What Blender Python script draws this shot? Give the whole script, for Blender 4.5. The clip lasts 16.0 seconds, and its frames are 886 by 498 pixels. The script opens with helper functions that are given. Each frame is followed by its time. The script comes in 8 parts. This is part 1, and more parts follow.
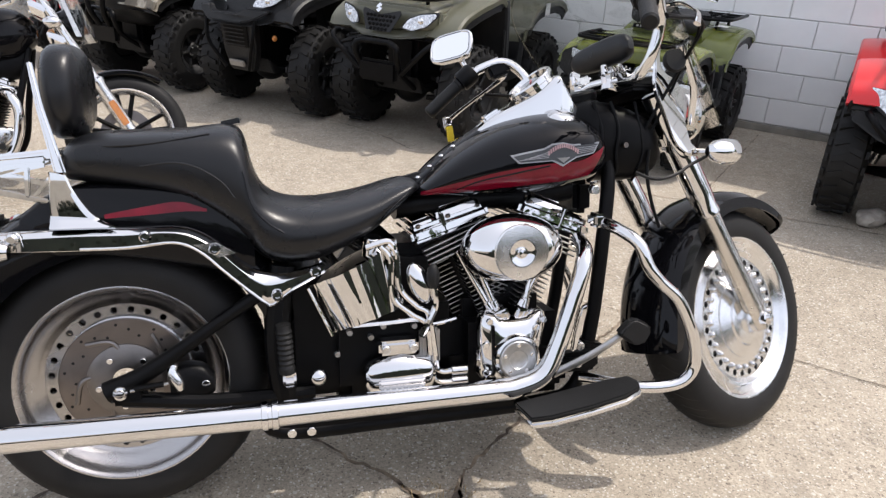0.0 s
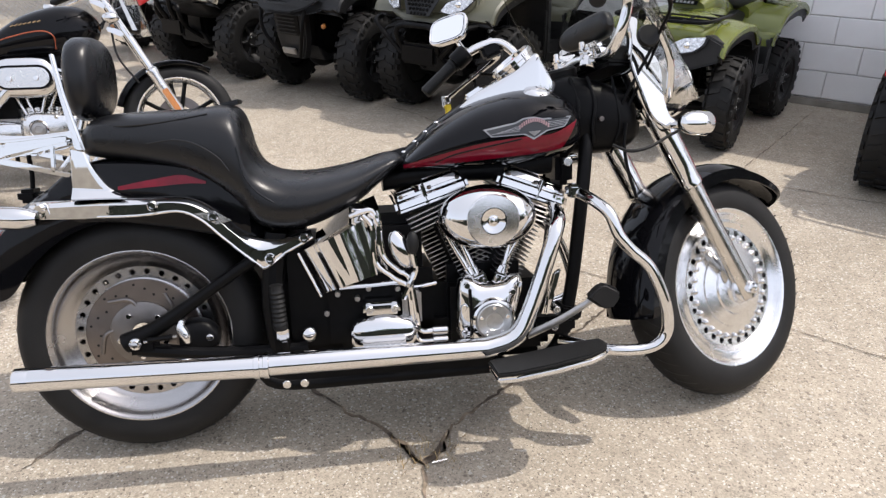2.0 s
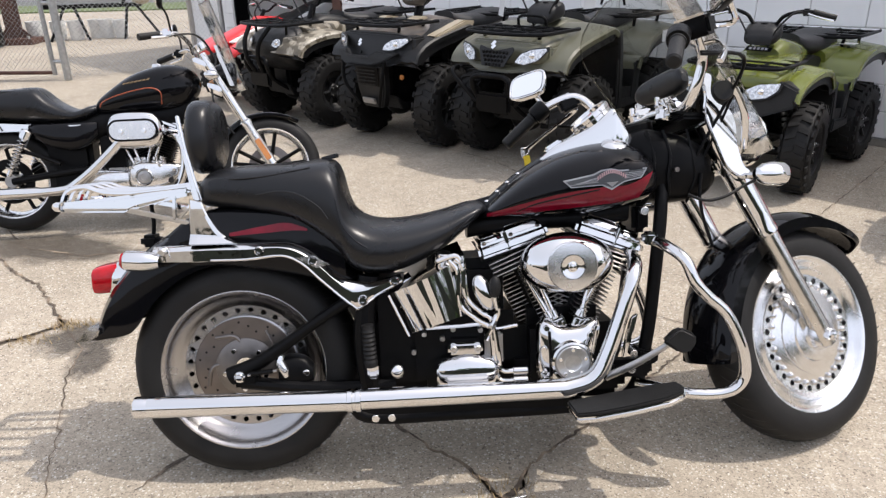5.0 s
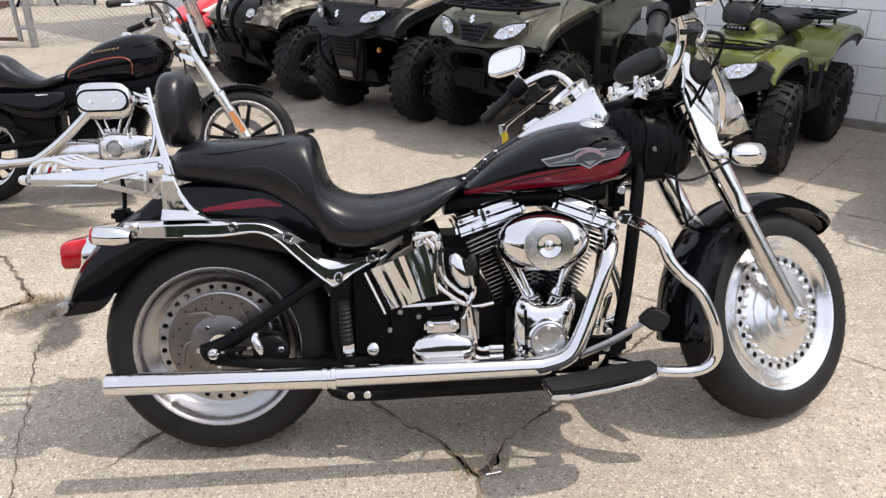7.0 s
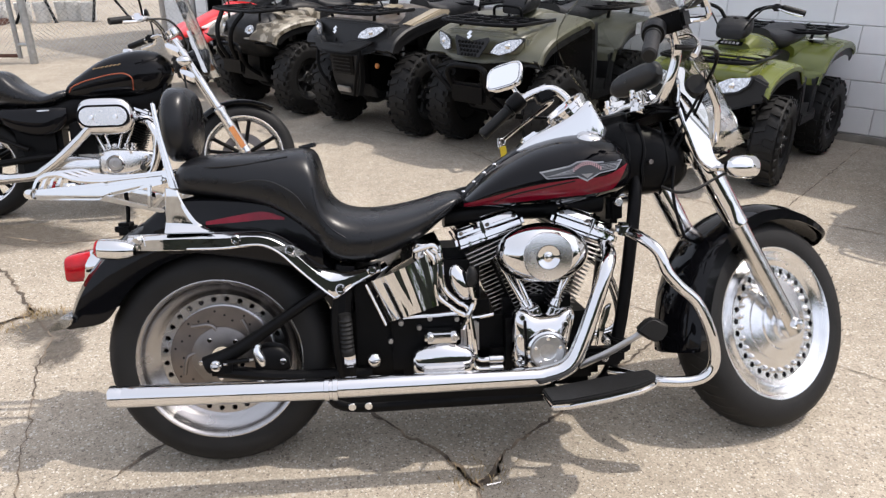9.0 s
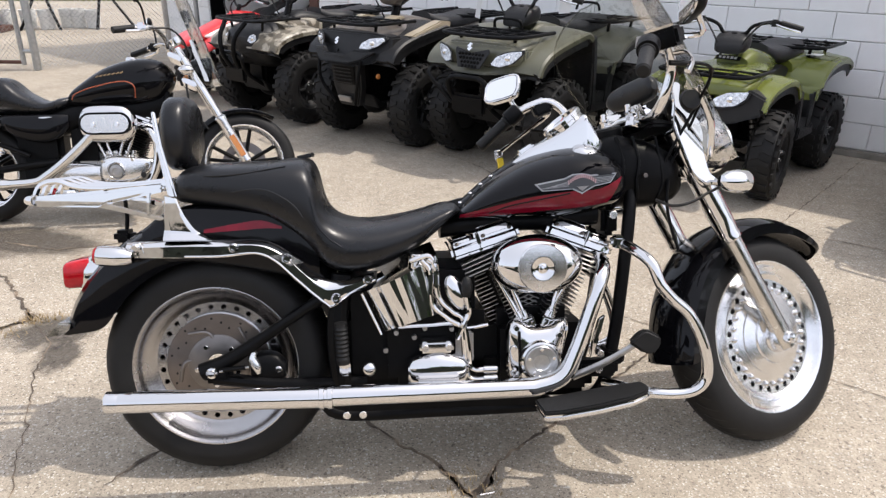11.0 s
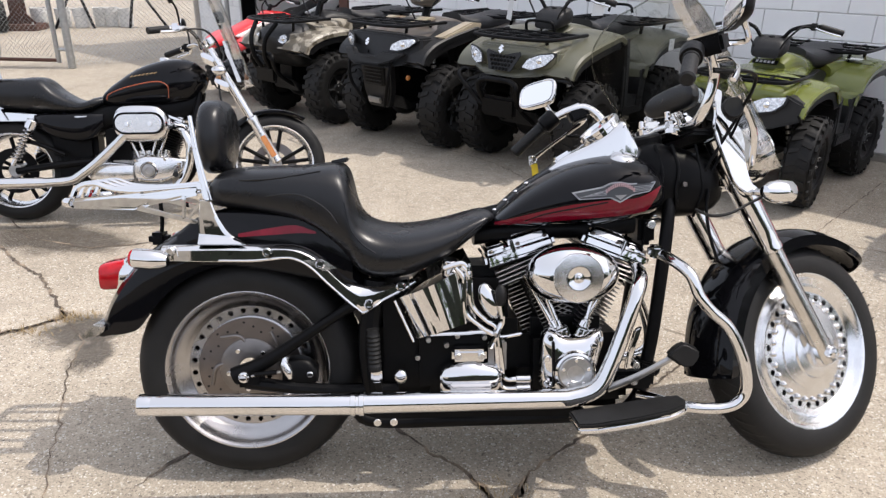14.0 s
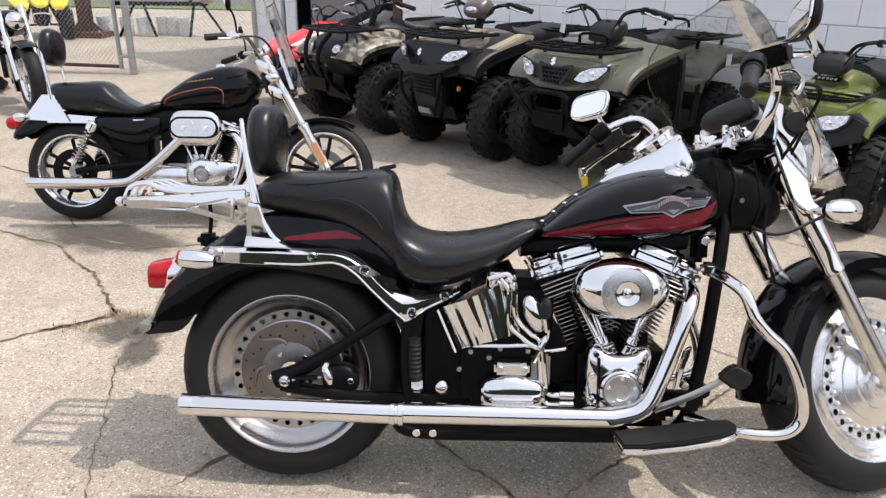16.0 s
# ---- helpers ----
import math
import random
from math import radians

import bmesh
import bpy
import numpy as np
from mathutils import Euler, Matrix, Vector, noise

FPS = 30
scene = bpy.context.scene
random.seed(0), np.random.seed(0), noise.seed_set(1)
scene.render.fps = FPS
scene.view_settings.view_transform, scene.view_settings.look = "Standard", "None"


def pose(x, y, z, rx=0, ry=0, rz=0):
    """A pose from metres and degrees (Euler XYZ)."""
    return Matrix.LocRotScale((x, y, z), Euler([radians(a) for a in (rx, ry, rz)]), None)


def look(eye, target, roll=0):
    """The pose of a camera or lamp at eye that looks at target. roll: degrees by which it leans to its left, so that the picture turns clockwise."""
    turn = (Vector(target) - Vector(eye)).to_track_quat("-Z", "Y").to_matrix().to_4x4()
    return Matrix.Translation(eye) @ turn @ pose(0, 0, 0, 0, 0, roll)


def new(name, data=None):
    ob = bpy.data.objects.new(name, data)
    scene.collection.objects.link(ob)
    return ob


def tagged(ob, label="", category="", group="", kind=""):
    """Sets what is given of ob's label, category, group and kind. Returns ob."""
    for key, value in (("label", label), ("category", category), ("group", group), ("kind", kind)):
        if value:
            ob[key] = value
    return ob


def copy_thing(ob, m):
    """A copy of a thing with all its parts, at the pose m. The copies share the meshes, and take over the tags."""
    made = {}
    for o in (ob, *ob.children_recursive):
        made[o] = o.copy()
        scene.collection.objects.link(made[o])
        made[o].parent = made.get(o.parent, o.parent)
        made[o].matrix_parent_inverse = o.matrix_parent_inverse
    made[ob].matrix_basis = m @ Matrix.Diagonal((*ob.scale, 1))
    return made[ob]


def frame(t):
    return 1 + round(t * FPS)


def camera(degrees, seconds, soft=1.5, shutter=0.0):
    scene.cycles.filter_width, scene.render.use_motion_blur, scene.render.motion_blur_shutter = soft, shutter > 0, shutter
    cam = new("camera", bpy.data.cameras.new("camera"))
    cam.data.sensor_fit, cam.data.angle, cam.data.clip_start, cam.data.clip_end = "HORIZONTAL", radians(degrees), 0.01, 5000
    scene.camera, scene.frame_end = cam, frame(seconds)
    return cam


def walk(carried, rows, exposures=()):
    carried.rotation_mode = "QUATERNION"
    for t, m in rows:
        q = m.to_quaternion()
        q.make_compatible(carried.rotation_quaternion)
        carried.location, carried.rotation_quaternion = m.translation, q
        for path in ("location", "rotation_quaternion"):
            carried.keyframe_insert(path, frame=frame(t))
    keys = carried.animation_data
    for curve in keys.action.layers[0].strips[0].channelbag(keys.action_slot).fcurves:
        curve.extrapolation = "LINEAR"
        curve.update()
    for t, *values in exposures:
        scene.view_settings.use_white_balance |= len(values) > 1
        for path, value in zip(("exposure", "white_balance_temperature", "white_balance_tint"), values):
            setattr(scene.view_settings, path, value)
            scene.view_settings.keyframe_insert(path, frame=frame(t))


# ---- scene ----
cam = camera(63.5, 16.0, 1.35)
PATH = [
    (0, (0.317, -1.531, 1.319), (0.806, 0.22, 0.484), 3.5),
    (0.5, (0.299, -1.661, 1.359), (0.72, 0.112, 0.535), 2.9),
    (1, (0.346, -1.735, 1.383), (0.757, 0.031, 0.54), 1.6),
    (1.5, (0.462, -1.734, 1.381), (0.847, 0.042, 0.546), 0.8),
    (2, (0.53, -1.715, 1.346), (0.801, 0.06, 0.466), 0.6),
    (2.5, (0.49, -1.757, 1.376), (0.662, 0.051, 0.538), -0.0),
    (3, (0.457, -1.792, 1.385), (0.536, 0.053, 0.617), -1.3),
    (5.3, (0.477, -1.818, 1.414), (0.576, 0.021, 0.634), -1.3),
    (5.5, (0.472, -1.823, 1.422), (0.589, 0.014, 0.639), -1.0),
    (6, (0.479, -1.813, 1.413), (0.609, 0.018, 0.618), -0.9),
    (6.5, (0.487, -1.802, 1.404), (0.626, 0.011, 0.571), -0.9),
    (7, (0.475, -1.798, 1.407), (0.631, 0.01, 0.566), -0.0),
    (7.5, (0.472, -1.816, 1.42), (0.602, 0.01, 0.615), -0.0),
    (8, (0.468, -1.826, 1.421), (0.628, -0.007, 0.606), 0.2),
    (8.5, (0.467, -1.823, 1.414), (0.646, -0.001, 0.611), -0.3),
    (9, (0.464, -1.822, 1.411), (0.63, 0.001, 0.607), -0.1),
    (11.3, (0.476, -1.839, 1.42), (0.645, -0.004, 0.642), 0.6),
    (11.5, (0.476, -1.836, 1.413), (0.658, -0.008, 0.622), 0.3),
    (12, (0.47, -1.826, 1.409), (0.639, -0.011, 0.586), -0.2),
    (12.5, (0.479, -1.817, 1.412), (0.636, -0.009, 0.571), -0.9),
    (13, (0.477, -1.812, 1.417), (0.648, 0.004, 0.596), -1.2),
    (13.5, (0.467, -1.807, 1.419), (0.658, 0.011, 0.606), 0.4),
    (14, (0.448, -1.808, 1.43), (0.549, 0.031, 0.649), 0.6),
    (14.5, (0.444, -1.806, 1.427), (0.48, 0.042, 0.661), 0.3),
    (15, (0.447, -1.8, 1.416), (0.486, 0.045, 0.645), 0.3),
    (15.5, (0.448, -1.786, 1.414), (0.468, 0.058, 0.64), 0.3),
    (16, (0.448, -1.787, 1.412), (0.423, 0.067, 0.662), 1.0),
]
walk(cam, [(t, look(eye, target, roll)) for t, eye, target, roll in PATH], [(0, 0.97, 6200, 12.5), (16, 0.97, 6200, 12.5)])

# ---- world, sun, exposure ----
world = bpy.data.worlds.new("world")
scene.world = world
world.use_nodes = True
SUN_TO = Vector((0.56, 0.005, 1.0)).normalized()
_wn = world.node_tree.nodes
_sky = _wn.new("ShaderNodeTexSky")
_sky.sky_type = "NISHITA"
_sky.sun_disc = False
_sky.sun_elevation = math.asin(SUN_TO.z)
_sky.sun_rotation = math.atan2(SUN_TO.x, SUN_TO.y)
_sky.air_density, _sky.dust_density = 0.7, 4.0
_wn["Background"].inputs["Strength"].default_value = 0.15
# a hazy white sky: an even veil over the clear sky
_haze = _wn.new("ShaderNodeMix")
_haze.data_type = "RGBA"
_haze.inputs[0].default_value = 0.6
_haze.inputs[7].default_value = (4.7, 4.7, 4.7, 1)
world.node_tree.links.new(_sky.outputs[0], _haze.inputs[6])
world.node_tree.links.new(_haze.outputs[2], _wn["Background"].inputs[0])
_sd = bpy.data.lights.new("sun", "SUN")
_sd.energy, _sd.angle, _sd.color = 1.75, radians(0.6), (1.0, 0.915, 0.79)
sun = new("sun", _sd)
sun.matrix_world = look((8, 1, 14), Vector((8, 1, 14)) - SUN_TO)


# ---- materials ----
def mat(name, base=(0.5, 0.5, 0.5), rough=0.5, metal=0.0, coat=0.0, spec=0.5, vary=0.0, scale=20.0, bump=0.0,
        bscale=200.0, rvary=0.0, alt=None, altscale=3.0, altlow=0.45, althigh=0.65):
    m = bpy.data.materials.new(name)
    m.use_nodes = True
    nt = m.node_tree
    b = nt.nodes["Principled BSDF"]
    b.inputs["Base Color"].default_value = (*base, 1)
    b.inputs["Roughness"].default_value = rough
    b.inputs["Metallic"].default_value = metal
    b.inputs["Coat Weight"].default_value = coat
    b.inputs["Coat Roughness"].default_value = 0.03
    b.inputs["Specular IOR Level"].default_value = spec
    tc = nt.nodes.new("ShaderNodeTexCoord")
    if vary or rvary or alt:
        n = nt.nodes.new("ShaderNodeTexNoise")
        n.inputs["Scale"].default_value = scale
        n.inputs["Detail"].default_value = 6
        nt.links.new(tc.outputs["Object"], n.inputs["Vector"])
        col = None
        if alt:
            n2 = nt.nodes.new("ShaderNodeTexNoise")
            n2.inputs["Scale"].default_value = altscale
            n2.inputs["Detail"].default_value = 8
            nt.links.new(tc.outputs["Object"], n2.inputs["Vector"])
            r = nt.nodes.new("ShaderNodeMapRange")
            r.inputs[1].default_value, r.inputs[2].default_value = altlow, althigh
            nt.links.new(n2.outputs["Fac"], r.inputs[0])
            mx = nt.nodes.new("ShaderNodeMix")
            mx.data_type = "RGBA"
            mx.inputs[6].default_value = (*base, 1)
            mx.inputs[7].default_value = (*alt, 1)
            nt.links.new(r.outputs[0], mx.inputs[0])
            col = mx.outputs[2]
        if vary:
            r = nt.nodes.new("ShaderNodeMapRange")
            r.inputs[1].default_value, r.inputs[2].default_value = 0.25, 0.75
            r.inputs[3].default_value, r.inputs[4].default_value = 1 - vary, 1 + vary
            nt.links.new(n.outputs["Fac"], r.inputs[0])
            mx = nt.nodes.new("ShaderNodeMix")
            mx.data_type, mx.blend_type = "RGBA", "MULTIPLY"
            mx.inputs[0].default_value = 1.0
            mx.inputs[6].default_value = (*base, 1)
            if col:
                nt.links.new(col, mx.inputs[6])
            nt.links.new(r.outputs[0], mx.inputs[7])
            col = mx.outputs[2]
        if col:
            nt.links.new(col, b.inputs["Base Color"])
        if rvary:
            r = nt.nodes.new("ShaderNodeMapRange")
            r.inputs[1].default_value, r.inputs[2].default_value = 0.3, 0.7
            r.inputs[3].default_value, r.inputs[4].default_value = max(0.01, rough - rvary), rough + rvary
            nt.links.new(n.outputs["Fac"], r.inputs[0])
            nt.links.new(r.outputs[0], b.inputs["Roughness"])
    if bump:
        n = nt.nodes.new("ShaderNodeTexNoise")
        n.inputs["Scale"].default_value = bscale
        n.inputs["Detail"].default_value = 4
        nt.links.new(tc.outputs["Object"], n.inputs["Vector"])
        bp = nt.nodes.new("ShaderNodeBump")
        bp.inputs["Strength"].default_value = bump
        bp.inputs["Distance"].default_value = 0.002
        nt.links.new(n.outputs["Fac"], bp.inputs["Height"])
        nt.links.new(bp.outputs[0], b.inputs["Normal"])
    return m


M = {}
M["chrome"] = mat("chrome", (0.73, 0.725, 0.72), 0.018, 1.0, rvary=0.01, scale=12)
M["chrome_dull"] = mat("dull chrome", (0.66, 0.64, 0.61), 0.2, 1.0, rvary=0.08, scale=25, vary=0.12)
M["alu"] = mat("polished aluminium", (0.80, 0.80, 0.80), 0.23, 1.0, rvary=0.06, scale=18, vary=0.08)
M["alu_dirty"] = mat("dusty aluminium", (0.42, 0.41, 0.40), 0.34, 0.9, rvary=0.1, scale=15, vary=0.25)
# rear rim alloy, darkened in colour to stand for the fender's shade
M["shaded_rim"] = mat("polished rim darkened for shade", (0.46, 0.45, 0.45), 0.24, 1.0, rvary=0.05, scale=14, vary=0.07)
M["brushed"] = mat("brushed steel", (0.62, 0.62, 0.62), 0.28, 1.0, vary=0.1, scale=90)
M["carrier"] = mat("stained disc carrier", (0.20, 0.185, 0.175), 0.36, 1.0, vary=0.25, scale=16)
M["disc"] = mat("brake disc steel", (0.21, 0.185, 0.17), 0.34, 1.0, vary=0.2, scale=14)
M["gloss_black"] = mat("gloss black paint", (0.004, 0.004, 0.005), 0.06, 0.0, coat=0.13, spec=0.16)
M["dark_red"] = mat("deep red paint", (0.15, 0.003, 0.014), 0.2, 0.0, coat=0.12, spec=0.3, vary=0.15, scale=60)
M["pinstripe"] = mat("orange pinstripe", (0.38, 0.08, 0.03), 0.35)
M["satin_black"] = mat("satin black metal", (0.003, 0.003, 0.0034), 0.38, 0.0, spec=0.12, vary=0.3, scale=30, bump=0.15, bscale=500)
M["plastic"] = mat("black plastic", (0.009, 0.009, 0.0095), 0.46, spec=0.35, vary=0.25, scale=18, bump=0.25, bscale=900)
M["rubber"] = mat("tyre rubber", (0.0085, 0.0083, 0.0083), 0.62, spec=0.3, vary=0.35, scale=9, bump=0.3, bscale=300)
M["grip"] = mat("grip rubber", (0.007, 0.007, 0.0072), 0.55, spec=0.3, vary=0.2, scale=30, bump=0.4, bscale=400)
M["leather"] = mat("black leather", (0.0062, 0.0065, 0.0078), 0.29, spec=0.38, vary=0.2, scale=10, bump=0.16, bscale=420, rvary=0.05)
M["red_lens"] = mat("red lens", (0.42, 0.004, 0.010), 0.16, coat=0.3, spec=0.35, vary=0.25, scale=30)
M["amber"] = mat("amber reflector", (0.50, 0.19, 0.045), 0.25, coat=0.4, vary=0.2, scale=90)
M["white_glass"] = mat("headlight reflector", (0.62, 0.63, 0.64), 0.20, 0.75, vary=0.5, scale=70, coat=1.0, bump=0.9, bscale=75)
M["mirror"] = mat("mirror", (0.95, 0.95, 0.95), 0.01, 1.0)
M["silver_line"] = mat("silver badge line", (0.36, 0.36, 0.37), 0.35, 0.6)
M["badge_grey"] = mat("badge charcoal", (0.055, 0.058, 0.062), 0.35, 0.3)
M["badge_rose"] = mat("badge rose letters", (0.45, 0.28, 0.29), 0.4)
M["gold"] = mat("gold script", (0.30, 0.20, 0.10), 0.4)
M["yellow"] = mat("yellow tag plastic", (0.75, 0.55, 0.02), 0.45)
M["white"] = mat("white plastic", (0.78, 0.78, 0.77), 0.4, vary=0.06, scale=12)
M["paper"] = mat("white paper", (0.78, 0.78, 0.78), 0.7)
M["olive"] = mat("olive plastic", (0.095, 0.094, 0.062), 0.34, coat=0.15, vary=0.1, scale=7, bump=0.1, bscale=700)
M["lime"] = mat("lime green plastic", (0.120, 0.140, 0.020), 0.27, coat=0.25, vary=0.08, scale=6)
M["tan"] = mat("tan plastic", (0.34, 0.29, 0.21), 0.38, coat=0.1, vary=0.1, scale=8)
M["brown"] = mat("brown metallic plastic", (0.10, 0.085, 0.072), 0.3, coat=0.3, vary=0.12, scale=9)
M["red"] = mat("bright red plastic", (0.62, 0.012, 0.016), 0.3, coat=0.3, vary=0.06, scale=6)
M["camo"] = mat("camouflage plastic", (0.33, 0.30, 0.24), 0.45, vary=0.35, scale=26, alt=(0.10, 0.085, 0.06), altscale=13, altlow=0.47, althigh=0.53)
M["seat_vinyl"] = mat("seat vinyl", (0.018, 0.018, 0.019), 0.5, vary=0.2, scale=15, bump=0.3, bscale=500)
M["galv"] = mat("galvanised steel", (0.42, 0.43, 0.43), 0.45, 0.8, vary=0.2, scale=30)
M["rust"] = mat("rusty brown steel", (0.085, 0.036, 0.024), 0.7, vary=0.35, scale=9)
M["bucket"] = mat("bucket plastic", (0.72, 0.72, 0.70), 0.5, vary=0.12, scale=9)
M["stone"] = mat("rough stone", (0.36, 0.33, 0.29), 0.9, vary=0.35, scale=25, bump=0.8, bscale=60)
M["dirt"] = mat("crack dirt", (0.085, 0.066, 0.05), 0.95, vary=0.5, scale=40, bump=0.8, bscale=120, alt=(0.27, 0.21, 0.15), altscale=7, altlow=0.46, althigh=0.60)
M["weed"] = mat("dry weed", (0.30, 0.22, 0.11), 0.9, vary=0.3, scale=60)
M["dark_glass"] = mat("dark glass", (0.02, 0.025, 0.028), 0.06, coat=1.0)
M["asphalt"] = mat("asphalt", (0.10, 0.10, 0.10), 0.9, vary=0.2, scale=4, bump=0.5, bscale=80)
M["grass"] = mat("grass", (0.10, 0.13, 0.045), 0.9, vary=0.5, scale=5, bump=0.9, bscale=40)
M["leaf"] = mat("leaves", (0.05, 0.085, 0.025), 0.75, vary=0.4, scale=3)
M["hedge"] = mat("dark hedge leaves", (0.016, 0.021, 0.012), 0.8, vary=0.4, scale=3)
M["bark"] = mat("bark", (0.09, 0.07, 0.05), 0.9, vary=0.3, scale=12)


def clear_mat(name, tint, gloss, rough=0.02):
    m = bpy.data.materials.new(name)
    m.use_nodes = True
    nt = m.node_tree
    for n in list(nt.nodes):
        nt.nodes.remove(n)
    out = nt.nodes.new("ShaderNodeOutputMaterial")
    tr = nt.nodes.new("ShaderNodeBsdfTransparent")
    gl = nt.nodes.new("ShaderNodeBsdfGlossy")
    mx = nt.nodes.new("ShaderNodeMixShader")
    fr = nt.nodes.new("ShaderNodeFresnel")
    fr.inputs[0].default_value = gloss
    tr.inputs[0].default_value = (*tint, 1)
    gl.inputs["Roughness"].default_value = rough
    nt.links.new(fr.outputs[0], mx.inputs[0])
    nt.links.new(tr.outputs[0], mx.inputs[1])
    nt.links.new(gl.outputs[0], mx.inputs[2])
    nt.links.new(mx.outputs[0], out.inputs[0])
    return m


M["shield"] = clear_mat("smoked windshield", (0.78, 0.785, 0.755), 1.18)
M["clear"] = clear_mat("clear plastic", (0.95, 0.955, 0.955), 1.25)


def concrete():
    m = bpy.data.materials.new("weathered concrete")
    m.use_nodes = True
    nt = m.node_tree
    b = nt.nodes["Principled BSDF"]
    b.inputs["Roughness"].default_value = 0.9
    b.inputs["Specular IOR Level"].default_value = 0.25
    tc = nt.nodes.new("ShaderNodeTexCoord")

    def noise_(scale, detail=6, rough=0.6):
        n = nt.nodes.new("ShaderNodeTexNoise")
        n.inputs["Scale"].default_value = scale
        n.inputs["Detail"].default_value = detail
        n.inputs["Roughness"].default_value = rough
        nt.links.new(tc.outputs["Object"], n.inputs["Vector"])
        return n.outputs["Fac"]

    def rng(v, a, b_, c, d):
        r = nt.nodes.new("ShaderNodeMapRange")
        for i, x in enumerate((a, b_, c, d)):
            r.inputs[i + 1].default_value = x
        nt.links.new(v, r.inputs[0])
        return r.outputs[0]

    def mixc(fac, a, b_, mode="MIX"):
        x = nt.nodes.new("ShaderNodeMix")
        x.data_type, x.blend_type = "RGBA", mode
        for s, v in ((0, fac), (6, a), (7, b_)):
            if isinstance(v, tuple):
                x.inputs[s].default_value = (*v, 1)
            elif isinstance(v, float):
                x.inputs[s].default_value = v
            else:
                nt.links.new(v, x.inputs[s])
        return x.outputs[2]

    c = mixc(rng(noise_(0.8), 0.35, 0.65, 0, 1), (0.312, 0.270, 0.212), (0.400, 0.350, 0.280))
    c = mixc(1.0, c, rng(noise_(7, 10, 0.8), 0.25, 0.75, 0.74, 1.22), "MULTIPLY")
    vo = nt.nodes.new("ShaderNodeTexVoronoi")
    vo.inputs["Scale"].default_value = 230
    nt.links.new(tc.outputs["Object"], vo.inputs["Vector"])
    sep = nt.nodes.new("ShaderNodeSeparateColor")
    nt.links.new(vo.outputs["Color"], sep.inputs[0])
    # exposed aggregate: pale and dark grains
    c = mixc(1.0, c, rng(sep.outputs[0], 0.0, 1.0, 0.78, 1.20), "MULTIPLY")
    c = mixc(rng(sep.outputs[1], 0.93, 0.96, 0, 0.7), c, (0.10, 0.085, 0.07))
    c = mixc(rng(sep.outputs[2], 0.94, 0.97, 0, 0.7), c, (0.66, 0.63, 0.57))
    # chips, pits and tar spots about a centimetre across
    vp = nt.nodes.new("ShaderNodeTexVoronoi")
    vp.inputs["Scale"].default_value = 62
    vp.inputs["Randomness"].default_value = 1.0
    nt.links.new(tc.outputs["Object"], vp.inputs["Vector"])
    sp2 = nt.nodes.new("ShaderNodeSeparateColor")
    nt.links.new(vp.outputs["Color"], sp2.inputs[0])
    near = rng(vp.outputs["Distance"], 0.30, 0.42, 1.0, 0.0)

    def both(a, b_):
        x = nt.nodes.new("ShaderNodeMath")
        x.operation = "MULTIPLY"
        nt.links.new(a, x.inputs[0])
        nt.links.new(b_, x.inputs[1])
        return x.outputs[0]
    c = mixc(both(near, rng(sp2.outputs[0], 0.86, 0.92, 0, 0.62)), c, (0.13, 0.11, 0.09))
    c = mixc(both(near, rng(sp2.outputs[1], 0.86, 0.92, 0, 0.65)), c, (0.56, 0.53, 0.47))
    # old oil and damp stains
    c = mixc(rng(noise_(1.7, 5), 0.60, 0.72, 0, 0.40), c, (0.18, 0.158, 0.13))
    c = mixc(rng(noise_(22, 3), 0.70, 0.76, 0, 0.55), c, (0.17, 0.125, 0.09))
    nt.links.new(c, b.inputs["Base Color"])
    bp = nt.nodes.new("ShaderNodeBump")
    bp.inputs["Strength"].default_value = 0.55
    bp.inputs["Distance"].default_value = 0.003
    nt.links.new(noise_(90, 8, 0.75), bp.inputs["Height"])
    nt.links.new(bp.outputs[0], b.inputs["Normal"])
    return m


M["concrete"] = concrete()


def stain_mat():
    """A thin see-through film of old oil with a ragged edge."""
    m = bpy.data.materials.new("oil stain")
    m.use_nodes = True
    nt = m.node_tree
    b = nt.nodes["Principled BSDF"]
    b.inputs["Base Color"].default_value = (0.07, 0.06, 0.05, 1)
    b.inputs["Roughness"].default_value = 0.6
    tc = nt.nodes.new("ShaderNodeTexCoord")
    g = nt.nodes.new("ShaderNodeTexGradient")
    g.gradient_type = "SPHERICAL"
    n = nt.nodes.new("ShaderNodeTexNoise")
    n.inputs["Scale"].default_value = 3.0
    n.inputs["Detail"].default_value = 7
    nt.links.new(tc.outputs["Object"], g.inputs[0])
    nt.links.new(tc.outputs["Object"], n.inputs[0])
    mu = nt.nodes.new("ShaderNodeMath")
    mu.operation = "MULTIPLY"
    nt.links.new(g.outputs["Fac"], mu.inputs[0])
    nt.links.new(n.outputs["Fac"], mu.inputs[1])
    r = nt.nodes.new("ShaderNodeMapRange")
    r.inputs[1].default_value, r.inputs[2].default_value, r.inputs[4].default_value = 0.12, 0.30, 0.62
    nt.links.new(mu.outputs[0], r.inputs[0])
    nt.links.new(r.outputs[0], b.inputs["Alpha"])
    return m


M["stain"] = stain_mat()
M["block"] = mat("white painted block", (0.90, 0.90, 0.895), 0.6, vary=0.05, scale=4, bump=0.6, bscale=110)
M["mortar"] = mat("painted mortar", (0.74, 0.735, 0.725), 0.8, vary=0.1, scale=20, bump=0.5, bscale=200)
M["wallbase"] = mat("grimy plinth", (0.26, 0.24, 0.21), 0.9, vary=0.3, scale=9, bump=0.6, bscale=90)
M["trim_beige"] = mat("beige trim", (0.42, 0.38, 0.33), 0.6, vary=0.1, scale=9)


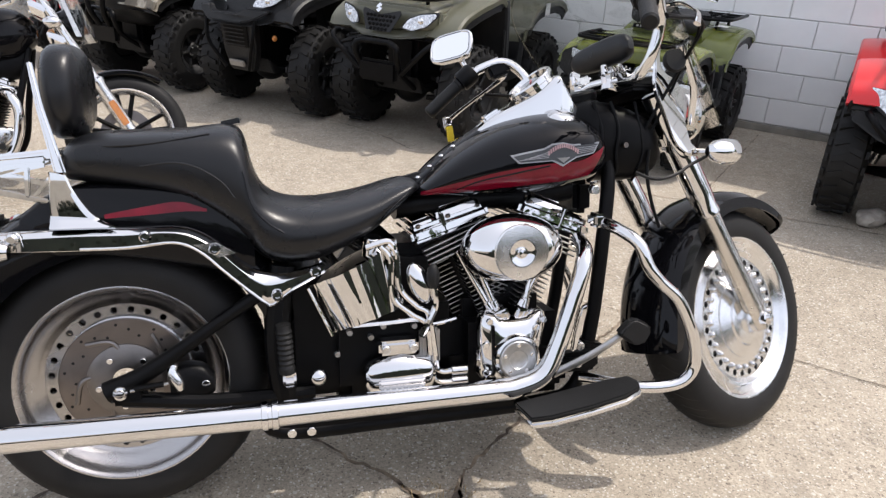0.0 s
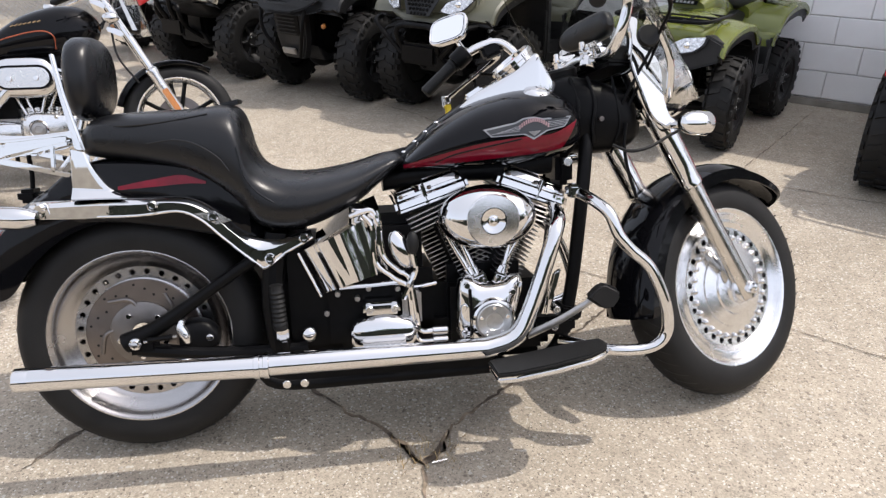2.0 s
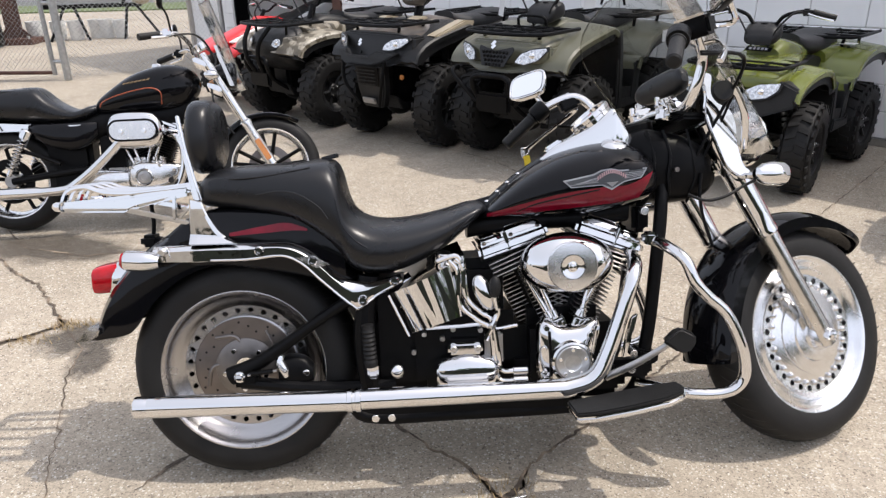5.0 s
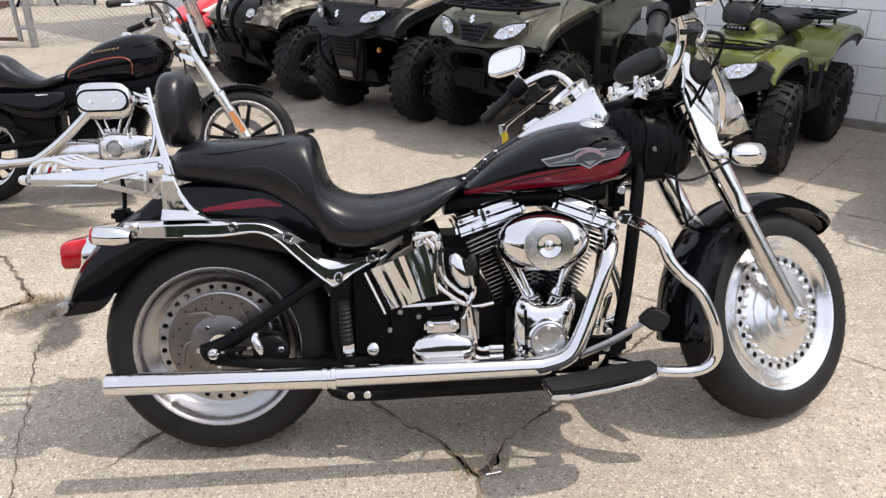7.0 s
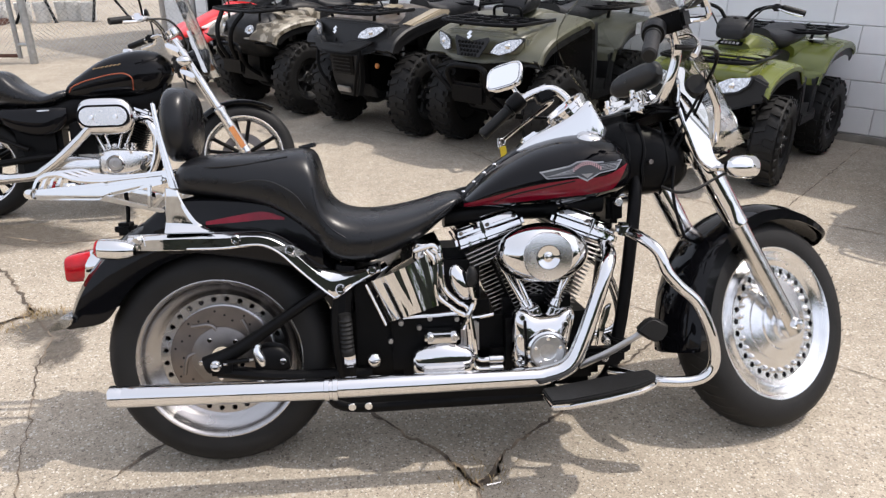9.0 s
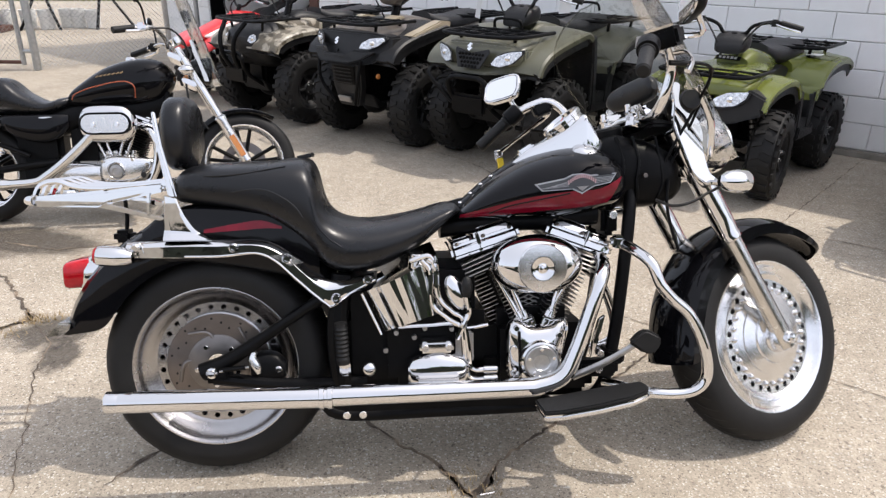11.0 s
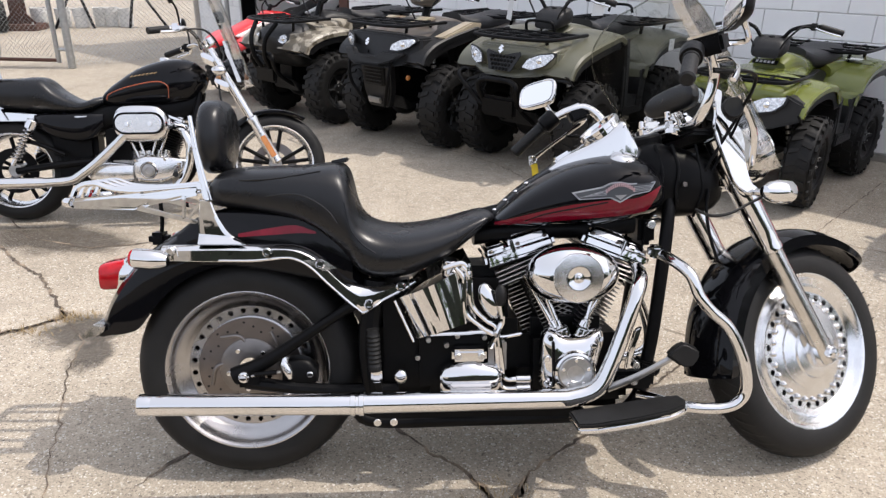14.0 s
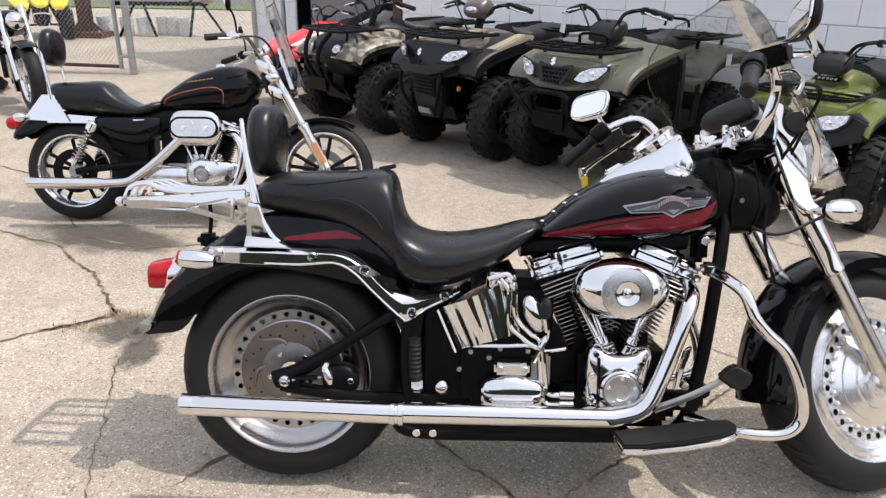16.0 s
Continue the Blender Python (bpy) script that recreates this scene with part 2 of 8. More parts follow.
# ---- mesh helpers ----
def spline(pts, k=6, closed=False):
    """Catmull-Rom through points of any dimension."""
    pts = [np.array(p, float) for p in pts]
    n = len(pts)
    out = []
    for i in range(n if closed else n - 1):
        if closed:
            a, b, c, d = (pts[(i + j) % n] for j in (-1, 0, 1, 2))
        else:
            b, c = pts[i], pts[i + 1]
            a = pts[i - 1] if i else 2 * b - c
            d = pts[i + 2] if i + 2 < n else 2 * c - b
        for s in range(k):
            t = s / k
            out.append(0.5 * (2 * b + (c - a) * t + (2 * a - 5 * b + 4 * c - d) * t * t + (3 * b - a - 3 * c + d) * t ** 3))
    if not closed:
        out.append(pts[-1])
    return out


def rings(bm, rows, closed=True, cap=True, loop=False):
    """Skin over a list of rings of points."""
    vs = [[bm.verts.new(p) for p in row] for row in rows]
    n = len(vs[0])
    m = len(vs)
    for i in range(m if loop else m - 1):
        a, b = vs[i], vs[(i + 1) % m]
        for j in range(n if closed else n - 1):
            bm.faces.new((a[j], a[(j + 1) % n], b[(j + 1) % n], b[j]))
    if cap and closed and not loop:
        bm.faces.new(list(reversed(vs[0])))
        bm.faces.new(vs[-1])
    return vs


def tube(pts, r, n=10, k=5, bm=None, smooth=True, cap=True, flat=1.0):
    """A round bar along a smooth line; r: one radius or one for each point."""
    bm = bm or bmesh.new()
    rr = r if isinstance(r, (list, tuple)) else [r] * len(pts)
    line = [(*p, q) for p, q in zip(pts, rr)]
    line = spline(line, k) if smooth and len(pts) > 2 else [np.array(p, float) for p in line]
    ps = [Vector(p[:3]) for p in line]
    up = Vector((0, 0, 1))
    t0 = (ps[1] - ps[0]).normalized()
    if abs(t0.dot(up)) > 0.9:
        up = Vector((0, 1, 0))
    u = t0.cross(up).normalized()
    rows = []
    for i, p in enumerate(ps):
        t = (ps[min(i + 1, len(ps) - 1)] - ps[max(i - 1, 0)]).normalized()
        u = (u - t * u.dot(t)).normalized()
        w = t.cross(u)
        q = line[i][3]
        rows.append([p + u * (q * math.cos(a)) + w * (q * flat * math.sin(a)) for a in (2 * math.pi * j / n for j in range(n))])
    rings(bm, rows, cap=cap)
    return bm


def turn_basis(axis):
    t = Vector(axis).normalized()
    up = Vector((0, 0, 1)) if abs(t.z) < 0.9 else Vector((1, 0, 0))
    u = up.cross(t).normalized()
    return t, u, t.cross(u)


def revolve(profile, centre, axis=(0, 1, 0), n=40, bm=None, closed=False, squash=1.0):
    """Turn a profile of (radius, along) round an axis."""
    bm = bm or bmesh.new()
    t, u, w = turn_basis(axis)
    c = Vector(centre)
    rows = []
    for j in range(n):
        a = 2 * math.pi * j / n
        rows.append([c + t * h + u * (r * math.cos(a)) + w * (r * squash * math.sin(a)) for r, h in profile])
    vs = [[bm.verts.new(p) for p in row] for row in rows]
    m = len(profile)
    for j in range(n):
        a, b = vs[j], vs[(j + 1) % n]
        for i in range(m if closed else m - 1):
            q = (a[i], b[i], b[(i + 1) % m], a[(i + 1) % m])
            bm.faces.new(q)
    return bm


def plate(poly, y0, y1, bevel=0.0, bm=None, axes="xz", seg=2):
    """A flat shape of thickness y0..y1; poly in the plane of the two axes."""
    bm2 = bmesh.new()
    order = {"xz": lambda a, b, c: (a, c, b), "xy": lambda a, b, c: (a, b, c), "yz": lambda a, b, c: (c, a, b)}[axes]
    lo = [bm2.verts.new(order(a, b, y0)) for a, b in poly]
    hi = [bm2.verts.new(order(a, b, y1)) for a, b in poly]
    n = len(poly)
    bm2.faces.new(lo)
    bm2.faces.new(list(reversed(hi)))
    for i in range(n):
        bm2.faces.new((lo[i], hi[i], hi[(i + 1) % n], lo[(i + 1) % n]))
    bmesh.ops.recalc_face_normals(bm2, faces=bm2.faces)
    if bevel:
        bmesh.ops.bevel(bm2, geom=list(bm2.edges), offset=bevel, segments=seg, affect="EDGES", clamp_overlap=True)
    return join(bm, bm2)


def join(bm, other, m=None):
    if m:
        bmesh.ops.transform(other, matrix=m, verts=other.verts)
    if bm is None:
        return other
    me = bpy.data.meshes.new("tmp")
    other.to_mesh(me)
    bm.from_mesh(me)
    bpy.data.meshes.remove(me)
    other.free()
    return bm


def rbox(c, s, bevel=0.01, m=None, bm=None, seg=2, taper=None):
    """A bevelled block with centre c and size s, optionally narrowed at its top."""
    b = bmesh.new()
    bmesh.ops.create_cube(b, size=1.0)
    for v in b.verts:
        k = taper if taper and v.co.z > 0 else (1, 1)
        v.co = Vector((v.co.x * s[0] * k[0], v.co.y * s[1] * k[1], v.co.z * s[2]))
    if bevel:
        bmesh.ops.bevel(b, geom=list(b.edges), offset=bevel, segments=seg, affect="EDGES", clamp_overlap=True)
    bmesh.ops.transform(b, matrix=Matrix.Translation(c) @ (m or Matrix()), verts=b.verts)
    return join(bm, b)


def cyl(a, b, r, n=16, bm=None, bevel=0.0, r2=None):
    """A cylinder from a to b with slightly rounded ends."""
    a, b = Vector(a), Vector(b)
    h = (b - a).length
    q = r if r2 is None else r2
    e = min(bevel or r * 0.12, h * 0.4)
    return revolve([(0, 0), (r - e, 0), (r, e), (q, h - e), (q - e, h), (0, h)], a, b - a, n, bm)


def ball(c, s, n=20, m=None, bm=None):
    b = bmesh.new()
    bmesh.ops.create_uvsphere(b, u_segments=n, v_segments=n // 2, radius=1.0)
    bmesh.ops.transform(b, matrix=Matrix.Translation(c) @ (m or Matrix()) @ Matrix.Diagonal((*s, 1)), verts=b.verts)
    return join(bm, b)


def arc(cx, cz, r, a0, a1, n):
    return [(cx + r * math.cos(radians(a0 + (a1 - a0) * i / (n - 1))), cz + r * math.sin(radians(a0 + (a1 - a0) * i / (n - 1)))) for i in range(n)]


def body(secs, k=4, n=24, bm=None, axis="x"):
    """A soft body along x. secs: (x, centre y, z low, z high, half width, power)."""
    bm = bm or bmesh.new()
    rows = []
    for x, yc, z0, z1, hw, p in spline(secs, k):
        row = []
        zc, hz = (z0 + z1) / 2, max((z1 - z0) / 2, 0.001)
        for j in range(n):
            a = 2 * math.pi * j / n
            c, s = math.cos(a), math.sin(a)
            y = yc + hw * math.copysign(abs(c) ** (2 / p), c)
            z = zc + hz * math.copysign(abs(s) ** (2 / p), s)
            row.append((x, y, z) if axis == "x" else (y, x, z))
        rows.append(row)
    rings(bm, rows)
    return bm


def body_at(secs, x, k=8):
    rows = spline(secs, k)
    for a, b in zip(rows, rows[1:]):
        if a[0] <= x <= b[0]:
            f = (x - a[0]) / max(b[0] - a[0], 1e-9)
            return a + (b - a) * f
    return rows[0] if x < rows[0][0] else rows[-1]


def side_y(secs, x, z):
    """The y of a soft body's right flank at x and z."""
    _, yc, z0, z1, hw, p = body_at(secs, x)
    h = min(abs(z - (z0 + z1) / 2) / max((z1 - z0) / 2, 1e-6), 0.999)
    return yc - hw * (1 - h ** p) ** (1 / p)


def part(name, bm, material, parent, label="", xf=None, sharp=35, recalc=True):
    """One mesh under a thing or a part."""
    if xf is not None:
        bmesh.ops.transform(bm, matrix=xf, verts=bm.verts)
    if recalc:
        bmesh.ops.recalc_face_normals(bm, faces=bm.faces)
    me = bpy.data.meshes.new(name)
    bm.to_mesh(me)
    bm.free()
    for m in material if isinstance(material, (list, tuple)) else (material,):
        me.materials.append(m)
    me.shade_smooth()
    me.set_sharp_from_angle(angle=radians(sharp))
    ob = new(name, me)
    if parent is not None:
        ob.parent = parent
    if label:
        ob["label"] = label
    return ob


def thing(name, m, label, category, group="", kind=""):
    ob = new(name)
    ob.empty_display_size = 0.1
    ob.matrix_basis = m
    return tagged(ob, label, category, group, kind)


def mirror_y(pts):
    return [(x, -y, z) for x, y, z in pts]


def single(name, bm, material, label, category, kind="", group="", m=None, sharp=35):
    ob = part(name, bm, material, None, sharp=sharp)
    if m is not None:
        ob.matrix_basis = m
    return tagged(ob, label, category, group, kind)


# ---- setting ----
def ground():
    bm = bmesh.new()
    xs = [-400, -60, -20, -8, -4, -2, 0, 2, 4, 8, 20, 60, 400]
    vs = [[bm.verts.new((x, y, 0)) for x in xs] for y in xs]
    for a, b in zip(vs, vs[1:]):
        for i in range(len(xs) - 1):
            bm.faces.new((a[i], a[i + 1], b[i + 1], b[i]))
    return single("ground", bm, M["concrete"], "weathered tan concrete yard with exposed aggregate", "ground", "structure")


ground()

WALL = Matrix.Translation((3.86, 3.176, 0)) @ pose(0, 0, 0, 0, 0, -44)
W0, W1, WH = -8.9, 6.0, 3.68
D0, D1, DH = -7.87, -5.64, 2.40


def building():
    root = thing("wall_north", WALL, "white painted concrete block wall with an open doorway", "wall", kind="structure")

    def slab(name, x0, x1, y0, y1, z0, z1, material, label="", bevel=0.0):
        return part(name, rbox(((x0 + x1) / 2, (y0 + y1) / 2, (z0 + z1) / 2), (x1 - x0, y1 - y0, z1 - z0), bevel), M[material], root, label)
    slab("wall_core", W0, D0, 0.01, 0.25, 0, WH, "mortar")
    slab("wall_core", D1, W1, 0.01, 0.25, 0, WH, "mortar")
    slab("wall_core", D0, D1, 0.01, 0.25, DH, WH, "mortar")
    for x0, x1 in ((W0, D0), (D1, W1)):
        slab("plinth", x0, x1, -0.025, 0.009, -0.006, 0.05, "wallbase", "grimy concrete plinth", 0.008)
    # the closed building behind the wall, with a dim shop room inside the doorway
    slab("side_room", W0 + 0.05, D0 - 0.3, 0.26, 7.9, 0, WH - 0.04, "block")
    slab("side_room", D1 + 0.5, W1 - 0.05, 0.26, 7.9, 0, WH - 0.04, "block")
    slab("shop_back", D0 - 0.29, D1 + 0.49, 3.6, 7.9, 0, WH - 0.04, "block")
    slab("shop_ceiling", D0 - 0.29, D1 + 0.49, 0.26, 3.59, 2.7, WH - 0.04, "block")
    slab("jamb", D1 - 0.16, D1 - 0.003, -0.02, 0.24, 0, DH - 0.003, "rust", "brown steel door jamb", 0.006)
    slab("jamb", D0 + 0.003, D0 + 0.03, 0.02, 0.24, 0, DH - 0.003, "satin_black", "dark steel door jamb", 0.004)
    slab("coping", W0 - 0.05, W1 + 0.05, -0.05, 0.29, WH + 0.002, WH + 0.08, "trim_beige", "", 0.01)
    slab("corner_trim", W0 - 0.07, W0 - 0.002, -0.05, 0.25, 0, WH, "trim_beige", "beige corner trim", 0.006)
    return root


wall = building()


def crack(pts, w, name="crack", seed=1, label="dirt-filled crack in the concrete"):
    rnd = random.Random(seed)
    bm = bmesh.new()
    line = []
    for (x0, y0), (x1, y1) in zip(pts, pts[1:]):
        n = max(2, int(math.hypot(x1 - x0, y1 - y0) / 0.022))
        for i in range(n):
            f = i / n
            line.append((x0 + (x1 - x0) * f + rnd.gauss(0, 0.0035), y0 + (y1 - y0) * f + rnd.gauss(0, 0.0035)))
    line.append(pts[-1])
    prev = None
    for i, (x, y) in enumerate(line):
        a = line[max(i - 1, 0)]
        b = line[min(i + 1, len(line) - 1)]
        d = Vector((b[0] - a[0], b[1] - a[1])).normalized()
        e = min(1, i / 3, (len(line) - 1 - i) / 3) * 0.8 + 0.2
        q = 0.62 * w * e * rnd.uniform(0.3, 1.35)
        r = 0.62 * w * e * rnd.uniform(0.3, 1.35)
        cur = (bm.verts.new((x - d.y * q, y + d.x * q, 0.004)), bm.verts.new((x + d.y * r, y - d.x * r, 0.004)))
        if prev:
            bm.faces.new((prev[0], prev[1], cur[1], cur[0]))
        prev = cur
    return single(name, bm, M["dirt"], label, "crack", "structure")


CRACKS = [
    ([(0.30, 0.24), (0.39, 0.12), (0.42, 0.08), (0.51, -0.03), (0.59, -0.10), (0.65, -0.19), (0.70, -0.27), (0.69, -0.42)], 0.010),
    ([(0.70, -0.27), (0.76, -0.23), (0.80, -0.14), (0.87, -0.08), (1.04, 0.06), (1.38, 0.36), (1.7, 0.6)], 0.008),
    ([(-2.02, 1.83), (-1.77, 1.70), (-1.62, 1.66), (-1.41, 1.42), (-1.25, 1.29), (-1.10, 1.08), (-0.96, 0.87), (-1.10, 0.78), (-1.22, 0.71), (-1.30, 0.63), (-1.6, 0.4)], 0.012),
    ([(-0.96, 0.87), (-0.81, 0.68), (-0.78, 0.47), (-0.68, 0.16), (-0.63, -0.01), (-0.56, -0.21), (-0.5, -0.5)], 0.0045),
    ([(-2.8, 3.1), (-2.34, 2.84), (-1.62, 1.87), (-1.52, 1.76), (-1.16, 1.62), (-0.94, 1.66), (-0.6, 1.8)], 0.009),
    ([(2.17, 2.04), (2.44, 1.75), (2.71, 1.59), (3.03, 1.33), (3.36, 1.10), (4.2, 0.3)], 0.007),
    ([(0.45, 3.75), (0.88, 3.37), (1.10, 3.08), (1.25, 2.72)], 0.008),
    ([(1.38, 0.78), (1.46, 0.72), (1.57, 0.64), (1.92, 0.34), (2.17, 0.10), (2.32, -0.05), (2.7, -0.3)], 0.004),
    ([(-0.33, -0.155), (-0.29, -0.10), (-0.27, -0.06), (-0.20, 0.01)], 0.013),
    ([(0.63, -0.15), (0.67, -0.22), (0.70, -0.28), (0.76, -0.22), (0.79, -0.15)], 0.024),
    ([(-1.02, 0.96), (-0.97, 0.88), (-1.06, 0.80), (-1.2, 0.72)], 0.026),
    ([(-0.02, 3.8), (0.1, 4.0), (0.24, 3.91)], 0.005),
]
for _i, (_p, _w) in enumerate(CRACKS):
    crack(_p, _w, seed=_i + 3)
crack([(2.2, 1.25), (2.66, 1.70), (3.13, 2.14), (3.93, 2.90)], 0.005, "slab_joint", 40, "straight dirt-filled joint between slabs")
crack([(-6.0, 5.6), (-3.0, 5.2), (0.2, 4.4)], 0.005, "slab_joint", 41, "straight dirt-filled joint between slabs")


def stain(x, y, sx, sy, rz=0):
    bm = bmesh.new()
    bmesh.ops.create_grid(bm, x_segments=2, y_segments=2, size=1.0)
    ob = single("oil_stain", bm, M["stain"], "dark dried oil stain on the concrete", "stain", "structure")
    ob.matrix_basis = pose(x, y, 0.002 + 0.0004 * (hash((int(x * 100), 7)) % 3), 0, 0, rz) @ Matrix.Diagonal((sx, sy, 1, 1))


stain(-0.84, 0.76, 0.26, 0.22, 20)
stain(-0.74, 0.58, 0.12, 0.20, 0)
stain(-1.4, 1.75, 0.7, 0.3, -10)

FENCE_A, FENCE_B = Vector((-3.62, 7.36, 0)), Vector((-1.95, 8.55, 0))


def fence():
    """Chain-link fence with a gate leaf, running off to the left."""
    root = thing("chain_link_fence", Matrix(), "galvanised chain-link fence with steel posts", "fence", kind="structure")
    gate = Vector((-9.0, 8.1, 0))
    mesh = bmesh.new()

    def wires(a, b, z0, z1):
        d = (b - a)
        L = d.length
        d.normalize()
        s = 0.06
        n = int(L / s)
        h = z1 - z0
        for i in range(-int(h / s), n):
            for sg in (1, -1):
                x0, x1 = i * s, i * s + h
                za, zb = (z0, z1) if sg > 0 else (z1, z0)
                if x0 < 0:
                    za += (-x0 / h) * (zb - za)
                    x0 = 0
                if x1 > L:
                    zb -= ((x1 - L) / h) * (zb - za)
                    x1 = L
                if x1 - x0 < 0.03:
                    continue
                tube([a + d * x0 + Vector((0, 0, za)), a + d * x1 + Vector((0, 0, zb))], 0.0022, 3, 1, mesh, False, False)
    wires(FENCE_A, FENCE_B, 0.03, 1.8)
    wires(Vector((-3.77, 7.39, 0)), gate, 0.09, 1.8)
    ob = part("wire_mesh", mesh, M["galv"], root, "woven diamond wire mesh")
    ob["kind"] = "stuff"
    for p, r in ((FENCE_A, 0.045), (FENCE_B, 0.03)):
        part("post", cyl(p, p + Vector((0, 0, 1.95)), r), M["galv"], root)
    part("gate_post", cyl((-3.78, 7.39, 0.06), (-3.78, 7.39, 1.85), 0.028), M["galv"], root)
    part("gate_rail", tube([(-3.78, 7.39, 0.09), gate + Vector((0, 0, 0.09))], 0.022, 8, 1, None, False), M["rust"], root, "rusty lower gate rail")
    part("top_rail", tube([FENCE_A + Vector((0, 0, 1.85)), FENCE_B + Vector((0, 0, 1.85))], 0.02, 8, 1, None, False), M["galv"], root)
    for z in (0.22, 0.9, 1.6):
        part("hinge", tube([(-3.78, 7.39, z), (-3.62, 7.36, z)], 0.02, 8, 1, None, False), M["galv"], root)


fence()


# ---- quad bikes ----
def lug_tyre(R, w, rim, n=23, deep=0.011):
    """An all-terrain tyre with staggered lugs, axle along y, centre at the origin."""
    h = w / 2
    prof = [(rim, -h * 0.72), (rim + 0.02, -h * 0.92), ((R + rim) / 2, -h), (R - 0.05, -h * 0.94), (R - 0.022, -h * 0.72), (R - deep, -h * 0.3),
            (R - deep, h * 0.3), (R - 0.022, h * 0.72), (R - 0.05, h * 0.94), ((R + rim) / 2, h), (rim + 0.02, h * 0.92), (rim, h * 0.72)]
    bm = revolve(prof, (0, 0, 0), (0, 1, 0), 36, closed=True)
    lugs = bmesh.new()
    for i in range(n):
        for sg in (1, -1):
            a = 2 * math.pi * (i + (0.5 if sg > 0 else 0)) / n
            b = bmesh.new()
            bmesh.ops.create_cube(b, size=1)
            for v in b.verts:
                v.co = Vector((v.co.x * 0.031, v.co.y * h * 0.60 + sg * h * 0.34, v.co.z * 0.03))
                v.co.x += abs(v.co.y) * 0.35
                if v.co.z > 0:
                    v.co.x *= 0.9
            b2 = Matrix.Rotation(a, 4, "Y") @ Matrix.Translation((0, 0, R - 0.019))
            join(lugs, b, b2)
            b = bmesh.new()
            bmesh.ops.create_cube(b, size=1)
            for v in b.verts:
                v.co = Vector((v.co.x * 0.036, v.co.y * 0.014 + sg * h * 0.88, v.co.z * 0.05))
            join(lugs, b, Matrix.Rotation(a + 0.06, 4, "Y") @ Matrix.Translation((0, 0, R - 0.045)))
    return bm, lugs


TYRES = {}


def atv_wheel(parent, x, y, R, w, side, rim="plastic", xf=None):
    root = new("wheel")
    root.parent = parent
    root.matrix_basis = Matrix.Translation((x, y, R)) @ (xf or Matrix())
    key = (R, w)
    if key not in TYRES:
        carcass, lugs = lug_tyre(R, w, R * 0.5)
        t = part("tyre", carcass, M["rubber"], root, sharp=25)
        g = part("tread", lugs, M["rubber"], root, sharp=25)
        TYRES[key] = (t.data, g.data)
    else:
        t, g = new("tyre", TYRES[key][0]), new("tread", TYRES[key][1])
        t.parent = g.parent = root
    g["kind"] = "stuff"
    t["label"] = "knobbly black all-terrain tyre"
    o = side * w * 0.5
    rr = R * 0.5
    prof = [(0.0, o * 0.62), (0.05, o * 0.62), (0.06, o * 0.5), (rr * 0.7, o * 0.42), (rr * 0.93, o * 0.75), (rr * 1.03, o * 0.82), (rr * 1.0, o * 0.7), (rr * 0.9, -o * 0.6), (0, -o * 0.6)]
    part("rim", revolve(prof, (0, 0, 0), (0, 1, 0), 28), M[rim], root)
    for i in range(4):
        a = radians(45 + 90 * i)
        c = Vector((0.04 * math.cos(a), o * 0.62, 0.04 * math.sin(a)))
        part("lug_nut", cyl(c, c + Vector((0, side * 0.014, 0)), 0.007, 8), M["alu"], root)
    for i in range(6):
        a = radians(60 * i)
        p0, p1 = 0.06, rr * 0.88
        part("rim_spoke", tube([(p0 * math.cos(a), o * 0.53, p0 * math.sin(a)), (p1 * math.cos(a), o * 0.66, p1 * math.sin(a))], 0.012, 6, 1, None, False), M[rim], root)
    return root


def sheet_arch(path, sd, y0, y1, roll, drop):
    """A thin arched fender sheet along a path of (x, z), from y0 to y1, with a rolled outer lip."""
    bm = bmesh.new()
    rows = []
    pts = spline(path, 4)
    for i, (x, z) in enumerate(pts):
        a, c = pts[max(i - 1, 0)], pts[min(i + 1, len(pts) - 1)]
        t = Vector((c[0] - a[0], 0, c[1] - a[1])).normalized()
        n = Vector((-t.z, 0, t.x))
        if n.z < 0 and abs(n.x) < 0.9:
            n = -n
        o = Vector((x, 0, z))
        sec = [(y0, 0.012), (y0 + (y1 - y0) * 0.35, 0.016), (y0 + (y1 - y0) * 0.75, 0.004), (y1 - 0.012, -drop * 0.4), (y1, -drop), (y1 - 0.004, -drop - roll),
               (y1 - 0.012, -drop - roll), (y1 - 0.014, -drop - 0.004), (y0 + (y1 - y0) * 0.7, -0.012), (y0, -0.006)]
        rows.append([o + n * h + Vector((0, sd * y, 0)) for y, h in sec])
    rings(bm, rows)
    return bm


def swept(poly, sd, x0, sweep, depth, bevel=0.004, tilt=0.35, zref=0.7):
    """A plate facing forward whose outer end is swept back and whose top leans back."""
    bm = plate([(sd * y, z) for y, z in poly], 0, depth, bevel, axes="yz")
    for v in bm.verts:
        v.co.x += x0 - max(0, abs(v.co.y) - 0.12) * sweep - (v.co.z - zref) * tilt
    return bm


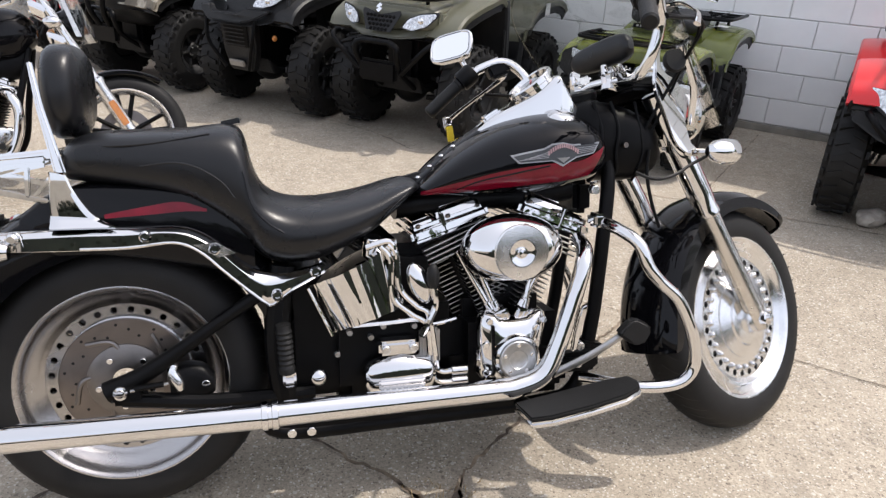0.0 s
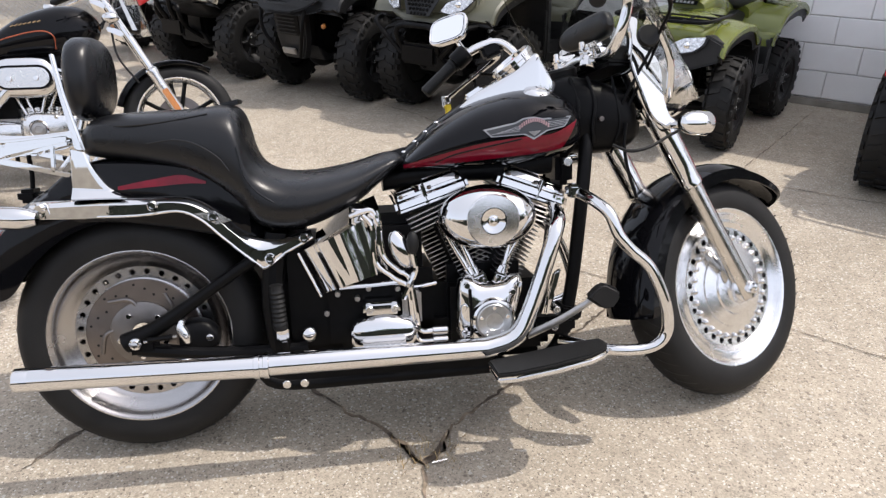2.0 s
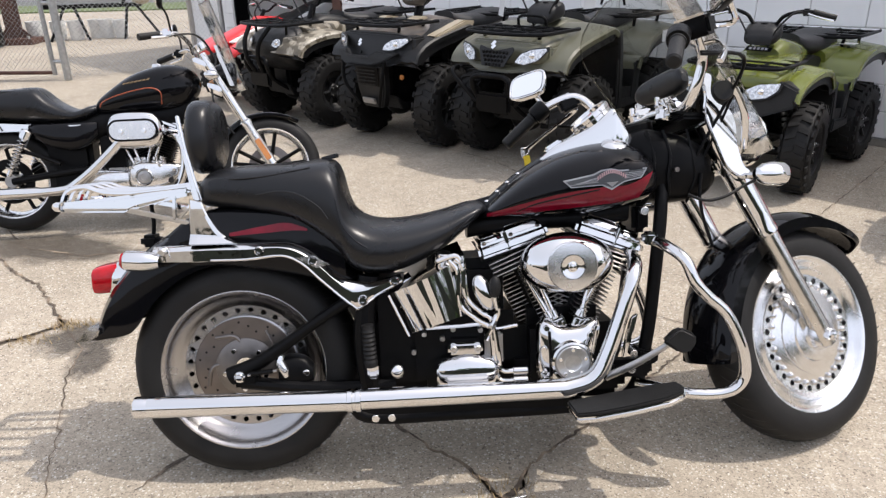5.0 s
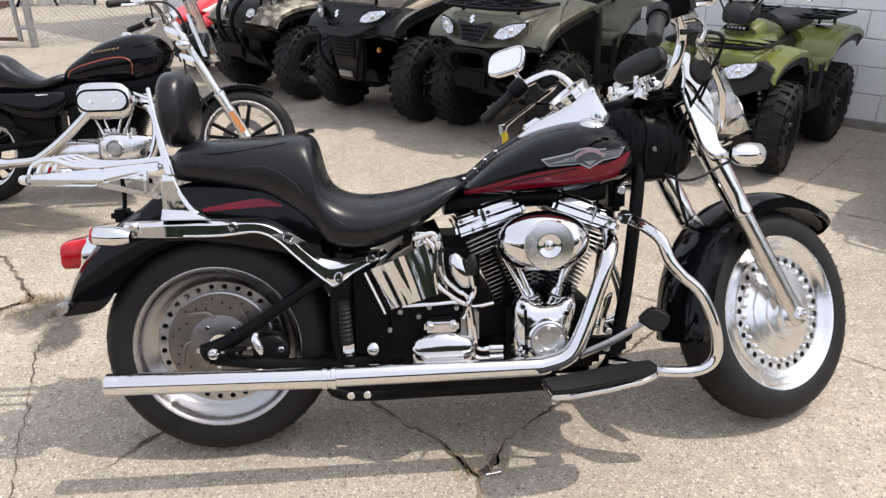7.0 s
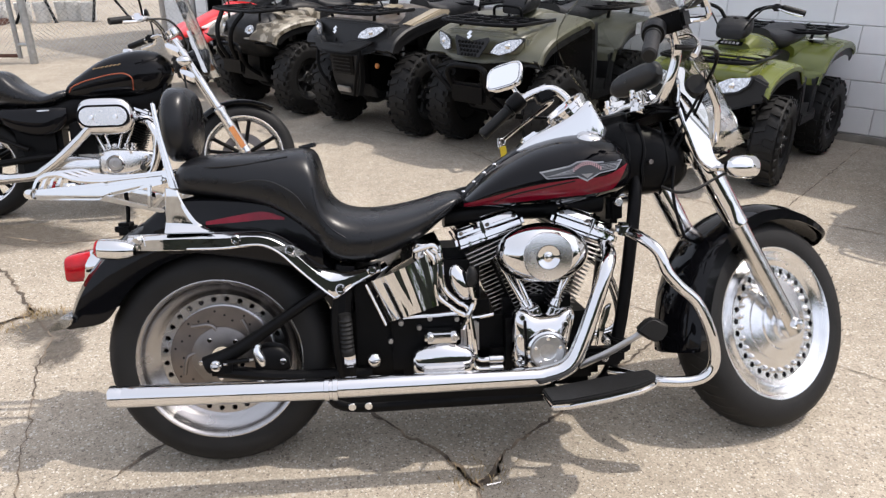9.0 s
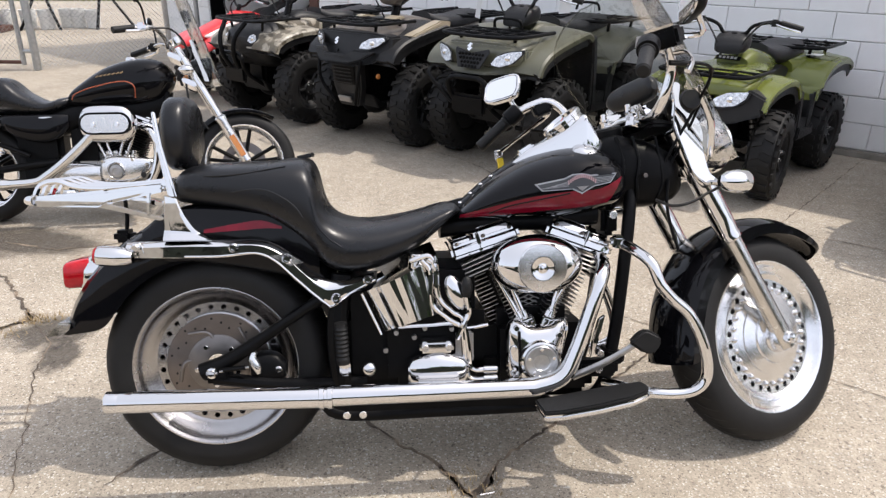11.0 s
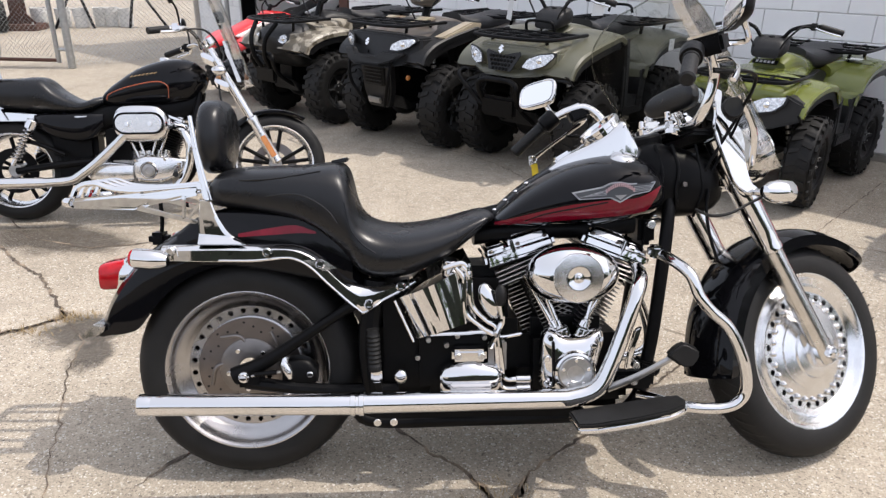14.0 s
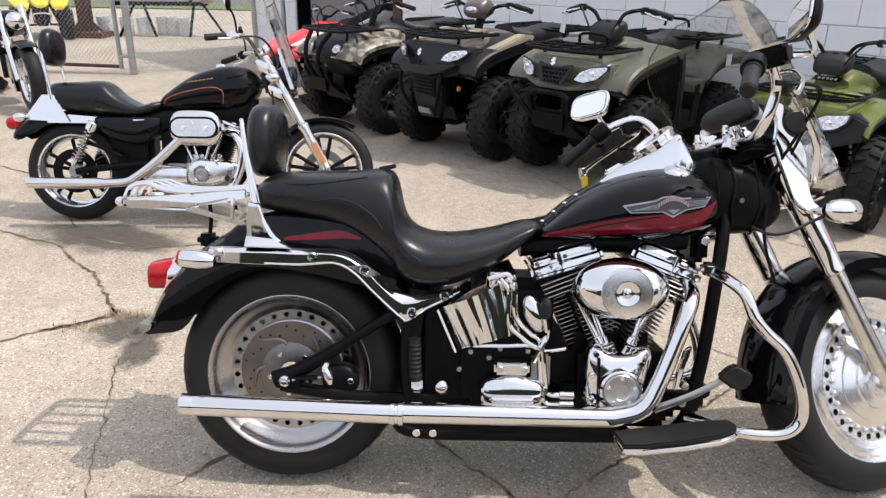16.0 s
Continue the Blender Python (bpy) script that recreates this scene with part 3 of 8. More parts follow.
def atv(m, style, label, group="parked quad bikes", steer=0, lift=0.0):
    """A quad bike facing +x, on the ground below the middle of its front axle."""
    S = {"olive": "olive", "black": "brown", "camo": "camo", "lime": "lime", "red": "red"}[style]
    q = thing("quad_bike", m, label, "quad bike", group)
    B, PL, SB = M[S], M["plastic"], M["satin_black"]
    WB, TR, R = 1.06, 0.395, 0.305
    st = pose(0, 0, 0, 0, 0, steer)
    for sd in (1, -1):
        atv_wheel(q, 0, sd * TR, R, 0.195, sd, xf=st)
        atv_wheel(q, -WB, sd * (TR - 0.02), R - 0.01, 0.21, sd)
        part("suspension_arm", tube([(0.06, sd * 0.12, 0.25), (0.0, sd * (TR - 0.08), 0.25), (-0.08, sd * 0.12, 0.26)], 0.018, 8, 1, None, False), SB, q)
        part("upper_arm", tube([(0.04, sd * 0.14, 0.37), (0.0, sd * (TR - 0.1), 0.36), (-0.08, sd * 0.14, 0.37)], 0.014, 8, 1, None, False), SB, q)
        sh = part("shock_absorber", cyl((-0.03, sd * 0.27, 0.28), (-0.05, sd * 0.19, 0.60), 0.02, 12), M["alu_dirty"], q, "front shock with black coil spring")
        for i in range(7):
            f = 0.2 + i * 0.11
            p = Vector((-0.03, sd * 0.27, 0.28)).lerp(Vector((-0.05, sd * 0.19, 0.60)), f)
            part("coil", revolve([(0.028, -0.007), (0.037, 0), (0.028, 0.007)], p, (-0.02, -sd * 0.08, 0.32), 14), SB, sh)
    part("engine", rbox((-0.52, 0, 0.36), (0.72, 0.34, 0.34), 0.04), SB, q)
    part("front_frame", rbox((0.02, 0, 0.42), (0.36, 0.22, 0.34), 0.03), SB, q)
    part("skid_plate", plate([(0.26, 0.36), (0.20, 0.25), (-0.95, 0.22), (-0.95, 0.25), (0.14, 0.28)], -0.17, 0.17, 0.006), PL, q)
    part("axle", tube([(-WB, -TR, R), (-WB, TR, R)], 0.03, 8, 1, None, False), SB, q)
    part("differential", ball((0.05, 0, 0.30), (0.12, 0.11, 0.10)), SB, q)
    # fenders: arched sheets with dark liners
    hi = {"olive": 0.015, "black": 0.03, "camo": 0.01, "lime": -0.02, "red": 0.03}[style]
    yo = {"olive": 0.455, "black": 0.44, "camo": 0.455, "lime": 0.435, "red": 0.465}[style]
    if style in ("olive", "black"):
        arch = [(0.34, 0.62), (0.30, 0.685), (0.20, 0.745), (0.05, 0.785), (-0.12, 0.815), (-0.27, 0.835), (-0.35, 0.80), (-0.385, 0.60), (-0.40, 0.34)]
    else:
        arch = [(0.34, 0.60 + hi), (0.30, 0.665 + hi), (0.20, 0.715 + hi), (0.05, 0.745 + hi), (-0.12, 0.75 + hi), (-0.26, 0.715 + hi), (-0.345, 0.62 + hi), (-0.385, 0.48), (-0.40, 0.34)]
    rarch = [(-WB + 0.40, 0.34), (-WB + 0.375, 0.50), (-WB + 0.31, 0.64), (-WB + 0.18, 0.73), (-WB - 0.02, 0.765), (-WB - 0.20, 0.765), (-WB - 0.33, 0.73), (-WB - 0.38, 0.68)]
    for sd in (1, -1):
        part("front_fender", sheet_arch(arch[:7], sd, 0.10, yo, 0.03, 0.02), PL if style == "black" else B, q, "arched front fender")
        part("fender_liner", sheet_arch([(x * 0.95 - 0.005, z - 0.03) for x, z in arch], sd, 0.08, yo - 0.015, 0.045, 0.025), PL, q, "black inner fender")
        part("rear_fender", sheet_arch(rarch[1:], sd, 0.08, yo + 0.005, 0.035, 0.02), B, q, "arched rear fender")
        part("rear_liner", sheet_arch([(x + 0.004, z - 0.032) for x, z in rarch], sd, 0.08, yo - 0.01, 0.05, 0.025), PL, q)
        part("footwell", plate([(-0.38, 0.27), (-0.40, 0.36), (-0.44, 0.34), (-0.64, 0.33), (-0.68, 0.36), (-0.70, 0.27)], sd * 0.15, sd * 0.44, 0.008), PL, q, "ribbed black footwell")
        part("side_cover", plate([(-0.34, 0.36), (-0.34, 0.70), (-0.62, 0.74), (-0.80, 0.70), (-0.74, 0.36)], sd * 0.10, sd * 0.17, 0.01), PL, q)
        part("side_skirt", plate([(-0.37, 0.30), (-0.36, 0.62), (-0.43, 0.60), (-0.46, 0.42), (-0.60, 0.40), (-0.66, 0.56), (-0.72, 0.56), (-0.69, 0.30)], sd * (yo - 0.035), sd * (yo - 0.02), 0.005), PL, q)
    # hood
    hz = 0.01 + hi
    hood_end = [] if style in ("black", "camo") else [(0.345, 0, 0.64, 0.735 + hz, 0.30, 4), (0.365, 0, 0.65, 0.71 + hz, 0.27, 3.5)]
    part("hood", body([(-0.44, 0, 0.66, 0.79 + hz, 0.15, 3.4), (-0.30, 0, 0.66, 0.80 + hz, 0.20, 3.6), (-0.10, 0, 0.66, 0.795 + hz, 0.26, 4), (0.10, 0, 0.65, 0.785 + hz, 0.31, 4.5)] + ([] if style == "camo" else [(0.26, 0, 0.64, 0.765 + hz, 0.32, 4.5)]) + hood_end, 4, 36), B, q, "hood panel", None, 40)
    if style == "olive":
        part("nose", swept([(-0.34, 0.66), (-0.33, 0.755), (-0.20, 0.785), (0.20, 0.785), (0.33, 0.755), (0.34, 0.66), (0.26, 0.615), (0.12, 0.60), (-0.12, 0.60), (-0.26, 0.615)], 1, 0.325, 0.55, 0.09, 0.012), B, q, "olive nose panel")
        part("grille", swept([(-0.125, 0.755), (-0.135, 0.735), (-0.085, 0.635), (0.085, 0.635), (0.135, 0.735), (0.125, 0.755), (0.0, 0.725)], 1, 0.425, 0.5, 0.006, 0.002), PL, q, "black honeycomb grille")
        for r in range(4):
            for c in range(8):
                y = (c - 3.5) * 0.026 + (0.013 if r % 2 else 0)
                if abs(y) < 0.118 - 0.016 * r:
                    part("grille_cell", revolve([(0.006, 0), (0.0115, 0.004), (0.006, 0.008)], (0.428 - (0.018 - r * 0.024) * 0.35, y, 0.718 - r * 0.024), (1, 0, 0.3), 6), SB, q)
        lamp = [(0.155, 0.668), (0.18, 0.715), (0.24, 0.742), (0.32, 0.752), (0.325, 0.735), (0.28, 0.680), (0.21, 0.655)]
        lx, lsw = 0.424, 0.42
        bx, bz = 0.435, 0.765
    elif style == "black":
        part("front_fascia", swept([(-0.38, 0.68), (-0.37, 0.775), (-0.24, 0.80), (0.24, 0.80), (0.37, 0.775), (0.38, 0.68), (0.28, 0.60), (0.16, 0.575), (-0.16, 0.575), (-0.28, 0.60)], 1, 0.29, 0.5, 0.12, 0.012), PL, q, "angular black front fascia")
        part("beak", swept([(-0.30, 0.675), (-0.22, 0.625), (-0.14, 0.60), (0.14, 0.60), (0.22, 0.625), (0.30, 0.675), (0.15, 0.69), (0.10, 0.655), (-0.10, 0.655), (-0.15, 0.69)], 1, 0.40, 0.45, 0.05, 0.008), PL, q, "black plastic beak")
        part("grille_surround", swept([(-0.15, 0.60), (-0.14, 0.40), (-0.10, 0.27), (0.10, 0.27), (0.14, 0.40), (0.15, 0.60)], 1, 0.32, 0.3, 0.07, 0.012, -0.12), PL, q)
        part("radiator_grille", swept([(-0.105, 0.585), (-0.10, 0.43), (0.10, 0.43), (0.105, 0.585)], 1, 0.388, 0, 0.006, 0.002, -0.12), SB, q, "dark radiator opening")
        for i in range(6):
            part("grille_bar", rbox((0.386 + i * 0.003, 0, 0.445 + i * 0.025), (0.012, 0.19, 0.006), 0.002), PL, q)
        part("tow_plate", rbox((0.372, 0, 0.325), (0.02, 0.13, 0.045), 0.006, pose(0, 0, 0, 0, 20, 0)), M["alu_dirty"], q, "bare metal tow plate")
        for sd in (1, -1):
            part("accent_panel", plate([(0.12, 0.775), (-0.22, 0.86), (-0.34, 0.845), (-0.30, 0.785), (0.06, 0.745)], sd * 0.34, sd * 0.43, 0.01), M["tan"], q, "tan side panel")
            part("guard_bar", tube([(0.41, sd * 0.21, 0.62), (0.43, sd * 0.19, 0.46), (0.37, sd * 0.10, 0.29)], 0.013, 8), SB, q)
        part("side_marker", ball((0.30, 0.27, 0.505), (0.02, 0.014, 0.02)), M["amber"], q, "amber side marker")
        part("top_accent", plate([(0.06, 0.845), (-0.10, 0.885), (-0.14, 0.87), (0.02, 0.825)], 0.03, 0.15, 0.006), M["tan"], q)
        lamp = [(0.185, 0.70), (0.195, 0.735), (0.24, 0.765), (0.33, 0.775), (0.345, 0.755), (0.30, 0.715), (0.24, 0.695)]
        lx, lsw = 0.418, 0.5
        bx, bz = 0.425, 0.745
    elif style == "camo":
        part("front_fascia", body([(0.0, 0, 0.44, 0.815, 0.24, 4), (0.12, 0, 0.44, 0.812, 0.27, 4), (0.22, 0, 0.46, 0.79, 0.27, 3.6), (0.30, 0, 0.52, 0.755, 0.24, 3), (0.345, 0, 0.57, 0.70, 0.17, 3)]), PL, q, "black plastic nose")
        for sd in (1, -1):
            part("lamp_panel", swept([(0.215, 0.66), (0.215, 0.735), (0.33, 0.745), (0.36, 0.70), (0.30, 0.655)], sd, 0.325, 0.5, 0.03, 0.006), B, q, "camouflage panel beside the lamp")
        for sd in (1, -1):
            part("brush_guard", tube([(0.38, sd * 0.05, 0.42), (0.455, sd * 0.075, 0.56), (0.45, sd * 0.10, 0.70), (0.36, sd * 0.14, 0.82)], 0.019, 10), SB, q)
        lamp = [(0.135, 0.675), (0.145, 0.712), (0.172, 0.728), (0.200, 0.712), (0.205, 0.675), (0.172, 0.655)]
        lx, lsw = 0.345, 0.5
    elif style == "lime":
        part("front_fascia", swept([(-0.42, 0.55), (-0.42, 0.650), (-0.32, 0.698), (-0.22, 0.685), (-0.10, 0.60), (0.10, 0.60), (0.22, 0.685), (0.32, 0.698), (0.42, 0.650), (0.42, 0.55), (0.26, 0.49), (-0.26, 0.49)], 1, 0.315, 0.42, 0.10, 0.012), PL, q, "black lower front panel")
        npl = part("name_plate", rbox((-0.045, 0.0, 0.828), (0.006, 0.17, 0.036), 0.002, pose(0, 0, 0, 0, -50, 0)), SB, q, "dark nameplate with pale bars")
        for k in range(5):
            part("letter_bar", rbox((-0.0405, -0.052 + 0.026 * k, 0.831), (0.003, 0.017, 0.020), 0.001, pose(0, 0, 0, 0, -50, 0)), M["paper"], npl)
        lamp = [(0.135, 0.60), (0.15, 0.645), (0.21, 0.678), (0.325, 0.690), (0.315, 0.645), (0.27, 0.605), (0.20, 0.592)]
        lx, lsw = 0.426, 0.42
    else:
        part("front_fascia", swept([(-0.43, 0.55), (-0.42, 0.66), (-0.26, 0.66), (0.26, 0.66), (0.42, 0.66), (0.43, 0.55), (0.28, 0.48), (-0.28, 0.48)], 1, 0.30, 0.45, 0.10, 0.012), PL, q, "black lower front panel")
        lamp = [(0.20, 0.60), (0.20, 0.66), (0.28, 0.70), (0.38, 0.705), (0.36, 0.65), (0.28, 0.60)]
        lx, lsw = 0.40, 0.45
        part("hood_vent", rbox((0.12, 0, 0.845), (0.14, 0.20, 0.03), 0.01), PL, q)
    for sd in (1, -1):
        big = [(0.232 + (y - 0.232) * 1.13, z + (z - 0.69) * 0.13) for y, z in lamp]
        hl = part("headlight", swept(big, sd, lx - 0.002, lsw, 0.012, 0.003), PL, q, "black headlight surround")
        part("lens", swept(lamp, sd, lx + 0.004, lsw, 0.012, 0.004), M["white_glass"], hl, "clear faceted headlight lens")
        cy, cz = sum(p[0] for p in lamp) / len(lamp), sum(p[1] for p in lamp) / len(lamp)
        part("bulb", ball((lx + 0.012 - (cy - 0.12) * lsw - (cz - 0.7) * 0.35, sd * cy, cz), (0.012, 0.022, 0.020), 12), M["alu"], hl)
    if style in ("olive", "black"):
        part("badge", plate([(-0.022, 0.0), (0.0, 0.026), (0.02, 0.016), (0.006, 0.002), (0.022, -0.006), (0, -0.028), (-0.02, -0.016), (-0.004, -0.004)], 0, 0.006, 0.001, axes="yz"), M["alu"], q, "small silver badge", Matrix.Translation((bx, 0, bz)) @ pose(0, 0, 0, 0, -15, 0))
    # front bumper bars
    if style != "black":
        o = 0.02 if style == "olive" else -0.02
        for sd in (1, -1):
            part("bumper_bar", tube([(0.20 + o, sd * 0.12, 0.28), (0.38 + o, sd * 0.13, 0.40), (0.445 + o, sd * 0.145, 0.50), (0.45 + o, sd * 0.14, 0.555), (0.44 + o, sd * 0.09, 0.575)], 0.018, 10), SB, q)
            if style in ("olive", "red"):
                part("bumper_hoop", tube([(0.40 + o, sd * 0.15, 0.40), (0.43 + o, sd * 0.30, 0.54), (0.40 + o, sd * 0.345, 0.585), (0.33 + o, sd * 0.36, 0.59)], 0.016, 10), SB, q)
        part("bumper_crossbar", tube([(0.44 + o, -0.095, 0.575), (0.45 + o, 0, 0.578), (0.44 + o, 0.095, 0.575)], 0.018, 10), SB, q)
        part("bumper_plate", rbox((0.420 + o, 0, 0.405), (0.04, 0.27, 0.13), 0.018), SB, q)

    def rack(x0, x1, z, hw, n, name):
        rk = part(name, tube([(x0, -hw, z), (x1 - 0.06, -hw, z), (x1, -hw * 0.75, z - 0.005), (x1 + 0.015, 0, z - 0.008), (x1, hw * 0.75, z - 0.005), (x1 - 0.06, hw, z), (x0, hw, z)], 0.012, 8, 4), SB, q, "black steel tube rack")
        for i in range(n):
            y = -hw + (i + 1) * 2 * hw / (n + 1)
            part("rack_bar", tube([(x0, y, z), (x1, y, z - 0.006)], 0.009, 6, 1, None, False), SB, rk)
        for i in range(3):
            x = x0 + (i + 0.5) * (x1 - x0) / 3
            part("rack_crossbar", tube([(x, -hw, z), (x, hw, z)], 0.010, 6, 1, None, False), SB, rk)
        for sd in (1, -1):
            for x in (x0 + 0.06, x1 - 0.10):
                part("rack_foot", tube([(x, sd * hw * 0.7, z), (x, sd * hw * 0.66, z - 0.09)], 0.012, 6, 1, None, False), SB, rk)
        return rk
    zr = {"olive": 0.845, "black": 0.875, "camo": 0.85, "lime": 0.785, "red": 0.875}[style]
    rack(-0.06, 0.35, zr - 0.015, 0.31, 3, "front_rack")
    rack(-WB - 0.34, -WB + 0.20, 0.845, 0.35, 4, "rear_rack")
    part("rear_body", body([(-WB - 0.36, 0, 0.68, 0.77, 0.30, 3), (-WB, 0, 0.66, 0.79, 0.30, 3), (-WB + 0.3, 0, 0.62, 0.77, 0.20, 3)]), B, q)
    part("tank_cover", body([(-0.66, 0, 0.62, 0.80, 0.12, 2.8), (-0.44, 0, 0.62, 0.85, 0.15, 3), (-0.26, 0, 0.66, 0.875, 0.13, 3), (-0.12, 0, 0.72, 0.83, 0.11, 3)]), B if style != "camo" else PL, q)
    part("seat", body([(-1.22, 0, 0.77, 0.84, 0.10, 2.8), (-1.12, 0, 0.74, 0.875, 0.15, 2.8), (-0.85, 0, 0.72, 0.85, 0.17, 2.8), (-0.60, 0, 0.74, 0.86, 0.14, 2.8), (-0.48, 0, 0.80, 0.89, 0.10, 2.8)]), M["seat_vinyl"], q, "black vinyl seat")
    hs = pose({"olive": -0.13, "black": -0.19, "camo": -0.20, "lime": -0.08, "red": -0.18}[style], 0, {"olive": -0.03, "black": -0.035, "camo": -0.05, "lime": -0.02, "red": -0.03}[style], 0, 0, steer)
    part("steering_column", tube([(0.03, 0, 0.88), (-0.02, 0, 1.0)], 0.03, 10, 1, None, False), SB, q, "", hs)
    bar = part("handlebar", tube([(-0.10, -0.38, 1.05), (-0.05, -0.24, 1.085), (-0.01, -0.12, 1.06), (-0.01, -0.06, 1.0), (-0.01, 0.06, 1.0), (-0.01, 0.12, 1.06), (-0.05, 0.24, 1.085), (-0.10, 0.38, 1.05)], 0.012, 8), SB, q, "", hs)
    for sd in (1, -1):
        part("grip", tube([(-0.105, sd * 0.40, 1.045), (-0.063, sd * 0.27, 1.08)], 0.02, 10, 1, None, False), M["grip"], bar, "", hs)
        part("brake_lever", tube([(-0.03, sd * 0.24, 1.075), (0.0, sd * 0.32, 1.055), (-0.03, sd * 0.40, 1.035)], 0.007, 6), M["alu"], bar, "", hs)
        part("switch_box", rbox((-0.045, sd * 0.235, 1.08), (0.05, 0.05, 0.045), 0.01), PL, bar, "", hs)
        part("cable", tube([(-0.03, sd * 0.22, 1.08), (0.05, sd * 0.18, 1.08), (0.08, sd * 0.10, 0.98), (0.05, sd * 0.05, 0.86)], 0.006, 6), PL, bar, "", hs)
    if style == "black":
        part("headlight_pod", body([(-0.10, 0, 1.0, 1.10, 0.07, 2.6), (0.0, 0, 0.98, 1.14, 0.10, 2.6), (0.09, 0, 0.99, 1.10, 0.085, 2.6), (0.11, 0, 1.01, 1.06, 0.06, 2.6)]), M["brown"], q, "brown headlight pod on the handlebar", hs)
        part("pod_lens", ball((0.095, 0, 1.045), (0.03, 0.06, 0.028)), M["white_glass"], q, "", hs)
    elif style != "camo":
        part("instrument_pod", body([(-0.12, 0, 0.91, 0.99, 0.08, 4), (-0.05, 0, 0.90, 1.015, 0.11, 4), (0.05, 0, 0.88, 0.985, 0.105, 4), (0.095, 0, 0.88, 0.93, 0.08, 4)]), PL, q, "", hs)
    if style == "olive":
        part("paper_tag", plate([(0.28, 1.05), (0.36, 1.06), (0.355, 0.98), (0.27, 0.97)], -0.03, -0.027, 0, axes="yz"), M["paper"], q, "white paper tag on the handlebar", hs)
        part("hang_tag", plate([(-0.38, 1.03), (-0.34, 1.04), (-0.36, 0.90), (-0.40, 0.91)], -0.02, -0.017, 0, axes="yz"), M["paper"], q, "hanging paper tag", hs)
        part("cargo_loop", tube([(0.02, -0.11, 0.845), (0.03, -0.085, 0.90), (0.03, 0.085, 0.90), (0.02, 0.11, 0.845)], 0.01, 8), SB, q)
        part("rear_loop", tube([(-WB, -0.1, 0.90), (-WB, -0.07, 0.95), (-WB, 0.07, 0.95), (-WB, 0.1, 0.90)], 0.01, 8), SB, q)
    if style in ("olive", "lime"):
        part("warning_label", plate([(-WB + 0.02, 0.745), (-WB + 0.10, 0.745), (-WB + 0.10, 0.665), (-WB + 0.02, 0.665)], yo + 0.009, yo + 0.012) if style == "olive" else plate([(-WB + 0.02, 0.22), (-WB + 0.12, 0.22), (-WB + 0.12, 0.32), (-WB + 0.02, 0.32)], 0.785, 0.788, axes="xy"), M["paper"], q, "white warning label on the rear fender")
    # the height at which the body sits on its springs
    for ch in q.children:
        if ch.name.split(".")[0] not in ("wheel", "suspension_arm", "upper_arm", "axle", "differential"):
            ch.location.z += lift
    return q


HEAD = -134
BIG = Matrix.Scale(1.02, 4)
atv(pose(1.37, 3.16, 0, 0, 0, HEAD) @ BIG, "olive", "olive green utility quad bike with black racks", lift=0.05)
atv(pose(0.485, 3.86, 0, 0, 0, HEAD) @ BIG, "black", "black and brown utility quad bike with tan panels", steer=8, lift=0.03)
atv(pose(-0.43, 4.66, 0, 0, 0, HEAD - 1), "camo", "camouflage utility quad bike with a black nose", steer=6, lift=0.02)
atv(pose(2.57, 2.44, 0, 0, 0, -138) @ Matrix.Scale(0.9, 4), "lime", "lime green utility quad bike beside the wall", steer=8, lift=0.07)
atv(pose(3.61, 1.18, 0, 0, 0, HEAD) @ BIG, "red", "red utility quad bike with black plastic trim")


# ---- the black and red cruiser ----
BIKE = Matrix.Translation((0, -0.054, -0.01)) @ pose(0, 0, 0, -14.3)
RAKE = radians(32)
AXIS = Vector((-math.sin(RAKE), 0, math.cos(RAKE)))
AXP = Vector((1.635, 0, 0.322)) - 0.044 * Vector((math.cos(RAKE), 0, math.sin(RAKE)))


def steer_m(deg, axis=AXIS, point=AXP):
    return Matrix.Translation(point) @ Matrix.Rotation(radians(deg), 4, axis) @ Matrix.Translation(-point)


ST = steer_m(25)


def tyre_bm(c, R, rim, hw, sides=64):
    prof = [(rim - 0.004, -hw * 0.80), (rim + 0.006, -hw * 0.93), (rim + (R - rim) * 0.35, -hw), (rim + (R - rim) * 0.62, -hw * 0.96), (R - 0.018, -hw * 0.80),
            (R - 0.006, -hw * 0.52), (R, -hw * 0.18)]
    prof = prof + [(r, -h) for r, h in reversed(prof)]
    return revolve(prof, c, (0, 1, 0), sides, closed=True)


def tread(c, R, hw, n, skew, dark):
    """Thin curved sipes let into the crown, as narrow dark strips."""
    bm = bmesh.new()
    for i in range(n):
        for sd in (1, -1):
            a0 = 2 * math.pi * (i + (0.5 if sd > 0 else 0)) / n
            prev = None
            for j in range(6):
                f = j / 5
                y = sd * hw * (0.10 + 0.72 * f)
                rr = R + 0.0012 - (0.0 if f < 0.2 else (f - 0.2) ** 2 * hw * 0.27)
                a = a0 + skew * f
                w = 0.0035 * (1 - 0.5 * f) / R
                cur = [bm.verts.new((c[0] + rr * math.cos(a + s * w), y, c[2] + rr * math.sin(a + s * w))) for s in (-1, 1)]
                if prev:
                    bm.faces.new((prev[0], prev[1], cur[1], cur[0]))
                prev = cur
    return bm


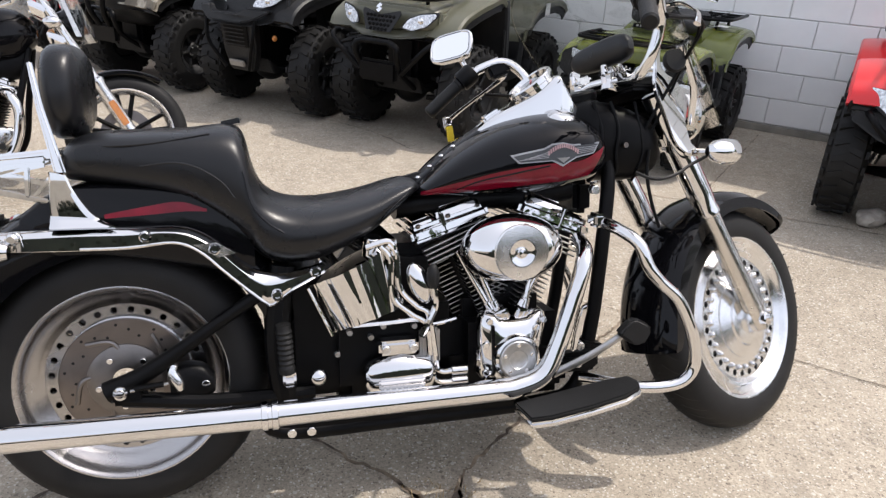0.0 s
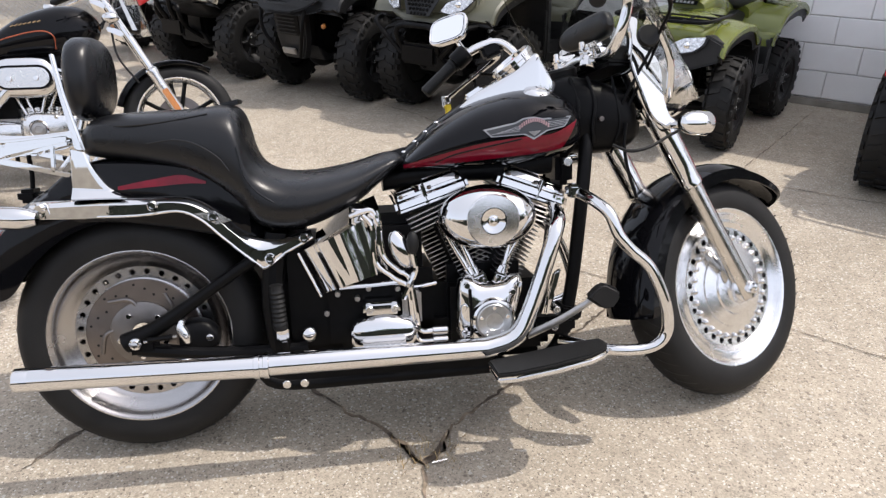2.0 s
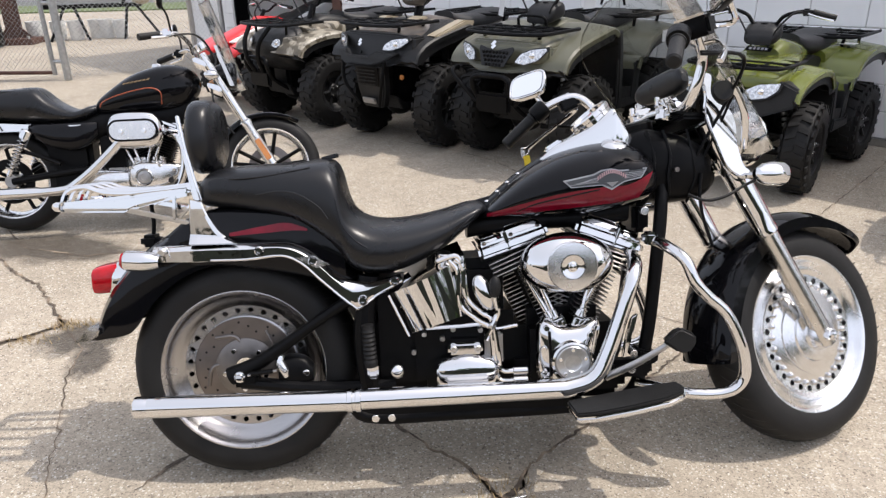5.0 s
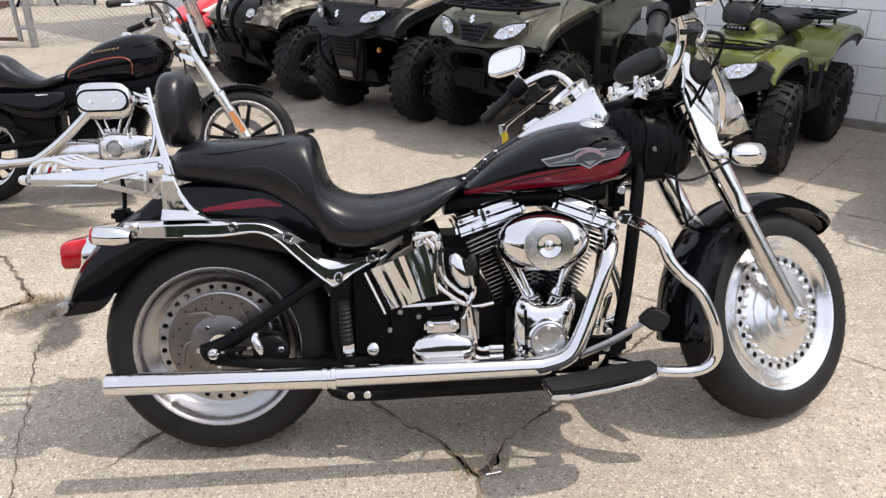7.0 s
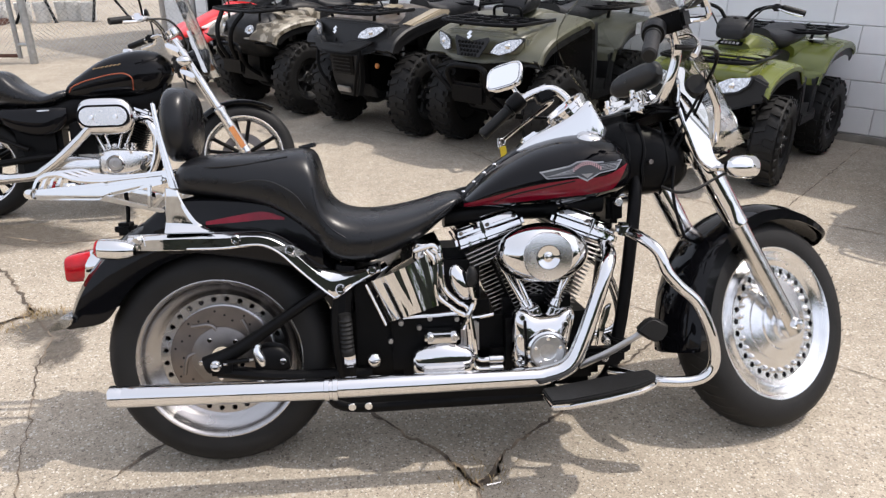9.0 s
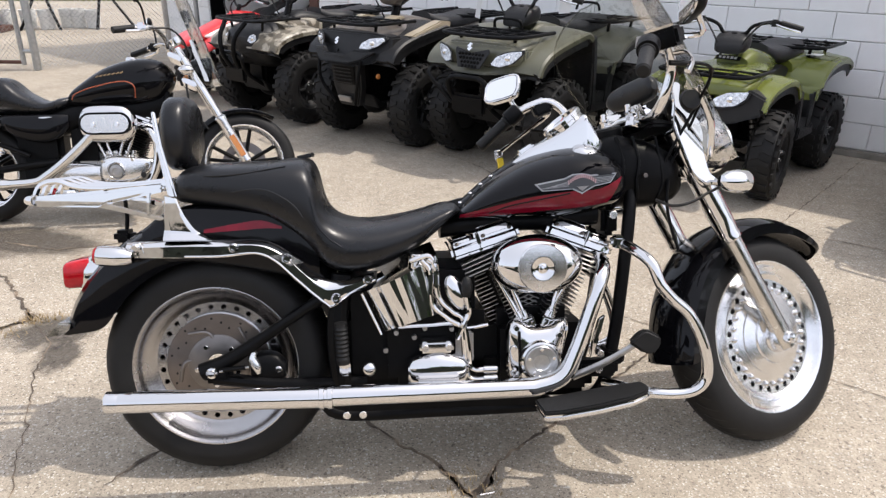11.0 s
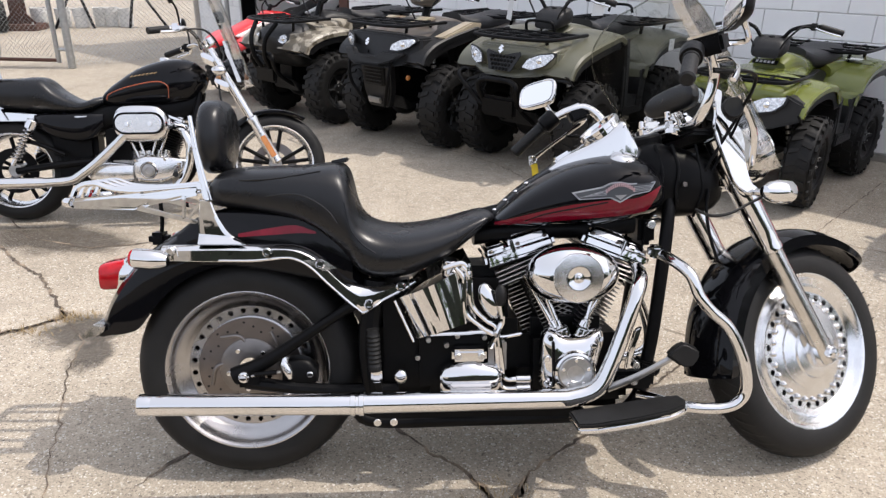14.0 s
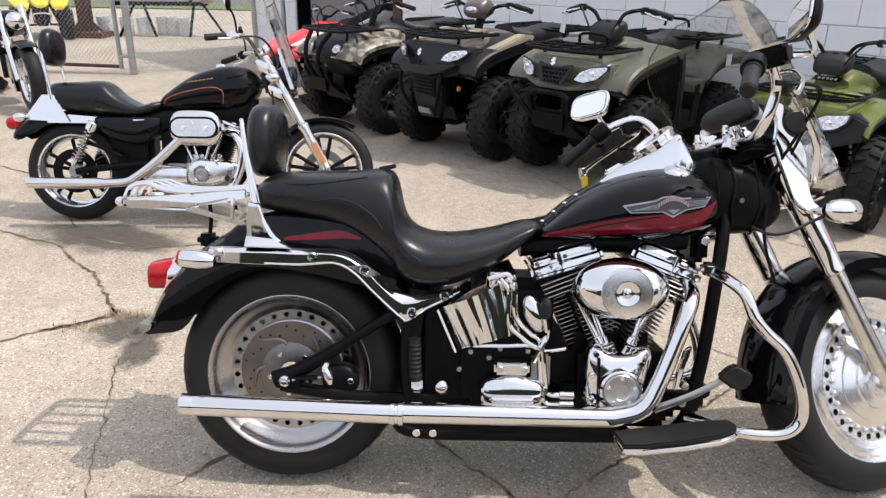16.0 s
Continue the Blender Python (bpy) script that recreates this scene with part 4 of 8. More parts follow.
def holed_ring(c, r0, r1, n, hr, y0, y1):
    """A flat ring with n round holes right through it."""
    bm = bmesh.new()
    rm = (r0 + r1) / 2
    for i in range(n):
        a0, a1 = 2 * math.pi * i / n, 2 * math.pi * (i + 1) / n
        am = (a0 + a1) / 2
        outer = []
        inner = []
        for k in range(8):
            t = 2 * math.pi * k / 8
            sx, sy = math.cos(t), math.sin(t)
            m = max(abs(sx), abs(sy))
            a, r = am + (a1 - a0) / 2 * sx / m, rm + (r1 - r0) / 2 * sy / m
            outer.append((r * math.cos(a), r * math.sin(a)))
            cx, cz = rm * math.cos(am), rm * math.sin(am)
            tx, tz = -math.sin(am), math.cos(am)
            inner.append((cx + hr * (sx * tx + sy * math.cos(am)), cz + hr * (sx * tz + sy * math.sin(am))))
        lay = []
        for pts, y in ((outer, y0), (inner, y0), (inner, y1), (outer, y1)):
            lay.append([bm.verts.new((c[0] + p, c[1] + y, c[2] + q)) for p, q in pts])
        for u, v in zip(lay, lay[1:]):
            for k in range(8):
                bm.faces.new((u[k], u[(k + 1) % 8], v[(k + 1) % 8], v[k]))
    bmesh.ops.remove_doubles(bm, verts=bm.verts, dist=1e-5)
    return bm


def disc_wheel(parent, c, R, rim, hw, xf, metal, front):
    """A solid disc wheel with a ring of holes, as one thing with tyre, rim and hub."""
    w = part("wheel", tyre_bm(c, R, rim - 0.012, hw), M["rubber"], parent, "wide black road tyre on a solid disc wheel", xf)
    part("tread_groove", tread(c, R, hw, 44, 0.12, None), M["plastic"], w, "", xf)
    lip = hw * 0.93
    d = 0.055 if front else 0.045
    side = [(rim - 0.016, -lip * 0.2), (rim + 0.002, -lip * 0.86), (rim + 0.004, -lip), (rim - 0.006, -lip * 1.01), (rim - 0.014, -lip * 0.94), (rim - 0.018, -lip * 0.86), (rim - 0.024, -lip * 0.76),
            (rim - 0.034, -lip * 0.68), (rim - 0.046, -d - 0.008), (0.180, -d - 0.003), (0.176, -d), (0.176, -d + 0.012), (rim - 0.04, -lip * 0.2)]
    part("rim", revolve(side, c, (0, 1, 0), 72, closed=True), M[metal], w, "stepped bright rim", xf)
    part("rim_far", revolve([(r, -h) for r, h in side], c, (0, 1, 0), 48, closed=True), M[metal], w, "", xf)
    part("holed_disc", holed_ring(c, 0.146, 0.178, 28, 0.0095 if front else 0.008, -d + 0.001, -d + 0.014), M[metal], w, "ring of round vent holes", xf)
    part("holed_disc_far", holed_ring(c, 0.146, 0.178, 28, 0.0075, d - 0.014, d - 0.001), M[metal], w, "", xf)
    part("disc_centre", revolve([(0.147, -d + 0.002), (0.135, -d - 0.004), (0.10, -d - 0.012), (0.07, -d - 0.014), (0.07, d + 0.014), (0.10, d + 0.012), (0.147, d - 0.002)], c, (0, 1, 0), 56), M[metal], w, "", xf)
    return w


TANK = [(0.672, 0, 0.715, 0.725, 0.05, 2.2), (0.70, 0, 0.715, 0.755, 0.095, 2.3), (0.776, 0, 0.714, 0.825, 0.145, 2.3), (0.871, 0, 0.715, 0.882, 0.178, 2.35),
        (0.95, 0, 0.716, 0.908, 0.190, 2.4), (1.02, 0, 0.722, 0.920, 0.194, 2.4), (1.09, 0, 0.735, 0.918, 0.185, 2.4), (1.14, 0, 0.752, 0.89, 0.155, 2.3), (1.165, 0, 0.775, 0.84, 0.10, 2.1), (1.172, 0, 0.795, 0.82, 0.05, 2)]
SEAT = [(-0.085, 0, 0.79, 0.83, 0.07, 2.6), (-0.075, 0, 0.783, 0.86, 0.115, 3), (-0.03, 0, 0.776, 0.884, 0.142, 3.2), (0.08, 0, 0.757, 0.890, 0.155, 3.2), (0.17, 0, 0.729, 0.893, 0.162, 3.2), (0.25, 0, 0.668, 0.900, 0.168, 3),
        (0.285, 0, 0.627, 0.880, 0.172, 2.8), (0.305, 0, 0.605, 0.800, 0.175, 2.7), (0.33, 0, 0.588, 0.752, 0.178, 2.7), (0.38, 0, 0.576, 0.726, 0.18, 2.6), (0.46, 0, 0.588, 0.722, 0.176, 2.6), (0.56, 0, 0.634, 0.738, 0.155, 2.5),
        (0.635, 0, 0.69, 0.759, 0.125, 2.4), (0.675, 0, 0.725, 0.764, 0.10, 2.3), (0.695, 0, 0.735, 0.752, 0.06, 2.2)]


def on_side(secs, pts, off=0.0):
    """Points (x, z) laid on a soft body's right flank."""
    return [(x, side_y(secs, x, z) - off, z) for x, z in pts]


def patch(secs, low, high, off, nx=26, nz=5):
    """A skin on the right flank between two lines of (x, z)."""
    bm = bmesh.new()
    lo, hi = spline(low, 8), spline(high, 8)
    prev = None
    for i in range(nx + 1):
        f = i / nx
        a, b = lo[round(f * (len(lo) - 1))], hi[round(f * (len(hi) - 1))]
        cur = []
        for j in range(nz + 1):
            p = a + (b - a) * j / nz
            cur.append(bm.verts.new((p[0], side_y(secs, p[0], p[1]) - off, p[1])))
        if prev:
            for j in range(nz):
                bm.faces.new((prev[j], cur[j], cur[j + 1], prev[j + 1]))
        prev = cur
    return bm


def fender(c, secs, hw_off=0.0, thick=0.004):
    """A wheel guard. secs: (angle, outer radius, skirt radius, half width)."""
    bm = bmesh.new()
    rows = []
    for a, R, s, hw in spline(secs, 5):
        t = radians(a)
        pr = [(-hw, s), (-hw - 0.002, s + (R - s) * 0.55), (-hw * 0.94, R - 0.022), (-hw * 0.72, R - 0.007), (-hw * 0.36, R - 0.001), (0, R)]
        pr = pr + [(-y, r) for y, r in reversed(pr[:-1])]
        inn = [(y * (1 - thick / hw), r - (thick if abs(y) < hw * 0.9 else 0)) for y, r in reversed(pr)]
        rows.append([(c[0] + r * math.cos(t), c[1] + y, c[2] + r * math.sin(t)) for y, r in pr + inn])
    rings(bm, rows)
    return bm


def along(pts, n):
    """n + 1 points at even steps along a line."""
    ps = [Vector((x, 0, z)) for x, z in pts]
    run = [0.0]
    for a, c in zip(ps, ps[1:]):
        run.append(run[-1] + (c - a).length)
    out, k = [], 0
    for i in range(n + 1):
        d = run[-1] * i / n
        while k < len(ps) - 2 and run[k + 1] < d:
            k += 1
        f = (d - run[k]) / max(run[k + 1] - run[k], 1e-9)
        out.append(ps[k].lerp(ps[k + 1], min(max(f, 0), 1)))
    return out


def crowned(top, bottom, profile, sd, n=60):
    """A strip between two lines whose face follows a profile of (share of the height, y)."""
    rows = []
    for t, u in zip(along(top, n), along(bottom, n)):
        row = []
        for v, y in profile:
            p = u.lerp(t, v)
            row.append((p.x, sd * y, p.z))
        rows.append(row + [(t.x, sd * (profile[-1][1] - 0.006), t.z), (u.x, sd * (profile[0][1] - 0.006), u.z)])
    bm = bmesh.new()
    rings(bm, rows)
    return bm


def cruiser():
    b = thing("motorcycle", BIKE, "black and dark red cruiser motorcycle with chrome trim", "motorcycle", "motorcycles")
    CH, BK, SB = M["chrome"], M["gloss_black"], M["satin_black"]

    # wheels
    rw = disc_wheel(b, (0, 0, 0.322), 0.319, 0.232, 0.104, None, "shaded_rim", False)
    part("brake_disc", revolve([(0.075, -0.062), (0.143, -0.062), (0.145, -0.060), (0.145, -0.056), (0.075, -0.056)], (0, 0, 0.322), (0, 1, 0), 56, closed=True), M["disc"], rw, "brownish steel brake disc")
    part("disc_carrier", revolve([(0.03, -0.07), (0.07, -0.07), (0.085, -0.064), (0.088, -0.058)], (0, 0, 0.322), (0, 1, 0), 40), M["carrier"], rw)
    for i in range(5):
        a = radians(72 * i + 20)
        part("carrier_arm", tube([(0.055 * math.cos(a), -0.062, 0.322 + 0.055 * math.sin(a)), (0.095 * math.cos(a + 0.25), -0.0625, 0.322 + 0.095 * math.sin(a + 0.25)), (0.12 * math.cos(a + 0.7), -0.062, 0.322 + 0.12 * math.sin(a + 0.7))], 0.006, 8), M["carrier"], rw)
        part("disc_bolt", cyl((0.06 * math.cos(a + 0.5), -0.068, 0.322 + 0.06 * math.sin(a + 0.5)), (0.06 * math.cos(a + 0.5), -0.080, 0.322 + 0.06 * math.sin(a + 0.5)), 0.007, 8), CH, rw)
    for i in range(30):
        a = 2 * math.pi * i / 30
        r = 0.108 + 0.012 * (i % 3)
        part("vent_hole", revolve([(0.0, 0), (0.0035, 0)], (r * math.cos(a), -0.0633, 0.322 + r * math.sin(a)), (0, 1, 0), 8), M["plastic"], rw)
    fw = disc_wheel(b, (1.635, 0, 0.322), 0.322, 0.236, 0.072, ST, "alu", True)
    part("hub_dome", revolve([(0.118, -0.060), (0.116, -0.068), (0.110, -0.070), (0.082, -0.078), (0.079, -0.084), (0.072, -0.086), (0.050, -0.088), (0.046, -0.094), (0.044, -0.108), (0.038, -0.112), (0.026, -0.113), (0.024, -0.120), (0.0, -0.120)], (1.635, 0, 0.322), (0, 1, 0), 48), M["alu"], fw, "polished stepped hub cover", ST)
    for i in range(28):
        a = 2 * math.pi * i / 28
        part("scallop", ball((1.635 + 0.146 * math.cos(a), -0.058, 0.322 + 0.146 * math.sin(a)), (0.0085, 0.007, 0.0085), 10), CH, fw, "", ST)
    part("front_brake_disc", revolve([(0.06, 0.085), (0.146, 0.085), (0.146, 0.079), (0.06, 0.079)], (1.635, 0, 0.322), (0, 1, 0), 48, closed=True), M["disc"], fw, "", ST)

    # swing arm, axle and caliper
    for sd in (1, -1):
        part("swing_arm", tube([(-0.03, sd * 0.128, 0.318), (0.06, sd * 0.13, 0.360), (0.2, sd * 0.132, 0.452), (0.31, sd * 0.13, 0.52), (0.42, sd * 0.12, 0.56)], [0.026, 0.020, 0.015, 0.016, 0.018], 12), SB, b)
        part("swing_arm_lower", tube([(0.0, sd * 0.128, 0.30), (0.2, sd * 0.13, 0.275), (0.42, sd * 0.12, 0.27)], 0.018, 10), SB, b)
    part("axle_block", rbox((0.012, -0.135, 0.318), (0.085, 0.03, 0.06), 0.014), SB, b)
    part("axle_nut", revolve([(0, -0.016), (0.008, -0.016), (0.010, -0.010), (0.015, -0.009), (0.017, -0.003), (0.021, -0.002), (0.021, 0.004), (0, 0.004)], (0, -0.146, 0.322), (0, 1, 0), 18), CH, b, "chrome axle nut")
    cal = part("rear_caliper", body([(0.10, -0.105, 0.28, 0.33, 0.025, 3), (0.12, -0.105, 0.268, 0.365, 0.03, 3), (0.17, -0.105, 0.272, 0.36, 0.03, 3), (0.195, -0.105, 0.295, 0.335, 0.025, 3)]), SB, b)
    part("caliper_cover", tube([(0.112, -0.132, 0.372), (0.108, -0.134, 0.352), (0.118, -0.134, 0.330), (0.122, -0.132, 0.312)], [0.009, 0.013, 0.014, 0.010], 12), M["alu"], cal, "kidney-shaped chrome cover")
    part("caliper_bolt", cyl((0.178, -0.13, 0.322), (0.178, -0.142, 0.322), 0.009, 10), CH, cal)
    part("brake_rod", tube([(0.02, -0.15, 0.325), (0.10, -0.15, 0.335)], 0.004, 8, 1, None, False), M["alu_dirty"], b)
    part("axle_adjuster", tube([(0.03, -0.152, 0.33), (0.09, -0.152, 0.335)], 0.007, 8, 1, None, False), SB, b)

    # rear fender and struts
    rf = part("rear_fender", fender((0, 0, 0.322), [(164, 0.424, 0.400, 0.112), (159, 0.423, 0.336, 0.117), (153, 0.424, 0.310, 0.120), (140, 0.426, 0.305, 0.122), (115, 0.432, 0.308, 0.124), (90, 0.436, 0.314, 0.126), (60, 0.436, 0.342, 0.128), (35, 0.425, 0.345, 0.128), (18, 0.41, 0.345, 0.125)]), BK, b, "deep gloss black rear fender")
    part("fender_tip", plate([(-0.446, 0.428), (-0.436, 0.440), (-0.404, 0.470), (-0.372, 0.466), (-0.384, 0.438)], -0.119, 0.119, 0.005), M["chrome_dull"], rf, "chrome fender tip")
    part("fender_stripe", patch([(-0.2, 0, 0.5, 0.77, 0.135, 6), (0.0, 0, 0.5, 0.785, 0.14, 6), (0.3, 0, 0.5, 0.76, 0.14, 6)], [(0.0, 0.707), (0.09, 0.712), (0.16, 0.716), (0.205, 0.714)], [(0.0, 0.716), (0.09, 0.731), (0.151, 0.737), (0.205, 0.720)], 0.002), M["dark_red"], rf, "dark red stripe")
    part("fender_shoulder", body([(-0.17, 0, 0.62, 0.72, 0.115, 5), (-0.10, 0, 0.62, 0.765, 0.130, 8), (0.0, 0, 0.62, 0.78, 0.136, 9), (0.2, 0, 0.58, 0.76, 0.136, 9), (0.3, 0, 0.54, 0.70, 0.133, 8)]), BK, rf)
    top = [(-0.20, 0.686), (-0.063, 0.690), (0.047, 0.687), (0.135, 0.686), (0.18, 0.675), (0.222, 0.648), (0.264, 0.606), (0.30, 0.580), (0.352, 0.568), (0.398, 0.573), (0.447, 0.586)]
    bot = [(-0.20, 0.648), (-0.152, 0.646), (-0.05, 0.643), (0.044, 0.642), (0.133, 0.648), (0.184, 0.627), (0.233, 0.580), (0.275, 0.540), (0.326, 0.495)]
    tp, bt = [tuple(p) for p in spline(top, 4)], [tuple(p) for p in spline(bot, 4)] + [(0.336, 0.497), (0.381, 0.530), (0.452, 0.566), (0.457, 0.576)]
    for sd in (1, -1):
        s = part("fender_strut", crowned(tp, bt[:-1], [(0.0, 0.140), (0.0, 0.1560), (0.03, 0.157), (0.30, 0.157), (0.60, 0.157), (0.66, 0.157), (0.69, 0.1560), (0.76, 0.1525), (0.86, 0.1475), (0.97, 0.142), (1.0, 0.1385)], sd), CH, b, "curved chrome fender strut")
        part("strut_inset", plate([(0.170, 0.645), (0.222, 0.648), (0.262, 0.622), (0.222, 0.614)], sd * 0.1555, sd * 0.1585, 0.002), M["chrome_dull"], s, "diamond-shaped inset plate")
        for x, z in ((0.079, 0.668), (0.217, 0.634), (0.344, 0.522), (0.431, 0.571)):
            part("strut_bolt", revolve([(0.013, 0), (0.013, sd * 0.006), (0.009, sd * 0.011), (0.006, sd * 0.011), (0.006, sd * 0.007), (0, sd * 0.007)], (x, sd * 0.157, z), (0, 1, 0), 16), CH, s)
        part("strut_rail", tube([(p[0], sd * 0.157, p[1] + 0.004) for p in bt[8:-1]], 0.0028, 6, 1), CH, s)

    # tail lamp, signals, plate bracket
    tl = part("tail_lamp", body([(-0.412, 0, 0.555, 0.612, 0.045, 4), (-0.404, 0, 0.545, 0.622, 0.052, 4), (-0.352, 0, 0.548, 0.632, 0.055, 4), (-0.330, 0, 0.555, 0.634, 0.055, 4)]), M["red_lens"], b, "red tail lamp lens")
    part("lamp_base", body([(-0.362, 0, 0.535, 0.585, 0.050, 3), (-0.345, 0, 0.532, 0.635, 0.058, 3), (-0.30, 0, 0.54, 0.645, 0.056, 3)]), CH, tl)
    for sd in (1, -1):
        sg = part("rear_signal", revolve([(0, -0.055), (0.016, -0.052), (0.024, -0.035), (0.027, -0.01), (0.027, 0.03), (0.024, 0.036), (0.0, 0.036)], (-0.228, sd * 0.175, 0.656), (-1, 0, 0.08), 24), CH, b, "chrome bullet turn signal")
        part("signal_lens", revolve([(0.024, 0.037), (0.02, 0.044), (0.0, 0.047)], (-0.228, sd * 0.175, 0.656), (-1, 0, 0.08), 20), M["red_lens"], sg)
        part("signal_stem", cyl((-0.18, sd * 0.15, 0.66), (-0.205, sd * 0.175, 0.657), 0.013, 12), CH, sg)
        part("stem_bracket", plate([(-0.188, 0.650), (-0.192, 0.668), (-0.180, 0.686), (-0.166, 0.690), (-0.155, 0.684), (-0.15, 0.655)], sd * 0.150, sd * 0.160, 0.004, seg=3), CH, sg)
        part("stem_bolt", revolve([(0.013, 0), (0.013, sd * 0.007), (0.008, sd * 0.013), (0, sd * 0.013)], (-0.172, sd * 0.159, 0.674), (0, 1, 0), 16), CH, sg)

    # detachable rack and backrest
    for sd in (1, -1):
        bm = bmesh.new()
        right = spline([(-0.066, 0.803), (-0.056, 0.775), (-0.041, 0.745), (-0.018, 0.715), (0.022, 0.694)], 9)
        nu, nv = 10, len(right) - 1
        gv = []
        for j in range(nv + 1):
            f = j / nv
            xl, zl, (xr, zr_) = -0.098 - 0.006 * f, 0.808 - 0.116 * f, right[j]
            y = 0.143 + 0.014 * max(0.0, (f - 0.82) / 0.18)
            gv.append([bm.verts.new((xl + (xr - xl) * (min(max(i, 0.35), nu - 0.35) if 0 < i < nu else i) / nu, sd * (y - (0.003 if i in (0, nu) else 0.0)), zl + (zr_ - 0.003 - zl) * i / nu)) for i in range(nu + 1)])
        for j in range(nv):
            for i in range(nu):
                bm.faces.new((gv[j][i], gv[j][i + 1], gv[j + 1][i + 1], gv[j + 1][i]))
        bmesh.ops.recalc_face_normals(bm, faces=bm.faces)
        bmesh.ops.solidify(bm, geom=list(bm.faces), thickness=0.006)
        sp_ = part("side_plate", bm, CH, b, "chrome rack side plate with a flared foot")
        part("upright", plate([(-0.067, 0.800), (-0.090, 0.800), (-0.112, 0.94), (-0.120, 1.03), (-0.110, 1.03), (-0.098, 0.94)], sd * 0.118, sd * 0.130, 0.005, seg=3), CH, sp_, "chrome backrest upright")
        part("rack_rail", plate([(-0.435, 0.811), (-0.437, 0.785), (-0.265, 0.779), (-0.240, 0.790), (-0.13, 0.812), (-0.10, 0.818), (-0.10, 0.838), (-0.25, 0.826)], sd * 0.108, sd * 0.130, 0.0085, seg=4), CH, sp_, "flat chrome luggage rack rail")
        part("rail_brace", plate([(-0.27, 0.780), (-0.255, 0.792), (-0.098, 0.748), (-0.096, 0.736)], sd * 0.118, sd * 0.126, 0.002), CH, sp_)
        part("brace_web", plate([(-0.136, 0.816), (-0.146, 0.816), (-0.150, 0.754), (-0.140, 0.751)], sd * 0.118, sd * 0.126, 0.002), CH, sp_)
        part("brace_diagonal", plate([(-0.136, 0.758), (-0.128, 0.755), (-0.092, 0.797), (-0.100, 0.800)], sd * 0.118, sd * 0.126, 0.002), CH, sp_)
    part("rack_end", tube([(-0.43, -0.123, 0.80), (-0.455, -0.10, 0.80), (-0.462, 0, 0.80), (-0.455, 0.10, 0.80), (-0.43, 0.123, 0.80)], 0.013, 12, 5), CH, b, "chrome rack end bar")
    for y in (-0.075, -0.025, 0.025, 0.075):
        part("rack_bar", tube([(-0.455, y, 0.80), (-0.435, y, 0.838), (-0.39, y, 0.848), (-0.34, y, 0.832), (-0.25, y, 0.828), (-0.10, y, 0.842)], 0.0075, 10, 4), CH, b, "curved chrome rack bar")
    part("rack_cross", tube([(-0.10, -0.12, 0.842), (-0.10, 0.12, 0.842)], 0.009, 10, 1, None, False), CH, b)
    part("backrest_pad", body([(-0.115, 0, 0.90, 1.05, 0.075, 2.6), (-0.10, 0, 0.872, 1.068, 0.108, 2.6), (-0.075, 0, 0.87, 1.072, 0.118, 2.6), (-0.05, 0, 0.875, 1.066, 0.11, 2.6), (-0.035, 0, 0.90, 1.045, 0.08, 2.6)]), M["leather"], b, "padded black leather backrest")

    # seat
    st = part("seat", body(SEAT, 5, 36), M["leather"], b, "stepped black leather two-up seat", None, 60)
    part("seat_flap", rbox((0.262, 0, 0.903), (0.05, 0.09, 0.012), 0.005, pose(0, 0, 0, 0, -12, 0)), M["leather"], st)
    for ln in ([(-0.06, 0.862), (0.02, 0.858), (0.10, 0.862), (0.17, 0.872), (0.22, 0.880)], [(0.08, 0.815), (0.14, 0.822), (0.19, 0.812), (0.24, 0.78), (0.265, 0.745)],
               [(0.285, 0.80), (0.30, 0.73), (0.33, 0.69), (0.365, 0.665)], [(0.57, 0.645), (0.59, 0.68), (0.62, 0.71), (0.655, 0.735)]):
        part("seam", tube(on_side(SEAT, ln, 0.0005), 0.0022, 6, 6), M["leather"], st)

    # tank, stripe, badge, console
    tk = part("fuel_tank", body(TANK, 5, 48), BK, b, "gloss black teardrop fuel tank", None, 60)
    part("tank_stripe", patch(TANK, [(0.692, 0.726), (0.782, 0.734), (0.935, 0.750), (1.03, 0.758), (1.095, 0.768)], [(0.692, 0.735), (0.783, 0.763), (0.874, 0.787), (0.98, 0.802), (1.06, 0.808), (1.132, 0.840)], 0.0015, 40, 6), M["dark_red"], tk, "dark red flame stripe")
    part("stripe_line", tube(on_side(TANK, [(0.77, 0.742), (0.82, 0.763), (0.90, 0.781), (0.98, 0.797)], 0.002), 0.002, 6), BK, tk)

    def badge(pts, off, th, m, name, label=""):
        bm = bmesh.new()
        lo = [bm.verts.new((x, side_y(TANK, x, z) - off, z)) for x, z in pts]
        hi = [bm.verts.new((x, side_y(TANK, x, z) - off - th, z)) for x, z in pts]
        n = len(pts)
        bm.faces.new(hi)
        for i in range(n):
            bm.faces.new((lo[i], hi[i], hi[(i + 1) % n], lo[(i + 1) % n]))
        return part(name, bm, m, tk, label)
    badge([(0.885, 0.822), (0.965, 0.838), (0.985, 0.848), (1.012, 0.851), (1.035, 0.846), (1.113, 0.850), (1.093, 0.824), (1.045, 0.815), (1.012, 0.795), (0.985, 0.808), (0.905, 0.803)], 0.0005, 0.003, M["silver_line"], "badge", "winged grey tank badge")
    badge([(0.892, 0.8195), (0.965, 0.8345), (0.985, 0.8445), (1.012, 0.848), (1.035, 0.8425), (1.106, 0.847), (1.091, 0.827), (1.043, 0.8175), (1.012, 0.800), (0.987, 0.8105), (0.908, 0.8055)], 0.0032, 0.0012, M["badge_grey"], "badge_field", "dark wing field")
